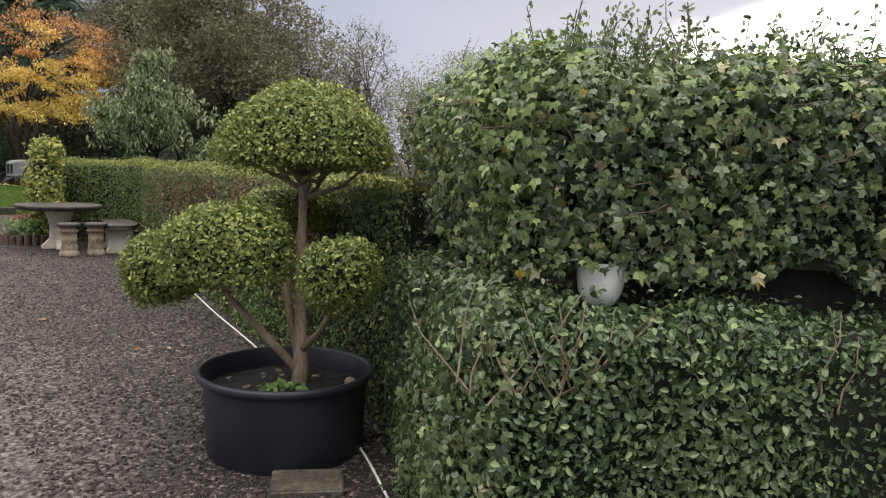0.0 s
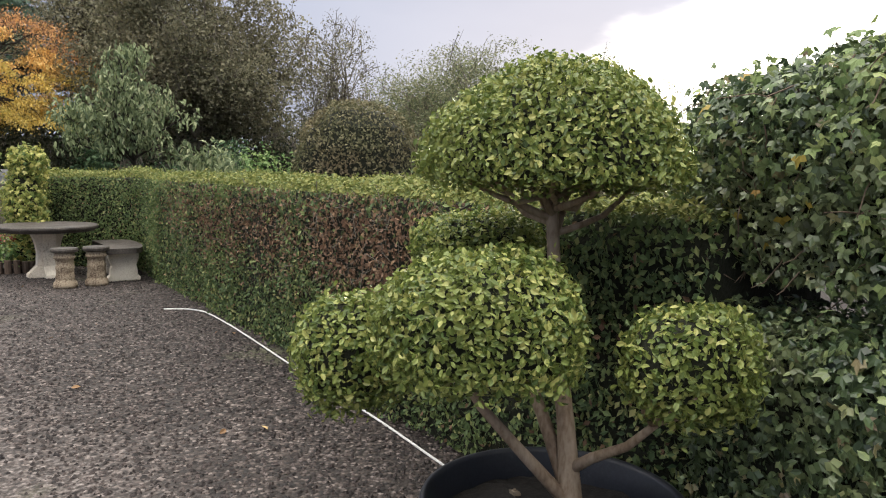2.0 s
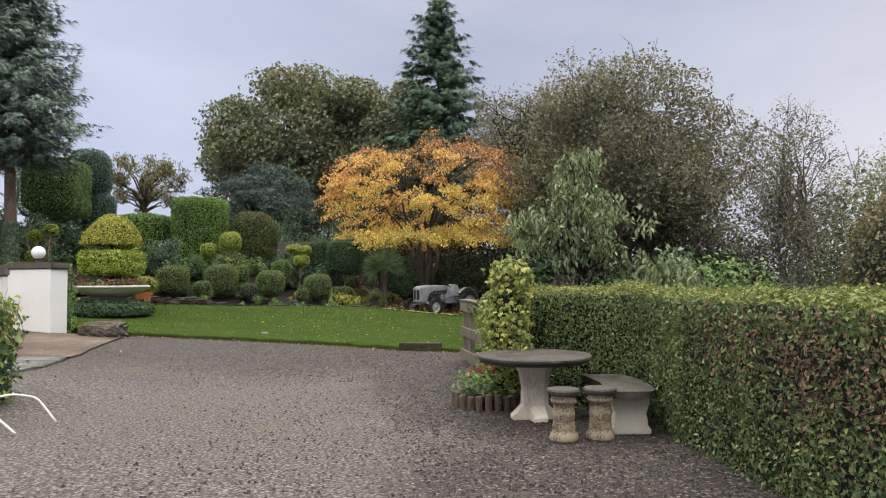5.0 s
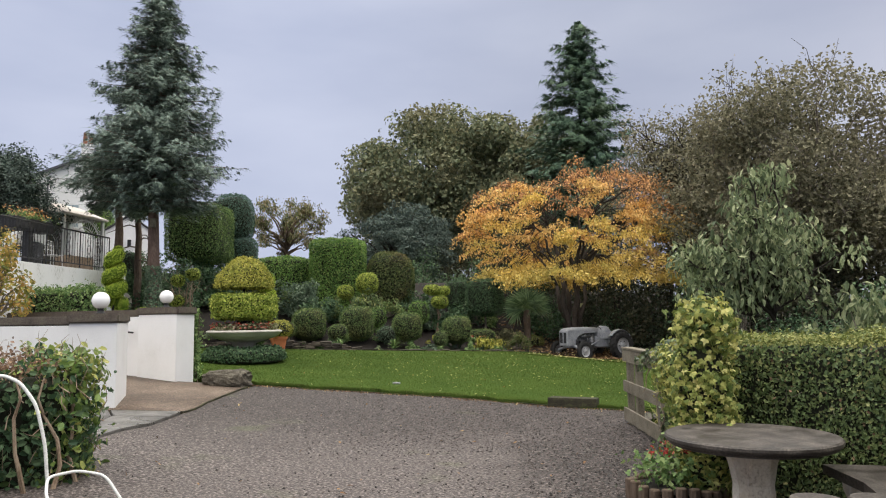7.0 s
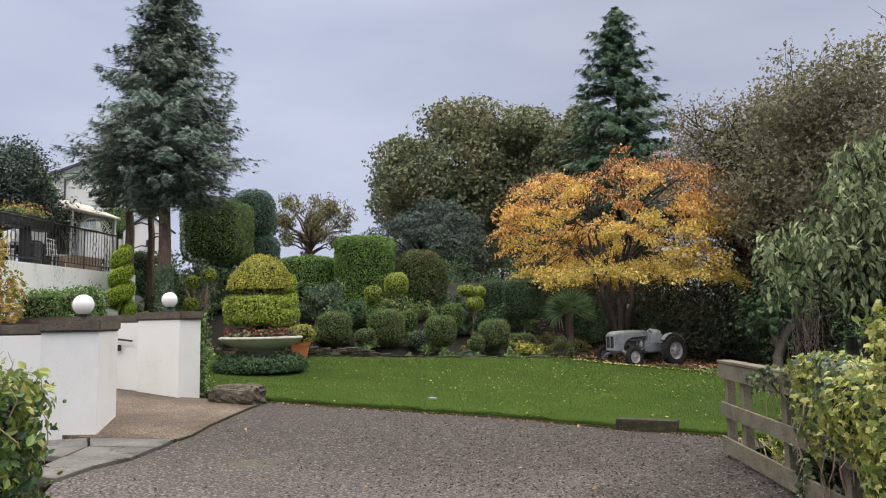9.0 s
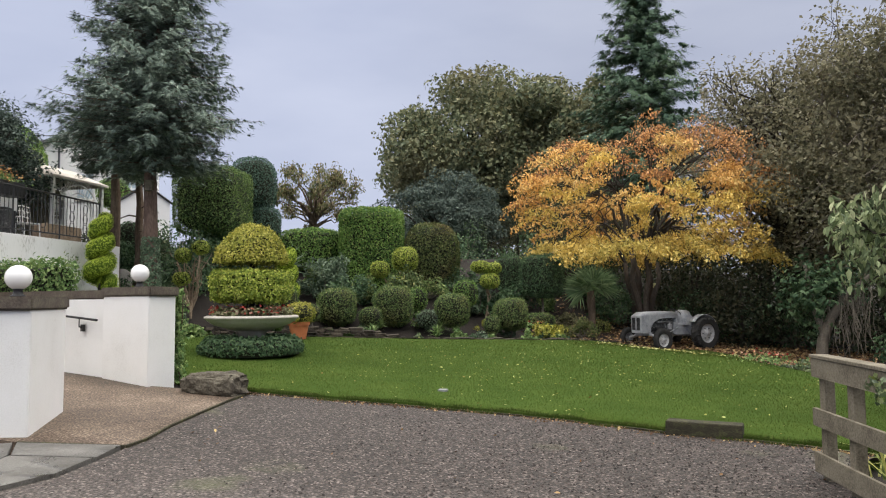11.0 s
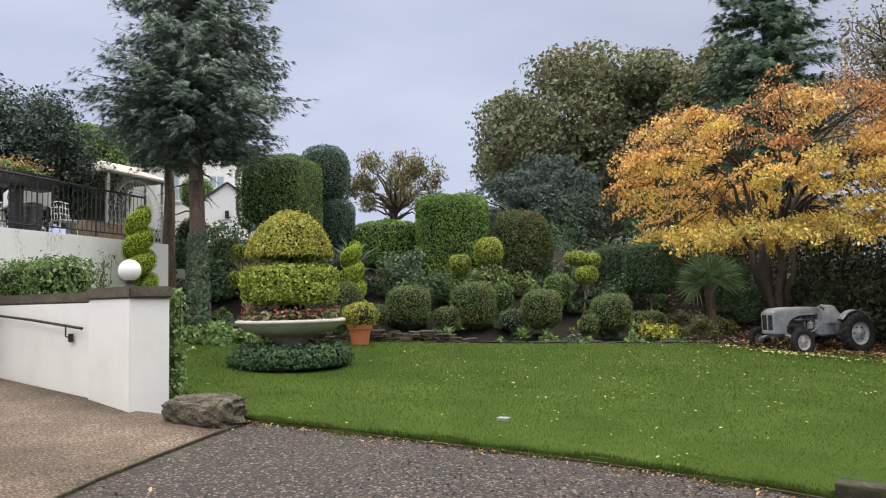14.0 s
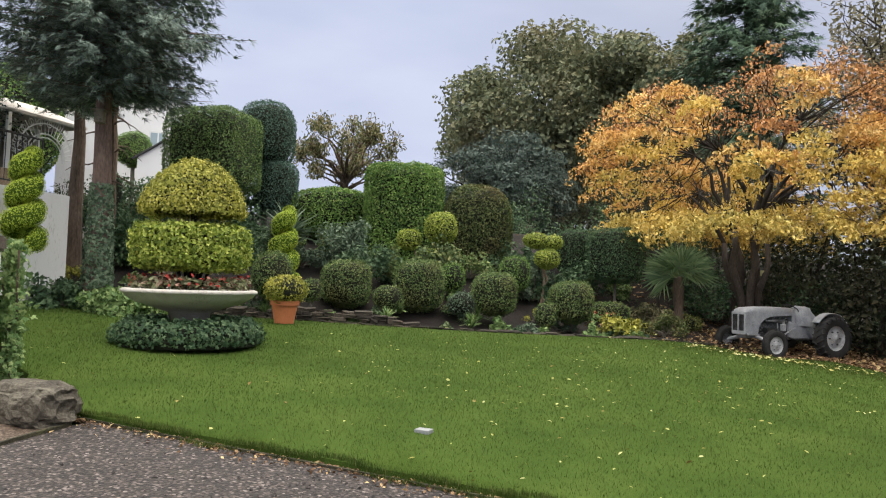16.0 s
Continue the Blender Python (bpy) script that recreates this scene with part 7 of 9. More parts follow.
cloud_shrub(3, [(-26.24, 26.73, 2.89, 0.68, 0.56), (-25.64, 27.38, 3.24, 0.92, 0.86), (-25.68, 27.05, 2.42, 0.6, 0.42)], G["lime"], "lime-green cloud-pruned shrub with three round pads", (-25.85, 27.1))
cloud_shrub(3, [(-23.70, 29.19, 2.95, 0.7, 0.4), (-23.3, 29.4, 2.9, 0.6, 0.36), (-23.3, 29.2, 2.45, 0.7, 0.5)], G["lime"], "lime-green cloud-pruned shrub with flat pads", (-23.5, 29.3))
cloud_shrub(3, [(-28.15, 20.35, 3.22, 0.48, 0.4), (-27.85, 20.75, 3.45, 0.5, 0.4), (-28.15, 20.3, 2.5, 0.5, 0.4)], G["lime"], "slender multi-stemmed shrub with small lime-green pads", (-27.95, 20.5))


def spiral(x, y, zb, h, r0, turns, mat, label):
    t = thing("spiral_topiary", label, "spiral topiary", (x, y, zb), "spiral topiaries")
    part("stem", Geo().tube([(0, 0, 0), (0, 0, h * 0.95)], [0.05, 0.02], 8), M["darkbark"], t)
    g, c = Geo(), Geo()
    n = 19000
    k = RNG.uniform(0, 1, n)
    a = RNG.uniform(0, 6.28, n)
    pitch = (h - 0.3) / turns

    def place(k, a, f=1.0):
        """Points on a thick tapering coil wound close about the stem."""
        th = k * turns * 2 * np.pi
        cap = np.sqrt(np.clip(1 - np.clip((np.abs(k - 0.5) - 0.46) / 0.04, 0, 1) ** 2, 0, 1))
        d = r0 * 0.46 * (1 - 0.5 * k)
        wide = r0 * 0.60 * (1 - 0.3 * k) * f * cap
        tall = pitch * 0.45 * (1 - 0.05 * k) * f * cap
        e1 = np.stack([np.cos(th), np.sin(th), 0 * th], -1)
        ca, sa = np.sign(np.cos(a)) * np.abs(np.cos(a)) ** 0.8, np.sign(np.sin(a)) * np.abs(np.sin(a)) ** 0.8
        c0 = e1 * d[:, None] + np.array([0, 0, 1.0]) * (0.16 + k * (h - 0.38))[:, None]
        return c0 + e1 * (wide * ca)[:, None] + np.array([0, 0, 1.0]) * (tall * sa)[:, None], e1 * ca[:, None] + np.array([0, 0, 1.0]) * sa[:, None]

    P, N = place(k, a)
    leaves(g, P + RNG.normal(0, 0.008, P.shape), N, 0.03, DIAMOND, 0.3, -0.3)
    part("foliage", g, mat, t)
    rows, ring = 90, 12
    kk = np.repeat(np.linspace(0, 1, rows), ring)
    v, _ = place(kk, np.tile(np.linspace(0, 2 * np.pi, ring, endpoint=False), rows), 0.9)
    i, j = np.meshgrid(np.arange(rows - 1), np.arange(ring), indexing="ij")
    q = np.stack([i * ring + j, i * ring + (j + 1) % ring, (i + 1) * ring + (j + 1) % ring, (i + 1) * ring + j], -1).reshape(-1, 4)
    c.add(v, [q])
    part("core", c, M["greencore"], t)


spiral(-26.55, 17.2, 2.05, 2.12, 0.43, 3.3, G["bright"], "bright green clipped conifer spiral by the terrace wall")
spiral(-26.17, 22.72, 1.35, 2.15, 0.43, 3.3, G["bright"], "bright green clipped conifer spiral on the bank")


def tussock(x, y, z, r, h, n, mat, label, form=STRAP, name="yucca", size=None, cat="plant"):
    t = thing(name, label, cat, (x, y, z))
    g = Geo()
    a = RNG.uniform(0, 6.28, n)
    e = RNG.uniform(0.15, 1.4, n)
    D = np.stack([np.cos(a) * np.cos(e), np.sin(a) * np.cos(e), np.sin(e)], -1)
    tv, tf = form
    s = (size or r) * RNG.uniform(0.75, 1.1, n)
    y_ = D
    z_ = unit(np.cross(np.cross(D, [0, 0, 1.0]), D))
    x_ = np.cross(y_, z_)
    v = np.array([0, 0, h]) + s[:, None, None] * (tv[None, :, 0:1] * x_[:, None] + tv[None, :, 1:2] * y_[:, None] + tv[None, :, 2:3] * z_[:, None])
    g.add(v.reshape(-1, 3), [(tf[None] + (np.arange(n) * len(tv))[:, None, None]).reshape(-1, 3)])
    part("leaves", g, mat, t)
    if h > 0.3:
        part("trunk", Geo().tube([(0, 0, -0.1), (0.02, 0, h * 0.5), (0, 0, h)], [0.17, 0.15, 0.16], 10), M["bark"], t)
    return t


tussock(-27.42, 23.55, 2.3, 1.25, 0.2, 110, G["olive"], "spiky grey-green yucca on the bank")


def fan_palm():
    x, y, z = -21.45, 32.9, float(lie(-21.45, 32.9)) - 0.02
    t = thing("fan_palm", "small fan palm with a shaggy trunk under the tree", "palm", (x, y, z))
    h = 1.5
    part("trunk", Geo().tube([(0, 0, -0.1), (0.03, 0, 0.5), (0.0, 0, 1.1), (0, 0, h)], [0.15, 0.13, 0.16, 0.12], 12), M["bark"], t)
    for k in range(22):
        a, e = k * 2.4, RNG.uniform(-0.25, 1.4)
        d = np.array([math.cos(a) * math.cos(e), math.sin(a) * math.cos(e), math.sin(e)])
        b = np.array([0, 0, h]) + d * 0.42
        g = Geo().tube([(0, 0, h - 0.05), tuple(b)], [0.015, 0.01], 4)
        side = unit(np.cross(d, [0, 0, 1.0]))
        up = np.cross(side, d)
        roll = RNG.uniform(-1.0, 1.0)
        side, up = side * math.cos(roll) + up * math.sin(roll), up * math.cos(roll) - side * math.sin(roll)
        for i in range(17):
            f = (i - 8) / 8 * 1.55
            tip = b + (d * math.cos(f) + side * math.sin(f)) * 0.78 + np.array([0, 0, -0.10])
            mid = b + (d * math.cos(f) + side * math.sin(f)) * 0.42
            w = np.cross(mid - b, up)
            w = w / np.linalg.norm(w) * 0.022
            g.add([b, mid + w, tip, mid - w], [np.array([(0, 1, 2), (0, 2, 3)])])
        part("frond", g, G["palm"], t)


fan_palm()


def bush(x, y, z, a, b, h, mat, label, n, size, form=DIAMOND, name="shrub", droop=0.3, clumps=24, cat="shrub", group="", wood="greybark", stuff=False):
    """A loose shrub: stems, and leaves in uneven clumps."""
    t = thing(name, label, cat, (x, y, z), group)
    g, w = Geo(), Geo()
    C = unit(RNG.normal(0, 1, (clumps, 3))) * RNG.uniform(0.45, 0.95, (clumps, 1))
    C[:, 2] = np.abs(C[:, 2]) * 0.9 + 0.05
    C = C * [a, b, h]
    m = n // clumps
    for c in C:
        r = 0.30 * np.array([a, b, h * 0.8]) * RNG.uniform(0.7, 1.3)
        u = unit(RNG.normal(0, 1, (m, 3)))
        P = c + u * r * RNG.uniform(0.55, 1.05, (m, 1))
        P = P[P[:, 2] > 0.02]
        leaves(g, P, unit(unit(P - c) + [0, 0, 0.5]), size, form, 0.55, droop, 0.35)
        w.tube(sway((RNG.normal(0, 0.06 * a), RNG.normal(0, 0.06 * b), 0), c, 5, 0.05, 0.04), np.linspace(0.012 + 0.012 * h, 0.006, 5), 5, False)
    part("foliage", g, mat, t)
    part("branchwork", w, M[wood], t)
    return t


# ---- trees ----


def tree(name, label, x, y, z, trunk_r, fork, clumps, mat, leaf, n, form=OVAL, wood="darkbark", droop=0.3, cat="tree", flat=0.55, twigs=0, lean=(0, 0), stems=1, limb=0.34, spread=1.8, sub=4, jit=0.55, shell=False, twig_leaves=0):
    """A tree: tapered trunk, limbs out to each clump of leaves. clumps: (centre, radius) in local metres."""
    t = thing(name, label, cat, (x, y, z))
    w, g = Geo(), Geo()
    ring = 0.0 if stems == 1 else trunk_r * spread
    roots = [np.array([ring * math.cos(2.4 * k) * RNG.uniform(0.5, 1.1), ring * math.sin(2.4 * k) * RNG.uniform(0.5, 1.1), -0.1]) for k in range(stems)]
    forks = []
    for r in roots:
        f = np.array([r[0] * 2.2 + lean[0], r[1] * 2.2 + lean[1], fork * RNG.uniform(0.9, 1.1)])
        w.tube(sway(r, f, 7, 0, 0.015), np.linspace(trunk_r * 1.25, trunk_r * 0.75, 7), 10)
        forks.append(f)
    per = np.array([c[1] ** 2 for c in clumps])
    per = (n * per / per.sum()).astype(int)
    top = max(c[0][2] for c in clumps)
    for (c, r), m in zip(clumps, per):
        c = np.asarray(c, float)
        f = forks[RNG.integers(len(forks))]
        start = f + (np.array([0, 0, top]) * 0.55 - [0, 0, f[2] * 0.55]) * np.clip((c[2] - f[2]) / (top + 0.01), 0, 0.8) * [0, 0, 1]
        w.tube(sway(start, c, 6, 0.06, 0.035), np.linspace(trunk_r * limb, 0.010 + trunk_r * 0.02, 6), 5, False)
        for _ in range(sub):
            e = c + unit(RNG.normal(0, 1, 3)) * r * 0.85 * [1, 1, flat]
            w.tube(sway(c + (start - c) * 0.15, e, 4, 0.0, 0.05), np.linspace(0.008 + trunk_r * 0.05, 0.006, 4), 3, False)
        u = unit(RNG.normal(0, 1, (m, 3)))
        P = c + u * r * [1, 1, flat] * (RNG.uniform(0.25, 1.0, (m, 1)) ** 0.5) * (1 + 0.25 * wob(u * 2 + c, 1.0))[:, None]
        N = unit(u * 0.6 + [0, 0, 0.7])
        if shell:
            # leaves only on the outside of each rounded bough
            P = c + u * r * [1, 1, flat] * RNG.uniform(0.72, 1.05, (m, 1)) * (1 + 0.22 * wob(u * 2 + c, 1.3))[:, None]
            N = unit(u + [0, 0, 0.25])
        leaves(g, P, N, leaf, form, jit, droop, 0.35)
    if forks and stems == 1:
        w.tube(sway(forks[0], np.array([lean[0] * 1.3, lean[1] * 1.3, fork + (top - fork) * 0.75]), 6, 0, 0.02), np.linspace(trunk_r * 0.75, trunk_r * 0.2, 6), 8)
    if twigs:
        for _ in range(twigs):
            c, r = clumps[RNG.integers(len(clumps))]
            c = np.asarray(c, float)
            e = c + unit(RNG.normal(0, 1, 3) + [0, 0, 1.0]) * r * RNG.uniform(0.9, 1.7)
            tw = sway(c, e, 4, 0.05, 0.05)
            w.tube(tw, np.linspace(0.02, 0.006, 4), 3, False)
            if twig_leaves:
                f = RNG.uniform(0.3, 1.05, (twig_leaves, 1))
                leaves(g, c + (e - c) * f + RNG.normal(0, 0.09, (twig_leaves, 3)), unit(RNG.normal(0, 1, (twig_leaves, 3)) + [0, 0, 0.4]), leaf, form, 0.6, droop, 0.35)
    part("trunk", w, M[wood], t, "trunk and limbs")
    part("crown", g, mat, t)
    return t


def crown_clumps(n, a, b, zlo, zhi, r, seed, shell=0.55, square=1.0):
    """Clump centres through an ellipsoid crown, mostly near its surface."""
    q = np.random.default_rng(seed)
    out = []
    c, h = (zlo + zhi) / 2, (zhi - zlo) / 2
    while len(out) < n:
        u = q.normal(0, 1, 3)
        u /= np.linalg.norm(u)
        s = q.uniform(shell, 1.0)
        p = np.sign(u) * np.abs(u) ** square * s
        out.append(((p[0] * a, p[1] * b, c + p[2] * h), r * q.uniform(0.7, 1.3)))
    return out


def autumn_tree():
    """A many-stemmed spreading tree: leaves in flat drooping sprays, tier over tier, thin and rusty at the top."""
    q = np.random.default_rng(44)
    x, y = -20.66, 35.44
    t = thing("autumn_tree", "broad spreading tree in orange and yellow autumn leaf", "tree", (x, y, float(lie(x, y)) - 0.05))
    forks = []
    for k in range(6):
        a = k * 1.05 + 0.3
        foot = np.array([0.27 * math.cos(a), 0.24 * math.sin(a), -0.1])
        fork = np.array([0.62 * math.cos(a), 0.55 * math.sin(a), q.uniform(2.7, 3.4)])
        r = q.uniform(0.085, 0.14)
        part("stem", Geo().tube(sway(foot, fork, 7, 0, 0.02), np.linspace(r * 1.25, r * 0.75, 7), 10), M["stembark"], t, "grey-brown upright stem", smooth=True)
        forks.append(fork)
    sprays = []
    while len(sprays) < 185:
        u = unit(q.normal(0, 1, 3))
        k = (np.abs(u[0]) ** 3 + np.abs(u[1]) ** 3 + np.abs(u[2]) ** 3) ** (-1 / 3)
        c = u * k * np.array([4.45, 4.2, 2.5]) * q.uniform(0.5, 1.0) ** 0.5 + np.array([0.25, 0, 5.55])
        if c[2] < 3.1 and np.hypot(c[0], c[1]) < 2.2:
            continue
        sprays.append(c)
    for a in np.linspace(0, 6.28, 26):
        sprays.append(np.array([q.uniform(3.7, 4.6) * math.cos(a) + 0.2, q.uniform(3.5, 4.3) * math.sin(a), q.uniform(3.0, 3.8)]))
    crown = {"maple": Geo(), "maple_low": Geo(), "maple_top": Geo()}
    limbs = Geo()
    nodes = []
    for k in range(20):
        a = k * 2.4
        nodes.append(np.array([q.uniform(0.8, 2.6) * math.cos(a), q.uniform(0.8, 2.4) * math.sin(a), q.uniform(4.2, 6.6)]))
        f = min(forks, key=lambda g: np.linalg.norm(g - nodes[-1]))
        limbs.tube(sway(f, nodes[-1], 6, 0.08, 0.03), np.linspace(0.075, 0.032, 6), 6, False)
    for c in sprays:
        out = unit(np.array([c[0], c[1], 0.0]) + np.array([*q.normal(0, 1.2, 2), 0.0]))
        side = np.array([-out[1], out[0], 0.0])
        f = min(nodes, key=lambda g: np.linalg.norm(g - c))
        limbs.tube(sway(f, c, 5, 0.05, 0.05), [0.024, 0.02, 0.016, 0.011, 0.006], 4, False)
        high = (c[2] - 3.0) / 5.1
        thin = high > 0.72 and q.uniform() < 0.85
        m = int(q.uniform(70, 130) if thin else q.uniform(170, 320))
        rl, rw = q.uniform(0.5, 1.0), q.uniform(0.4, 0.75)
        tilt = q.normal(0, 0.35)
        a, r = q.uniform(0, 6.28, m), np.sqrt(q.uniform(0, 1, m))
        along_out, across = r * np.cos(a) * rl, r * np.sin(a) * rw
        # the spray arches over and its tip hangs
        drop = -0.16 * r - 0.5 * np.clip(along_out / rl, 0, 1) ** 2 * rl + tilt * across + q.normal(0, 0.085, m) + (0.3 * q.uniform(0, 1, m) if thin else 0)
        P = c + along_out[:, None] * out + across[:, None] * side + drop[:, None] * np.array([0, 0, 1.0])
        N = unit(out * 0.45 + np.array([0, 0, 0.7]) + q.normal(0, 0.35, (m, 3)))
        pick = high + q.normal(0, 0.16)
        key = "maple_top" if (thin or pick > 0.74) else "maple_low" if pick < 0.40 else "maple"
        leaves(crown[key], P, N, 0.11 if not thin else 0.085, OVAL, 0.85, 0.5, 0.4)
        for _ in range(5 if thin else 2):
            e = c + out * q.uniform(-0.4, 0.8) * rl + side * q.uniform(-1, 1) * rw + np.array([0, 0, q.uniform(-0.2, 0.55 if thin else 0.1)])
            limbs.tube(sway(c, e, 3, 0, 0.05), [0.009, 0.007, 0.004], 3, False)
    part("branchwork", limbs, M["darkbark"], t, "thin dark limbs and twigs")
    part("crown", crown["maple"], G["maple"], t)
    part("crown", crown["maple_low"], G["maple_low"], t, "yellow hanging lower leaves")
    part("top_leaves", crown["maple_top"], G["maple_top"], t, "rust-orange thinning upper leaves")


autumn_tree()


def spruce(x, y, z, h, r, bare, label, seed, mat=None, name="spruce", wood="redbark", trunk_r=0.24, whorls=44, per=8, droop=0.25, size=0.42, taper=1.0, cat="conifer", trunk_ivy=False, lump=1.0, hang=0.10):
    q = np.random.default_rng(seed)
    t = thing(name, label, cat, (x, y, z))
    w, g = Geo(), Geo()
    w.tube(sway((0, 0, -0.2), (0, 0, h), 12, 0, 0.002), np.linspace(trunk_r * 1.15, 0.02, 12), 12)
    P, N, A = [], [], []
    for i in range(whorls):
        u = i / (whorls - 1)
        zz = bare + (h - bare) * u ** 0.95
        L = r * (1 - u) ** taper * (0.82 + 0.18 * math.sin(i * 1.7)) + 0.15
        if u < 0.2:
            L *= 0.55 + 2.25 * u
        for k in range(max(4, int(per * (1 - 0.4 * u)))):
            a = q.uniform(0, 6.28)
            ll = L * q.uniform(0.6, 1.12)
            s = np.linspace(0, 1, 7)
            d = np.array([math.cos(a), math.sin(a)])
            curve = zz + ll * (0.12 * s - droop * 1.6 * s ** 1.5 + droop * 0.9 * s ** 3)
            pts = np.stack([d[0] * ll * s, d[1] * ll * s, curve], -1)
            w.tube(pts, np.linspace(0.012 + 0.018 * ll / r, 0.004, 7), 3, False)
            m = int(8 + 26 * ll / r * lump)
            f = q.uniform(0.08, 1.0, m) ** 0.8
            c = np.stack([np.interp(f, s, pts[:, j]) for j in range(3)], -1)
            side = np.array([-d[1], d[0], 0])
            off = q.normal(0, 0.16, m) * ll * 0.55 * (1.1 - 0.5 * f)
            c = c + off[:, None] * side - np.array([0, 0, 1.0]) * (np.abs(q.normal(0, hang, m)))[:, None]
            P.append(c)
            N.append(np.stack([d[0] * np.ones(m) * 0.35, d[1] * np.ones(m) * 0.35, q.uniform(0.3, 0.9, m)], -1))
            A.append(np.stack([d[0] * np.ones(m) + side[0] * np.sign(off) * 0.6, d[1] * np.ones(m) + side[1] * np.sign(off) * 0.6, q.uniform(-0.35, 0.25, m)], -1))
    P, N = np.concatenate(P), unit(np.concatenate(N))
    leaves(g, P, N, size, SPRAY, 0.35, 0.35, 0.35, axis=np.concatenate(A))
    part("trunk", w, M[wood], t, "reddish-brown trunk" if wood == "redbark" else "")
    part("crown", g, mat or G["spruce"], t)
    if trunk_ivy:
        gi = Geo()
        n = 2600
        a, zz = q.uniform(0, 6.28, n), q.uniform(0, 1, n) ** 1.3 * 2.7
        rr = trunk_r * 1.05 + 0.12 * (1 - zz / 2.8)
        Q = np.stack([rr * np.cos(a), rr * np.sin(a), zz], -1)
        leaves(gi, Q, unit(Q * [1, 1, 0]), 0.08, IVY, 0.4, 0.6)
        part("ivy", gi, G["olive"], t, "ivy climbing the lower trunk")
    return t


spruce(-27.0, 18.75, float(lie(-27.0, 18.75)), 12.5, 3.4, 4.75, "tall dark blue-green spruce with a bare reddish trunk", 5, trunk_ivy=True, whorls=62, per=12, taper=0.80, lump=4.6, size=0.27, droop=0.24, trunk_r=0.21, hang=0.16)
spruce(-29.95, 19.05, float(lie(-29.95, 19.05)), 7.6, 2.5, 4.5, "smaller dark spruce crowding against the tall one", 8, wood="bark", whorls=19, per=12, taper=0.6, lump=3.6, size=0.26, droop=0.30, trunk_r=0.2, hang=0.15)
spruce(-27.9, 51.0, 0.9, 21.6, 6.8, 4.0, "tall narrow dark green cypress behind the garden", 6, G["cypress"], "cypress", "darkbark", 0.35, 60, 14, 0.05, 0.66, 0.6, lump=1.5)


tree("oak", "large round-headed oak turning bronze, behind the bank", -42.9, 54.2, 1.8, 0.6, 5.0, crown_clumps(120, 7.6, 7.2, 4.4, 16.9, 1.9, 12, 0.72), G["oak"], 0.36, 62000, DIAMOND, "darkbark", 0.2, flat=0.85, twigs=40, jit=0.75, shell=True, twig_leaves=8)
tree("oak", "second oak crown with yellower leaves beside the cypress", -35.5, 54.5, 1.4, 0.5, 5.0, crown_clumps(55, 4.3, 4.3, 5.0, 17.0, 1.8, 13, 0.6), G["oak"], 0.36, 25000, DIAMOND, "darkbark", 0.2, flat=0.85, jit=0.75, shell=True, twigs=30, twig_leaves=8)
tree("pine", "spreading dark blue-green pine with layered boughs", -33.0, 37.5, 2.6, 0.25, 1.2, crown_clumps(64, 3.5, 3.1, 0.4, 5.6, 1.05, 14, 0.6), G["pine"], 0.26, 19000, SPRAY, "darkbark", -0.3, flat=0.34, shell=True)
tree("crab_apple", "gnarled crab apple with thinning autumn leaves", -33.1, 29.3, 3.4, 0.14, 1.3, crown_clumps(34, 2.1, 2.0, 1.6, 4.3, 0.42, 15, 0.5), G["crab"], 0.13, 3600, DROOP, "bark", 0.6, twigs=150, sub=7, limb=0.42, jit=0.7, twig_leaves=16)
tree("holly_tree", "dense dark holly tree above the terrace", -32.0, 15.75, 3.38, 0.2, 0.7, crown_clumps(90, 1.65, 1.75, 0.7, 4.5, 0.62, 16, 0.6), G["pine"], 0.10, 38000, DIAMOND, "darkbark", 0.1, flat=0.9)
ball(-46.5, 20.8, 5.5, 4.2, 5.0, G["green"], "tall clipped green hedge dome by the house", "clipped_hedge", 0.14, 2.6, 160, "", "hedge")
# thin autumn trees behind the long hedge
tree("willow", "tall thin-leaved willow with bare upper twigs", -11.0, 37.0, 0.0, 0.22, 2.0, crown_clumps(150, 5.5, 4.4, 1.0, 12.0, 1.15, 17, 0.35), G["willow"], 0.165, 62000, DIAMOND, "greybark", 0.3, flat=0.95, twigs=420, stems=4, jit=1.1, twig_leaves=7)
tree("willow", "slender half-bare tree beside the willow", -4.4, 36.0, 0.0, 0.14, 2.0, crown_clumps(60, 2.6, 2.6, 1.0, 8.6, 0.8, 18, 0.3), G["willow"], 0.10, 12000, DIAMOND, "greybark", 0.3, flat=1.0, twigs=220, stems=4)
tree("birch", "airy tree with thinning leaves against the light", 0.8, 33.0, 0.0, 0.18, 2.0, crown_clumps(90, 3.8, 3.4, 0.8, 7.2, 1.0, 19, 0.35), G["birch"], 0.10, 42000, DIAMOND, "greybark", 0.3, flat=0.95, twigs=160, stems=3, twig_leaves=6)
tree("birch", "low spreading tree against the evening light", 6.5, 31.0, 0.0, 0.16, 1.6, crown_clumps(60, 3.2, 3.2, 0.5, 5.6, 1.0, 20, 0.35), G["birch"], 0.11, 26000, DIAMOND, "greybark", 0.3, flat=0.9, twigs=80, stems=3, twig_leaves=6)
tree("pale_tree", "small tree with large pale drooping leaves", -9.0, 22.0, 0.0, 0.12, 1.3, crown_clumps(44, 1.9, 1.7, 1.9, 3.9, 0.45, 21, 0.45) + crown_clumps(12, 0.8, 0.8, 3.6, 5.0, 0.32, 22, 0.3), G["pale"], 0.155, 4600, DROOP, "darkbark", 0.75, flat=0.9, stems=3, jit=0.7)
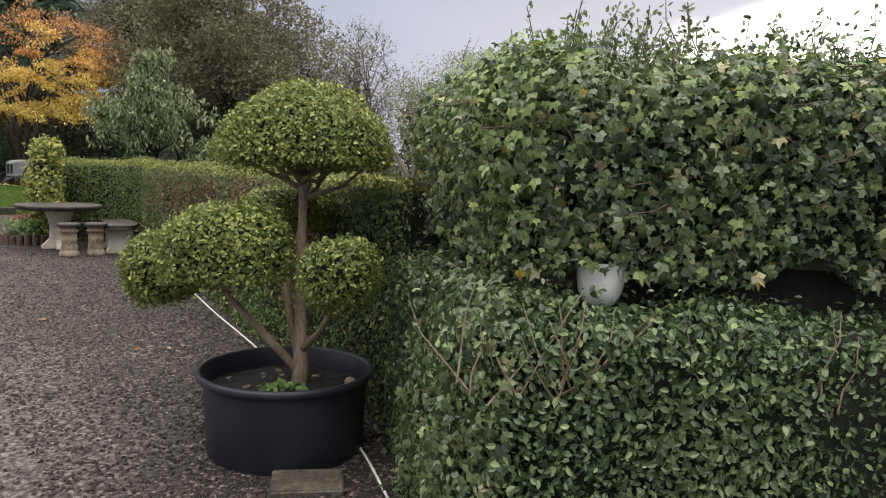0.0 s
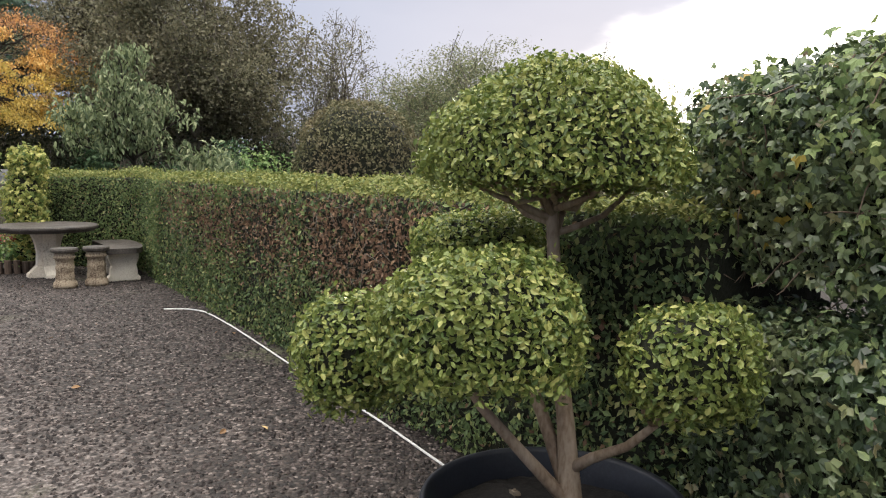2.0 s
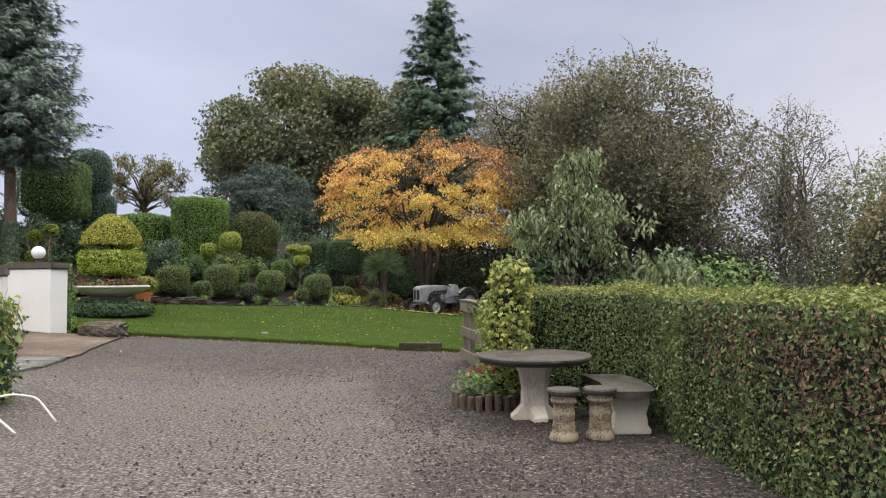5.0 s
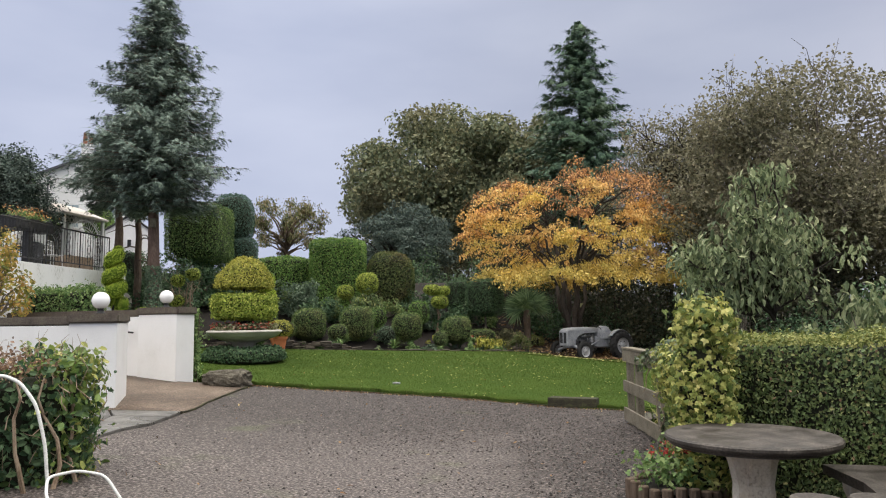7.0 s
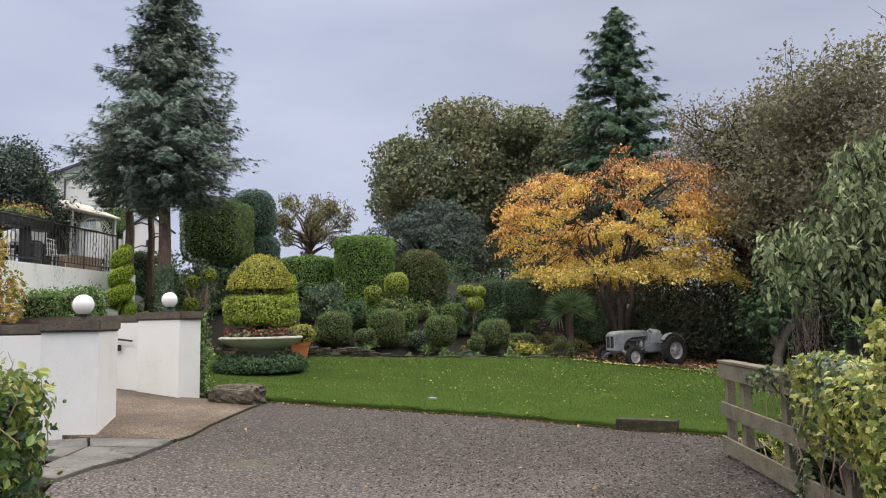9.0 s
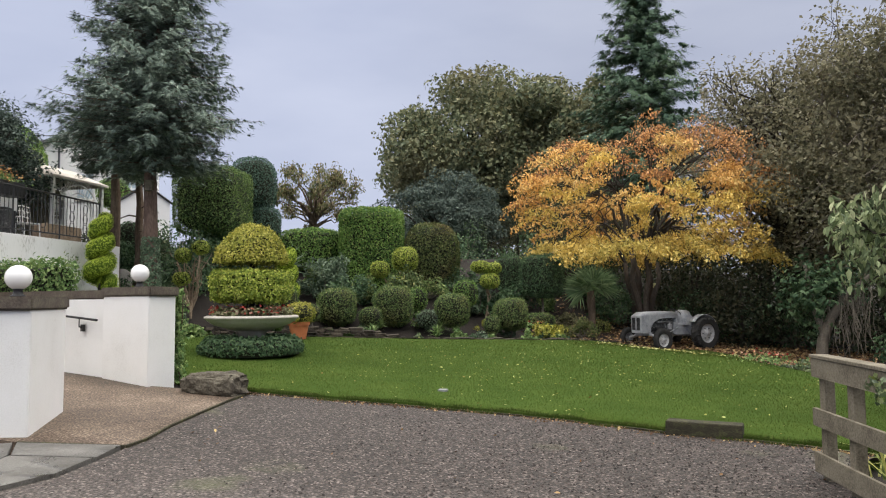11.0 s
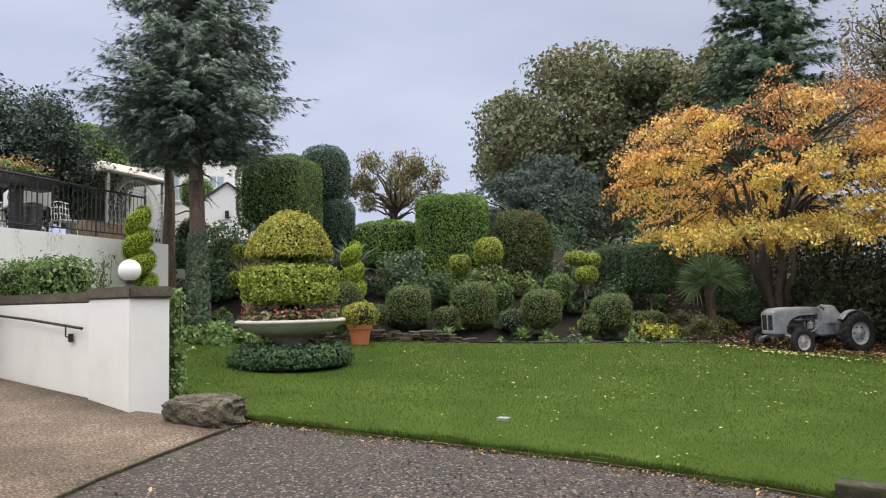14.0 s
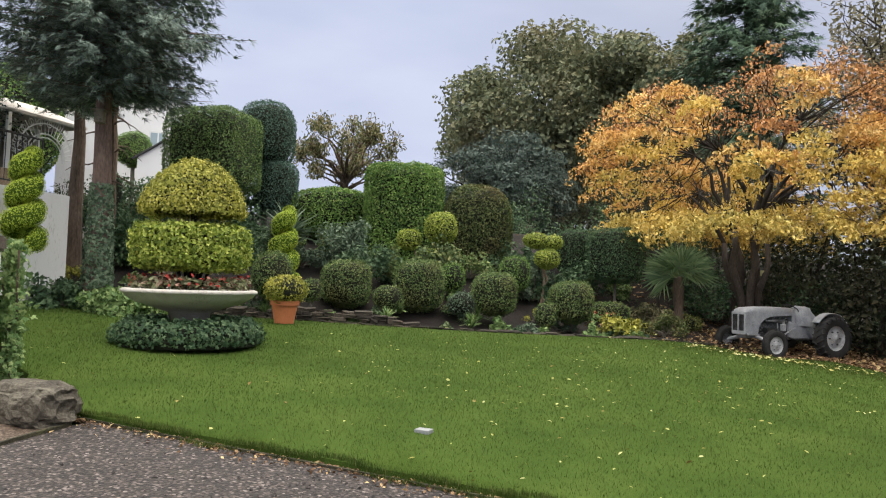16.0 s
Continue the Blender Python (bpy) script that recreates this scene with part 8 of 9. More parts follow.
bush(-7.0, 22.4, 0.0, 1.2, 1.2, 2.7, G["pale"], "pale-leaved drooping shrub beyond the hedge", 1700, 0.2, DROOP, droop=0.75)
bush(-5.2, 23.6, 0.0, 1.3, 1.2, 2.5, G["fern"], "rounded light green shrub beyond the hedge", 2600, 0.13)
tree("ash", "tall half-bare tree at the wood edge behind the autumn tree", -16.5, 41.5, 0.2, 0.3, 2.5, crown_clumps(140, 5.0, 4.4, 2.0, 13.5, 1.25, 27, 0.3), G["willow"], 0.17, 30000, DIAMOND, "darkbark", 0.3, flat=0.9, twigs=200, stems=3, twig_leaves=7)
# underplanting and dark woodland edge
bush(-27.39, 25.33, 1.9, 1.0, 0.9, 1.6, G["olive"], "grey-green evergreen shrub with upright leaves", 2600, 0.14, DROOP, droop=-0.5)


def woodland():
    """The dark mass of shrubs behind the garden, too dense to tell apart."""
    g, w = Geo(), Geo()
    q = np.random.default_rng(31)
    spots = []
    for k in range(90):
        u = q.uniform(0, 1)
        x = -40 + 48 * u
        y = 40.5 + 3.0 * math.sin(u * 9) + q.uniform(-2, 3.5) - 4 * smooth(-8, 4, x)
        spots.append((x, y, q.uniform(1.6, 2.8), q.uniform(2.6, 5.0)))
    for x, y, r, h in spots:
        z = float(lie(x, y))
        m = 780
        u = unit(q.normal(0, 1, (m, 3)))
        u[:, 1] = np.where(q.uniform(0, 1, m) < 0.8, -np.abs(u[:, 1]), u[:, 1])
        P = np.array([x, y, z + h * 0.45]) + u * [r, r, h * 0.55] * q.uniform(0.6, 1.0, (m, 1))
        leaves(g, P, unit(u + [0, 0, 0.4]), 0.155, DIAMOND, 0.6, 0.2, 0.4)
        w.tube(sway((x, y, z - 0.1), (x, y, z + h * 0.7), 4, 0, 0.04), [0.1, 0.08, 0.06, 0.03], 5, False)
    solo("woodland_undergrowth", g, G["thicket"], "dark tangled shrubs of the woodland edge", "woodland", kind="stuff")
    solo("woodland_stems", w, M["darkbark"], "dark stems inside the woodland edge", "woodland", kind="stuff")
    g = Geo()
    for k in range(120):
        x = q.uniform(-130, 120)
        y = q.uniform(75, 120)
        h = q.uniform(8, 14) if x < 20 else q.uniform(5, 9)
        m = 260
        u = unit(q.normal(0, 1, (m, 3)))
        P = np.array([x, y, h * 0.5]) + u * [5, 5, h * 0.5] * q.uniform(0.6, 1.0, (m, 1))
        leaves(g, P, unit(u + [0, 0, 0.4]), 0.75, DIAMOND, 0.6, 0.2, 0.4)
    solo("far_woods", g, G["wood_far"], "distant tree belt beyond the garden", "far trees", kind="stuff")


woodland()
for x, y, z, a, h, m, lab in ((-25.2, 34.0, 1.6, 1.4, 2.2, "darkgreen", "dark evergreen shrub at the back of the bank"), (-19.5, 37.5, 0.4, 1.6, 2.2, "darkgreen", "dark evergreen shrub under the autumn tree"),
                              (-16.0, 38.0, 0.3, 1.8, 2.6, "darkgreen", "dark evergreen shrub behind the tractor"), (-12.6, 37.2, 0.0, 1.8, 2.6, "thicket", "dull green shrub at the wood's edge"),
                              (-28.5, 33.0, 2.4, 1.6, 2.6, "darkgreen", "dark shrub below the pine"), (-30.3, 22.7, 2.6, 1.5, 2.3, "darkgreen", "dark shrub under the clipped yew"),
                              (-31.5, 28.0, 3.3, 1.3, 1.5, "bluegreen", "dark conifer shrub behind the block hedge"), (-26.2, 18.9, 1.0, 0.8, 0.7, "fern", "low green perennial at the foot of the bank"),
                              (-27.5, 18.2, 1.4, 0.8, 0.8, "darkgreen", "low evergreen by the terrace wall"), (-24.0, 33.0, 1.0, 1.0, 1.0, "fern", "mixed green ground cover"),
                              (-29.5, 35.2, 3.0, 1.8, 2.6, "darkgreen", "dark shrub at the back of the bank"), (-26.6, 36.2, 2.4, 1.8, 2.6, "darkgreen", "dark shrub at the back of the bank"), (-23.6, 36.4, 1.6, 1.8, 2.8, "darkgreen", "dark shrub at the back of the bank"), (-21.8, 35.6, 0.9, 1.3, 2.2, "darkgreen", "dark shrub behind the palm"), (-24.9, 38.6, 2.0, 2.2, 3.6, "wood_far", "dull tall shrub at the wood edge"), (-20.8, 39.0, 0.6, 2.2, 3.4, "wood_far", "dull tall shrub at the wood edge"),
                              (-30.9, 20.6, 2.6, 1.0, 1.3, "darkgreen", "dark evergreen shrub behind the terrace corner"), (-32.6, 20.2, 2.8, 1.2, 1.2, "darkgreen", "dark evergreen shrub behind the terrace corner"), (-33.6, 22.0, 3.0, 1.2, 1.2, "wood_far", "dull brownish shrub below the house"),
                              (-33.5, 21.3, 3.0, 1.3, 1.5, "darkgreen", "dark evergreen shrub below the house"), (-34.8, 22.9, 3.3, 1.4, 1.6, "darkgreen", "dark evergreen shrub below the house"), (-34.2, 24.8, 3.4, 1.3, 1.5, "wood_far", "dull brownish shrub below the house"), (-33.2, 27.0, 3.4, 1.2, 1.3, "wood_far", "dull brownish shrub under the crab apple"), (-34.0, 29.4, 3.4, 1.5, 1.7, "yew_brown", "dull brownish shrub under the crab apple"), (-34.3, 31.2, 3.4, 1.4, 1.6, "wood_far", "dull brownish shrub under the crab apple"), (-18.0, 41.6, 0.0, 2.6, 5.6, "thicket", "tall dark thicket behind the autumn tree"), (-13.6, 41.0, 0.0, 2.6, 5.2, "thicket", "tall dark thicket behind the tractor"), (-22.5, 42.0, 0.4, 2.6, 5.4, "thicket", "tall dark thicket behind the autumn tree"), (-31.2, 19.6, 2.9, 1.1, 1.8, "darkgreen", "dark evergreen shrub behind the spruces"), (-33.2, 20.6, 3.0, 1.3, 2.0, "wood_far", "dull brownish shrub behind the spruces"), (-31.9, 24.1, 2.9, 1.1, 1.9, "darkgreen", "dark evergreen shrub between yew and conifers"), (-29.6, 21.3, 2.4, 1.1, 1.7, "darkgreen", "dark evergreen shrub beside the spruce"),
                              (-9.5, 27.5, 0.0, 1.2, 1.4, "pale", "pale green shrub at the lawn's end")):
    bush(x, y, min(z, float(lie(x, y)) - 0.03), a, a, h, G[m], lab, 2400, 0.12)


def bed_edge():
    """Dry-stone edging of the bank, laid stone by stone."""
    t = thing("stone_edging", "low dry-stone edging wall along the back of the lawn", "stone wall", (0, 0, 0), kind="structure")
    path, cum = path_cum(LAWN_BACK)
    q = random.Random(5)
    shapes = []
    for k in range(8):
        me = Geo().box((-0.5, -0.5, 0), (0.5, 0.5, 1), 0.14, 0, (0, 0, 0), 0.05).mesh("edging_stone")
        me.materials.append(M["wallstone"])
        shapes.append(me)
    for row in range(4):
        s = 0.1
        while s < cum[-1]:
            L = q.uniform(0.16, 0.42)
            h = q.uniform(0.06, 0.10)
            xy, tt = along(path, cum, np.array([s + L / 2]))
            a = math.atan2(tt[0, 1], tt[0, 0])
            left = np.array([-tt[0, 1], tt[0, 0]])
            p = xy[0] + left * (0.05 + row * 0.05 + q.uniform(-0.03, 0.03))
            z = float(lie(xy[0][0] + 0.1, xy[0][1] - 0.1)) + 0.01 + row * 0.08
            if (row < 1 or p[0] < -22.6 - 0.4 * row) and q.random() > (0.08 if row < 3 else 0.45):
                ob = new("stone", q.choice(shapes))
                ob.parent = t
                ob.matrix_basis = Matrix.Translation((p[0], p[1], z)) @ Euler((q.uniform(-0.1, 0.1), q.uniform(-0.1, 0.1), a + q.uniform(-0.12, 0.12))).to_matrix().to_4x4() @ Matrix.Diagonal((L * 0.96, q.uniform(0.2, 0.32), h, 1))
            s += L


bed_edge()


def scatter():
    q = np.random.default_rng(41)
    # yellow leaves on the lawn
    n = 720
    x, y = q.normal(-15.8, 3.0, n), q.normal(22.6, 4.2, n)
    k = inside(x, y, LAWN)
    x, y = x[k], y[k]
    g = Geo()
    P = np.stack([x, y, lie(x, y) + 0.085], -1)
    leaves(g, P, np.tile([0, 0, 1.0], (len(P), 1)), 0.046, OVAL, 0.3, 0, 0.45)
    x, y = q.normal(-18.2, 1.7, 330), q.normal(30.6, 1.0, 330)
    P = np.stack([x, y, lie(x, y) + 0.09], -1)
    leaves(g, P, np.tile([0, 0, 1.0], (len(P), 1)), 0.075, MAPLE, 0.3, 0, 0.35)
    solo("lawn_leaves", g, G["fleck"], "yellow fallen leaves scattered on the lawn", "fallen leaves", kind="stuff")
    g = Geo()
    n = 9000
    x, y = q.normal(-16.5, 3.4, n), q.normal(34.2, 2.4, n)
    k = ~inside(x, y, LAWN)
    x, y = x[k], y[k]
    P = np.stack([x, y, lie(x, y) + 0.0 + q.uniform(0, 0.05, len(x))], -1)
    leaves(g, P, np.tile([0, 0, 1.0], (len(P), 1)), 0.11, MAPLE, 0.35, 0, 0.35)
    solo("leaf_litter", g, G["litter"], "thick brown and orange leaf litter under the tree", "leaf litter", kind="stuff")
    g = Geo()
    n = 900
    x, y = q.uniform(-18, 0.5, n), q.uniform(2, 18.6, n)
    edge = q.uniform(0, 1, n) < 0.35
    k = inside(x, y, DRIVE) & edge
    P = np.stack([x[k], y[k], lie(x[k], y[k]) + 0.02], -1)
    leaves(g, P, np.tile([0, 0, 1.0], (len(P), 1)), 0.05, OVAL, 0.4, 0, 0.4)
    solo("drive_leaves", g, G["litter"], "few dead leaves on the gravel", "fallen leaves", kind="stuff")


scatter()

# ---- smaller planting and odds and ends ----


def perennials():
    """Mixed low plants along the rockery, each its own clump."""
    q = random.Random(17)
    path, cum = path_cum(LAWN_BACK)
    kinds = [("fern", "low light green fern clump on the rockery", STRAP, 0.34), ("olive", "grey-green low perennial on the rockery", DIAMOND, 0.09), ("fern", "leafy green perennial on the rockery", DIAMOND, 0.1),
             ("gold", "golden variegated low shrub on the rockery", DIAMOND, 0.08), ("darkgreen", "dark low evergreen on the rockery", DIAMOND, 0.08), ("lowhedge", "green creeping plant over the stones", DIAMOND, 0.08)]
    for k in range(46):
        s = 0.6 + k * (cum[-1] - 1.0) / 46
        xy, t = along(path, cum, np.array([s]))
        left = np.array([-t[0, 1], t[0, 0]])
        p = xy[0] + left * q.choice((0.25, 0.4, 0.6, 1.3, 1.9))
        z = float(lie(p[0], p[1]))
        m, lab, form, size = q.choice(kinds)
        r = q.uniform(0.18, 0.38)
        if form is STRAP:
            tussock(p[0], p[1], z, 0.4, 0.02, 60, G[m], lab, STRAP, "fern", 0.42)
        else:
            bush(p[0], p[1], z - 0.05, r, r, r * q.uniform(1.0, 1.5), G[m], lab, 420, size, form, "perennial", 0.1, 8, "perennial", "perennials on the rockery")
    # shrubs further up the bank
    for k in range(26):
        s = 1.0 + k * (cum[-1] - 1.5) / 26
        xy, t = along(path, cum, np.array([s]))
        left = np.array([-t[0, 1], t[0, 0]])
        p = xy[0] + left * q.uniform(2.6, 5.2)
        m = q.choice(("darkgreen", "darkgreen", "box", "olive", "hedge"))
        r = q.uniform(0.5, 0.85)
        bush(p[0], p[1], float(lie(p[0], p[1])) - 0.05, r, r, r * q.uniform(1.1, 1.7), G[m], "dense dull green evergreen shrub on the bank", 1300, 0.11, DIAMOND, "shrub", 0.2, 14)


perennials()


def red_flowers(x, y, n, name, label, spread=0.3):
    z = float(lie(x, y))
    t = thing(name, label, "flowers", (x, y, z))
    g = Geo()
    P = RNG.normal(0, 1, (260, 3)) * [spread, spread * 0.7, 0.06] + [0, 0, 0.14]
    leaves(g, P, unit(P + [0, 0, 0.3]), 0.08, OVAL, 0.6, 0)
    part("foliage", g, G["fern"], t)
    g = Geo()
    P = RNG.normal(0, 1, (n, 3)) * [spread, spread * 0.7, 0.05] + [0, 0, 0.26]
    leaves(g, P, unit(P + [0, 0, 0.3]), 0.075, MAPLE, 0.6, 0)
    part("blossom", g, G["petal"], t, "red flowers", "stuff")


red_flowers(-13.9, 28.5, 26, "bedding_plants", "few red bedding flowers at the lawn corner", 0.4)
red_flowers(-23.7, 26.1, 14, "bedding_plants", "small red flowers over the edging stones", 0.16)
red_flowers(-22.3, 29.8, 24, "bedding_plants", "pink and red bedding by the clipped ball", 0.3)
bush(-12.8, 27.9, 0.0, 0.6, 0.4, 0.35, G["lowhedge"], "low dark green edging plants at the lawn corner", 900, 0.07, OVAL, "perennial", 0.1, 10)
bush(-20.95, 29.1, float(lie(-20.95, 29.1)), 0.55, 0.5, 0.62, G["gold"], "low loose golden variegated shrub near the tractor", 620, 0.11, OVAL, "variegated_shrub", 0.1, 14)
bush(-20.75, 31.0, float(lie(-20.75, 31.0)), 0.6, 0.7, 0.75, G["browned"], "low brownish green shrub by the lawn edge", 1200, 0.08, OVAL, "shrub", 0.1, 12)
bush(-21.6, 32.0, float(lie(-21.6, 32.0)), 0.8, 0.7, 0.85, G["yew_brown"], "dull yellowish-brown shrub under the autumn tree", 1500, 0.08, OVAL, "shrub", 0.1, 14)
ball(-22.2, 30.6, 0.7, 1.0, 0.6, G["box"], "low clipped box block under the holly", "box_block", 0.05, 4.0, 1000, "", turned=False)
ball(-21.9, 33.6, 0.42, 1.5, 0.55, G["hedge_top"], "low yellow-green clipped hedge by the tree", "low_hedge", 0.06, 3.0, 700, "", "hedge")


def stump_tree():
    x, y = -13.9, 33.6
    t = thing("leaning_trunk", "leaning ivy-covered tree trunk with trailing stems", "tree trunk", (x, y, float(lie(x, y))))
    g = Geo()
    g.tube([(0, 0, -0.1), (0.05, 0, 0.6), (0.3, 0, 1.3), (0.75, 0.1, 2.0), (1.4, 0.2, 2.6)], [0.19, 0.16, 0.14, 0.11, 0.06], 12)
    g.tube([(0.1, 0, 0.8), (-0.2, 0, 1.8), (-0.4, 0.1, 3.0)], [0.11, 0.09, 0.05], 9)
    part("trunk", g, M["greybark"], t)
    g = Geo()
    for k in range(70):
        a = np.array([RNG.uniform(0.3, 1.4), RNG.normal(0, 0.25), RNG.uniform(1.6, 2.7)])
        g.tube(sway(a, a + [RNG.normal(0, 0.25), 0, -RNG.uniform(0.8, 1.9)], 4, 0, 0.05), 0.008, 4, False)
    part("bare_growth", g, M["greybark"], t)
    g = Geo()
    P = np.concatenate([RNG.normal(0, 1, (900, 3)) * [0.45, 0.4, 0.5] + [-0.3, 0, 2.0], RNG.normal(0, 1, (500, 3)) * [0.4, 0.3, 0.3] + [0.6, 0, 2.4]])
    leaves(g, P, unit(P - [0, 0, 1.5]), 0.13, IVY, 0.5, 0.5)
    part("ivy", g, G["darkgreen"], t)


stump_tree()


def wall_planting():
    # clipped box hedge behind the ramp wall
    d = unit(np.array([-26.0 + 20.5, 13.75 - 15.1]))
    t = thing("ramp_hedge", "low clipped green hedge behind the ramp wall", "hedge", (0, 0, 0))
    p0 = np.array((-21.6, 15.15))
    path = [tuple(p0 + d * 7.5), tuple(p0 + d * 4.0), tuple(p0 + d * 1.9)]
    P, N, s, q = hedge_points(path, 0.8, 1.2, 2.62, 0.15, 9000, 0.8, 0.05)
    part("leaves", leaves(Geo(), P, N, 0.075, OVAL, 0.6, 0.2), G["fern"], t)
    e = np.array(path[-1])
    m = 900
    left = np.array([d[1], -d[0]])
    Q = np.stack([np.zeros(m), np.zeros(m), RNG.uniform(1.3, 2.6, m)], -1)
    Q[:, :2] = e + left * RNG.uniform(0, 0.8, (m, 1)) - d * RNG.normal(0.02, 0.04, (m, 1))
    part("end_growth", leaves(Geo(), Q, np.tile([*(-d), 0.1], (m, 1)), 0.075, OVAL, 0.6, 0.2), G["fern"], t, "", "stuff")
    part("core", hedge_core(Geo(), path, 0.8, 0.9, 2.62, 0.15, 0.08), M["core"], t)
    bush(-21.2, 15.35, 1.75, 0.5, 0.35, 0.42, G["lime"], "bright leafy growth along the coping", 900, 0.06, OVAL, "creeper", 0.1, 10)
    bush(-22.0, 15.1, 1.7, 0.55, 0.35, 0.4, G["lime"], "bright leafy growth along the coping", 900, 0.06, OVAL, "creeper", 0.1, 10)
    # creeper on the pillar side
    t = thing("pillar_creeper", "green variegated creeper hanging beside the white pillar", "creeper", (-19.75, 15.62, 0.42))
    n = 1500
    P = RNG.normal(0, 1, (n, 3)) * [0.12, 0.06, 0] + np.stack([0 * np.ones(n), np.zeros(n), RNG.uniform(0, 1.6, n)], -1)
    part("leaves", leaves(Geo(), P, np.tile([0.8, 0.3, 0.3], (n, 1)), 0.06, IVY, 0.6, 0.6), G["fern"], t)
    g = Geo()
    for k in range(5):
        g.tube(sway((RNG.normal(0, 0.1), 0, -0.1), (RNG.normal(0, 0.2), 0, 1.5), 5, 0, 0.03), 0.012, 5, False)
    part("branchwork", g, M["bark"], t)
    # wall shrub on the terrace wall
    nrm = -TN
    for s, h in ((2.6, 1.5), (3.1, 1.1)):
        p = TA + TD * s + nrm * 0.15
        t = thing("wall_shrub", "sparse climbing shrub trained on the white wall", "climber", (p[0], p[1], 1.6))
        g, l = Geo(), Geo()
        for k in range(6):
            e = np.array([*(TD * RNG.normal(0, 0.22) + nrm * 0.04), h * RNG.uniform(0.6, 1.0)])
            pts = sway((0, 0, -0.6), e, 5, 0, 0.03)
            g.tube(pts, [0.012, 0.01, 0.008, 0.006, 0.004], 5, False)
            Q = pts[1:][RNG.integers(0, 4, 60)] * RNG.uniform(0.75, 1.05, (60, 1)) + RNG.normal(0, 0.05, (60, 3))
            leaves(l, Q, np.tile([*nrm, 0.2], (60, 1)), 0.06, OVAL, 0.5, 0.3)
        part("branchwork", g, M["bark"], t)
        part("leaves", l, G["box"], t)


wall_planting()


def bare_shrub(x, y, h, r, n, label):
    z = float(lie(x, y)) - 0.05
    t = thing("bare_shrub", label, "shrub", (x, y, z))
    g = Geo()
    for k in range(n):
        a = RNG.uniform(0, 6.28)
        e = np.array([r * math.cos(a) * RNG.uniform(0.4, 1), r * math.sin(a) * RNG.uniform(0.4, 1), h * RNG.uniform(0.6, 1.0)])
        pts = sway((0, 0, 0), e, 5, 0.12, 0.05)
        g.tube(pts, [0.035, 0.025, 0.018, 0.012, 0.006], 5, False)
        for _ in range(3):
            b = pts[RNG.integers(2, 5)]
            g.tube(sway(b, b + RNG.normal(0, 0.25, 3) + [0, 0, 0.25], 3, 0, 0.05), [0.01, 0.007, 0.004], 4, False)
    part("branchwork", g, M["palebark"], t)


bare_shrub(-28.6, 20.9, 1.7, 0.7, 16, "bare-stemmed shrub beside the spruce trunk")


def bird_box():
    x, y = -27.0 + 0.19, 18.75 - 0.17
    t = thing("bird_box", "small wooden bird box fixed to the spruce trunk", "bird box", (x, y, 4.85), turn=-40)
    part("body", Geo().box((-0.09, -0.09, 0), (0.09, 0.09, 0.26), 0.008), M["wood"], t)
    part("roof", Geo().box((-0.12, -0.14, 0.262), (0.12, 0.11, 0.285), 0.004), M["wood"], t)
    # black disc stands in for the shade inside the entrance
    part("hole_shade", Geo().tube([(0, -0.093, 0.16), (0, -0.09, 0.16)], 0.02, 10), M["iron"], t)


bird_box()
tp = thing("tree_tag", "small yellowish sign nailed to the autumn tree trunk", "sign", (-20.66 + 0.52, 35.44 + 0.01, 2.2), turn=25)
part("plate", Geo().box((-0.055, -0.01, 0), (0.055, 0.01, 0.17), 0.004), plain_mat("pale_yellow_board", (0.5, 0.48, 0.22), 0.6), tp)
solo("stepping_slab", Geo().box((-0.075, -0.06, -0.03), (0.075, 0.06, 0.012), 0.006, 0.4), plain_mat("pale_slab", (0.26, 0.27, 0.27), 0.7), "small pale slab lying in the grass", "slab", (-15.9, 18.35, float(lie(-15.9, 18.35)) + 0.07))


def lawn_edging():
    """Thin timber edging between lawn and gravel, in lengths."""
    t = thing("lawn_edging", "thin dark timber edging strip between lawn and gravel", "edging", (0, 0, 0), kind="structure")
    path, cum = path_cum(LAWN_FRONT)
    s = 0.9
    while s < cum[-1] - 0.3:
        L = 1.15
        a, _ = along(path, cum, np.array([s]))
        b, _ = along(path, cum, np.array([min(s + L - 0.02, cum[-1])]))
        a, b = a[0], b[0]
        off = np.array([0.03, -0.05])
        d = math.atan2(b[1] - a[1], b[0] - a[0])
        z = float(lie(*((a + b) / 2)))
        slope = (float(lie(*b)) - float(lie(*a))) / L
        ob = part("board", Geo().box((0, -0.012, -0.05), (L - 0.02, 0.012, 0.02), 0.004, 0, (0, 0, 0), 0.002), M["sleeper"], t)
        ob.matrix_basis = Matrix.Translation((a[0] + off[0], a[1] + off[1], float(lie(*a)))) @ Euler((0, -math.atan(slope), d)).to_matrix().to_4x4()
        s += L


lawn_edging()


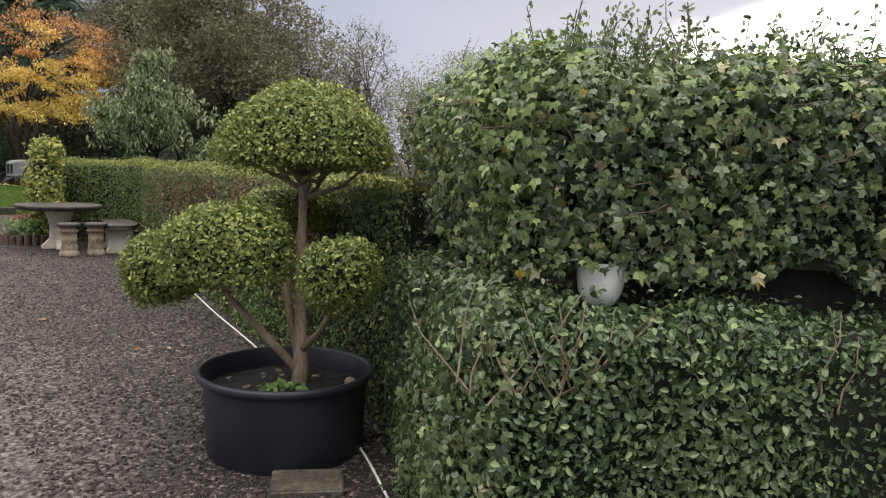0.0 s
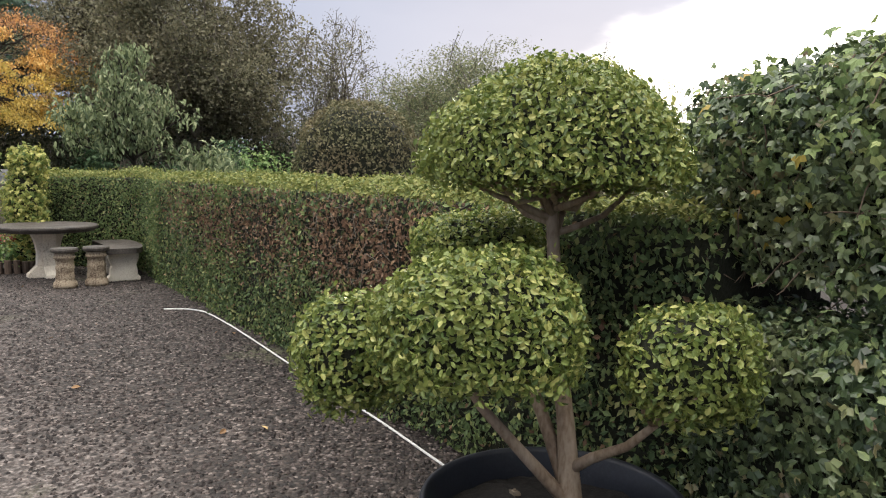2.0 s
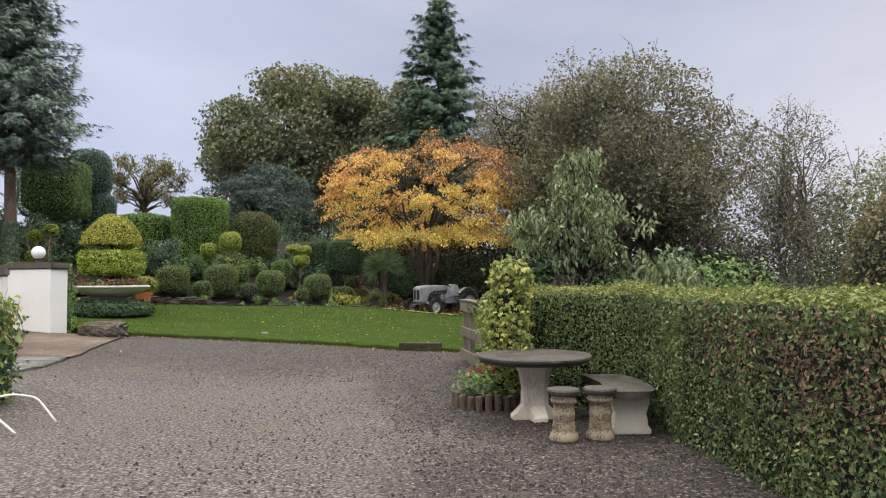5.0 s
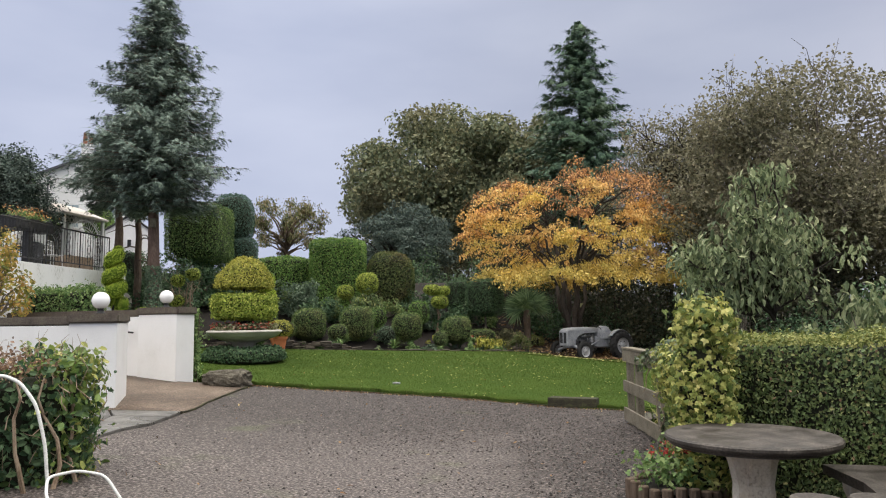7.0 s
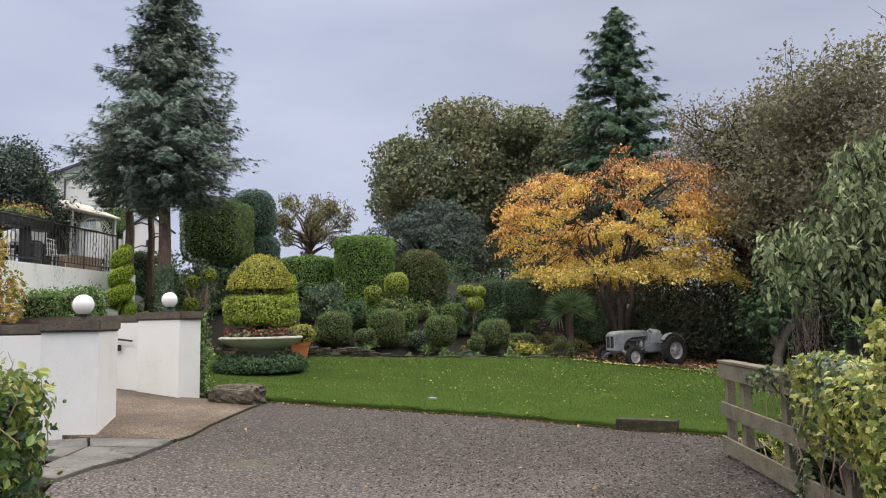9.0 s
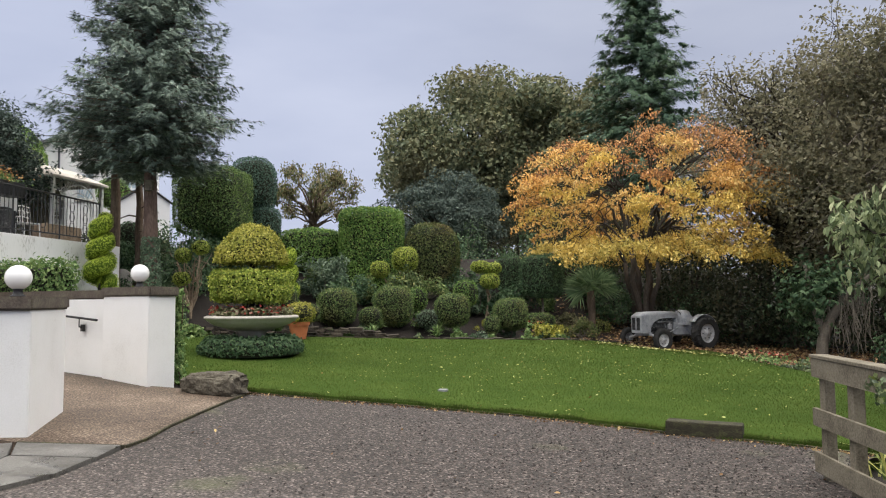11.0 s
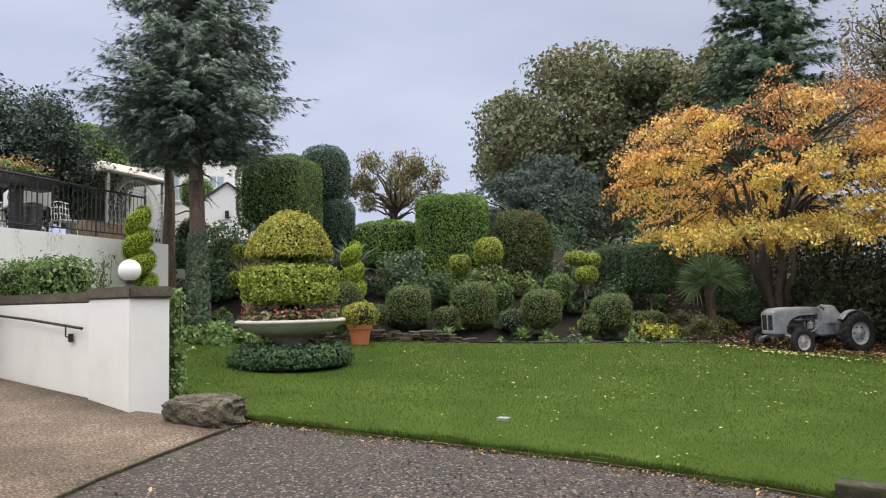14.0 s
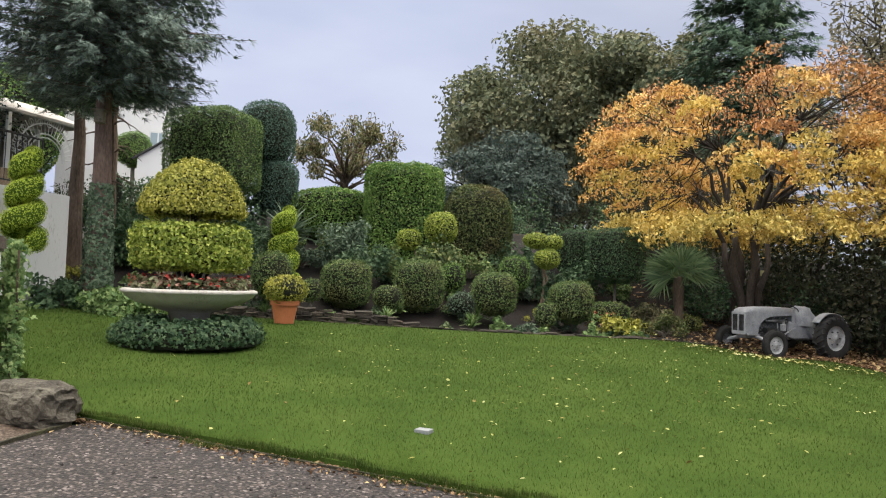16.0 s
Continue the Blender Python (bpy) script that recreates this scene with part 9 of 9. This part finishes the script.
def fence_plants():
    t = thing("iris_clump", "yellowing strap leaves at the foot of the fence", "plant", (-9.2, 17.55, 0))
    g = Geo()
    n = 46
    a, e = RNG.uniform(0, 6.28, n), RNG.uniform(0.6, 1.4, n)
    for i in range(n):
        d = np.array([math.cos(a[i]) * math.cos(e[i]), math.sin(a[i]) * math.cos(e[i]), math.sin(e[i])])
        L = RNG.uniform(0.35, 0.75)
        b = np.array([RNG.normal(0, 0.12), RNG.normal(0, 0.2), 0])
        w = unit(np.cross(d, [0, 0, 1.0])) * 0.014
        m, tip = b + d * L * 0.6, b + d * L * 0.85 + [0.1 * math.cos(a[i]), 0.1 * math.sin(a[i]), -0.1]
        g.add([b - w, b + w, m + w, m - w, tip], [np.array([(0, 1, 2, 3)]), np.array([(3, 2, 4)])])
    part("leaves", g, G["variegated"], t)
    bush(-8.6, 16.3, 0, 0.45, 0.5, 0.8, G["variegated"], "yellow-leaved shrub behind the fence", 700, 0.07, OVAL, "shrub", 0.3, 12)
    bush(-8.0, 15.5, 0, 0.5, 0.5, 1.15, G["ivy"], "ivy and shrubs growing through the fence", 1300, 0.07, IVY, "shrub", 0.4, 16)


fence_plants()


def fence_ivy():
    t = thing("fence_ivy", "yellow-green ivy and shrub spilling over the weathered fence", "ivy", (0, 0, 0))
    path = [(-7.38, 13.72), (-8.2, 14.85), (-9.1, 16.1)]
    P, N, s, q = hedge_points(path[::-1], 0.55, 0.4, 1.36, 0.2, 8000, 0.85, 0.06)
    hem = 0.45 + 0.18 * wob(P * [1, 1, 0], 2.6) + 0.62 * (1 - s)
    ok = (P[:, 2] > hem) & (P[:, 2] < 1.2 + 0.2 * smooth(0.0, 0.45, s) + 0.06 * wob(P, 3.0))
    P, N = P[ok], N[ok]
    tone = wob(P, 2.4) + RNG.normal(0, 0.45, len(P))
    part("leaves", leaves(Geo(), P[tone > 0], N[tone > 0], 0.06, IVY, 0.7, 0.5, 0.45), G["variegated"], t, "yellow-green variegated leaves")
    part("ivy_leaves", leaves(Geo(), P[tone <= 0], N[tone <= 0], 0.058, IVY, 0.7, 0.5, 0.45), G["ivy"], t, "darker ivy leaves")
    g = Geo()
    for k in RNG.permutation(len(P))[:90]:
        g.tube(sway(P[k], P[k] + [RNG.normal(0, 0.08), RNG.normal(0, 0.08), -RNG.uniform(0.3, 0.8)], 4, 0, 0.05), np.linspace(0.008, 0.004, 4), 4, False)
    part("bare_growth", g, M["palebark"], t, "trailing brown stems")


fence_ivy()
# shrubs and growth between hedge and trees
for x, y, a, h, m, lab in ((-3.0, 25.5, 1.8, 2.4, "wood_far", "dull green shrub beyond the hedge"), (1.5, 24.0, 2.0, 2.6, "wood_far", "dull green shrub beyond the hedge"), (4.5, 22.0, 2.2, 2.4, "wood_far", "dull green shrub beyond the hedge"),
                           (-7.8, 29.0, 1.8, 2.6, "darkgreen", "dark shrub below the willow"), (-10.6, 32.6, 1.5, 2.0, "darkgreen", "dark shrub below the willow"), (2.5, 14.5, 1.5, 2.2, "willow", "straggling shrub behind the ivy bank"),
                           (0.2, 12.5, 0.9, 1.9, "willow", "thin twiggy shrub behind the hedge")):
    bush(x, y, 0.0, a, a, h, G[m], lab, 4200, 0.11, DIAMOND, "shrub", 0.2, 34)
po = thing("old_post", "weathered timber post with a bent strut behind the hedge", "post", (-0.27, 6.6, 0))
part("post", Geo().tube([(0, 0, 0), (0.02, 0, 1.0), (0, 0, 2.1)], [0.06, 0.055, 0.05], 8), M["wood"], po)
part("strut", Geo().tube([(0, 0, 1.35), (-0.2, 0, 1.7)], [0.03, 0.025], 6), M["wood"], po)

bush(-24.05, 12.95, 1.9, 1.0, 0.85, 2.35, G["turning"], "shrub turning yellow and orange over the ramp wall", 2600, 0.095, OVAL, "shrub", 0.3, 26)
# trunk and clipped balls behind the terrace corner
tr = thing("slim_tree", "slim bare dark tree trunk between spruce and terrace", "tree trunk", (-30.3, 19.94, float(lie(-30.3, 19.94)) - 0.1))
part("trunk", Geo().tube(sway((0, 0, 0), (0.1, 0.05, 4.6), 7, 0, 0.008), np.linspace(0.15, 0.09, 7), 10), M["bark"], tr)
br = Geo()
for k in range(9):
    b0 = np.array([0.06, 0.03, 2.2 + k * 0.25])
    br.tube(sway(b0, b0 + np.array([1.1 * math.cos(k * 2.1), 1.1 * math.sin(k * 2.1), -0.25]), 5, 0.1, 0.04), np.linspace(0.03, 0.008, 5), 5, False)
part("branchwork", br, M["bark"], tr)
ball(-44.4, 25.4, 6.5, 1.6, 1.6, G["green"], "clipped green ball on a tall stem before the house", "standard_ball", 0.06, 2.3, 700, "", "topiary")
ball(-31.6, 20.3, 3.3, 0.85, 1.2, G["darkgreen"], "dark rounded clipped shrub behind the spruce trunk", "rounded_shrub", 0.06, 2.4, 700, "", "shrub")
hs = Geo().box((-0.3, -0.05, -0.2), (0.3, 0.05, 0.12), 0.02).tube([(0, -0.045, 0.12), (0, 0.045, 0.12)], 0.3, 28)
solo("rounded_slab", hs, M["urn"], "upright grey round-topped stone slab in the shrubs", "stone slab", (-30.45, 19.55, float(lie(-30.45, 19.55)) + 0.55), turn=60)
tussock(-26.2, 12.7, 3.4, 1.1, 1.9, 60, G["palm"], "tall strap-leaved palm on the terrace", STRAP, "cabbage_palm", 1.0, "palm")


def edge_growth():
    """Uncut grass, crumbs of earth and dead leaves where the lawn meets the gravel."""
    q = np.random.default_rng(61)
    path, cum = path_cum(LAWN_FRONT)
    n = 9000
    s = q.uniform(0.7, cum[-1], n)
    xy, t = along(path, cum, s)
    out = np.stack([t[:, 1], -t[:, 0]], -1)
    ragged = 0.05 * np.sin(s * 3.1) + 0.04 * np.sin(s * 7.7 + 1)
    off = q.normal(0.0, 0.035, n) + ragged + 0.02
    P = np.concatenate([xy + out * off[:, None], (lie(xy[:, 0], xy[:, 1]) + np.where(off > 0.05, 0.0, 0.045))[:, None]], 1)
    N = unit(np.concatenate([out + q.normal(0, 0.8, (n, 2)), q.uniform(0, 0.3, (n, 1))], 1))
    g = leaves(Geo(), P, N, 0.042, (BLADE[0] * np.array([1.8, 1, 1]) + np.array([0, 0.4, 0]), BLADE[1]), 0.2, -0.7, 0.5)
    solo("edge_grass", g, M["grass"], "ragged tufts of uncut grass along the lawn edge", "grass", kind="stuff")
    n = 1500
    s = q.uniform(0.7, cum[-1], n)
    xy, t = along(path, cum, s)
    out = np.stack([t[:, 1], -t[:, 0]], -1)
    P = np.concatenate([xy + out * np.abs(q.normal(0.06, 0.12, n))[:, None], (lie(xy[:, 0], xy[:, 1]) + 0.012)[:, None]], 1)
    g = leaves(Geo(), P, np.tile([0, 0, 1.0], (n, 1)), 0.032, OVAL, 0.5, 0, 0.5)
    solo("edge_litter", g, G["litter"], "dead leaves and bits caught along the lawn edge", "leaf litter", kind="stuff")


edge_growth()
# litter in the tub
g = Geo()
a, r = RNG.uniform(0, 6.28, 70), RNG.uniform(0.1, 0.41, 70)
P = np.stack([-0.905 + r * np.cos(a), 4.28 + r * np.sin(a), np.full(70, float(lie(-0.905, 4.28)) + 0.35)], -1)
solo("tub_litter", leaves(g, P, np.tile([0, 0, 1.0], (70, 1)), 0.035, OVAL, 0.5, 0, 0.5), G["litter"], "dead leaves lying on the tub soil", "leaf litter", kind="stuff")
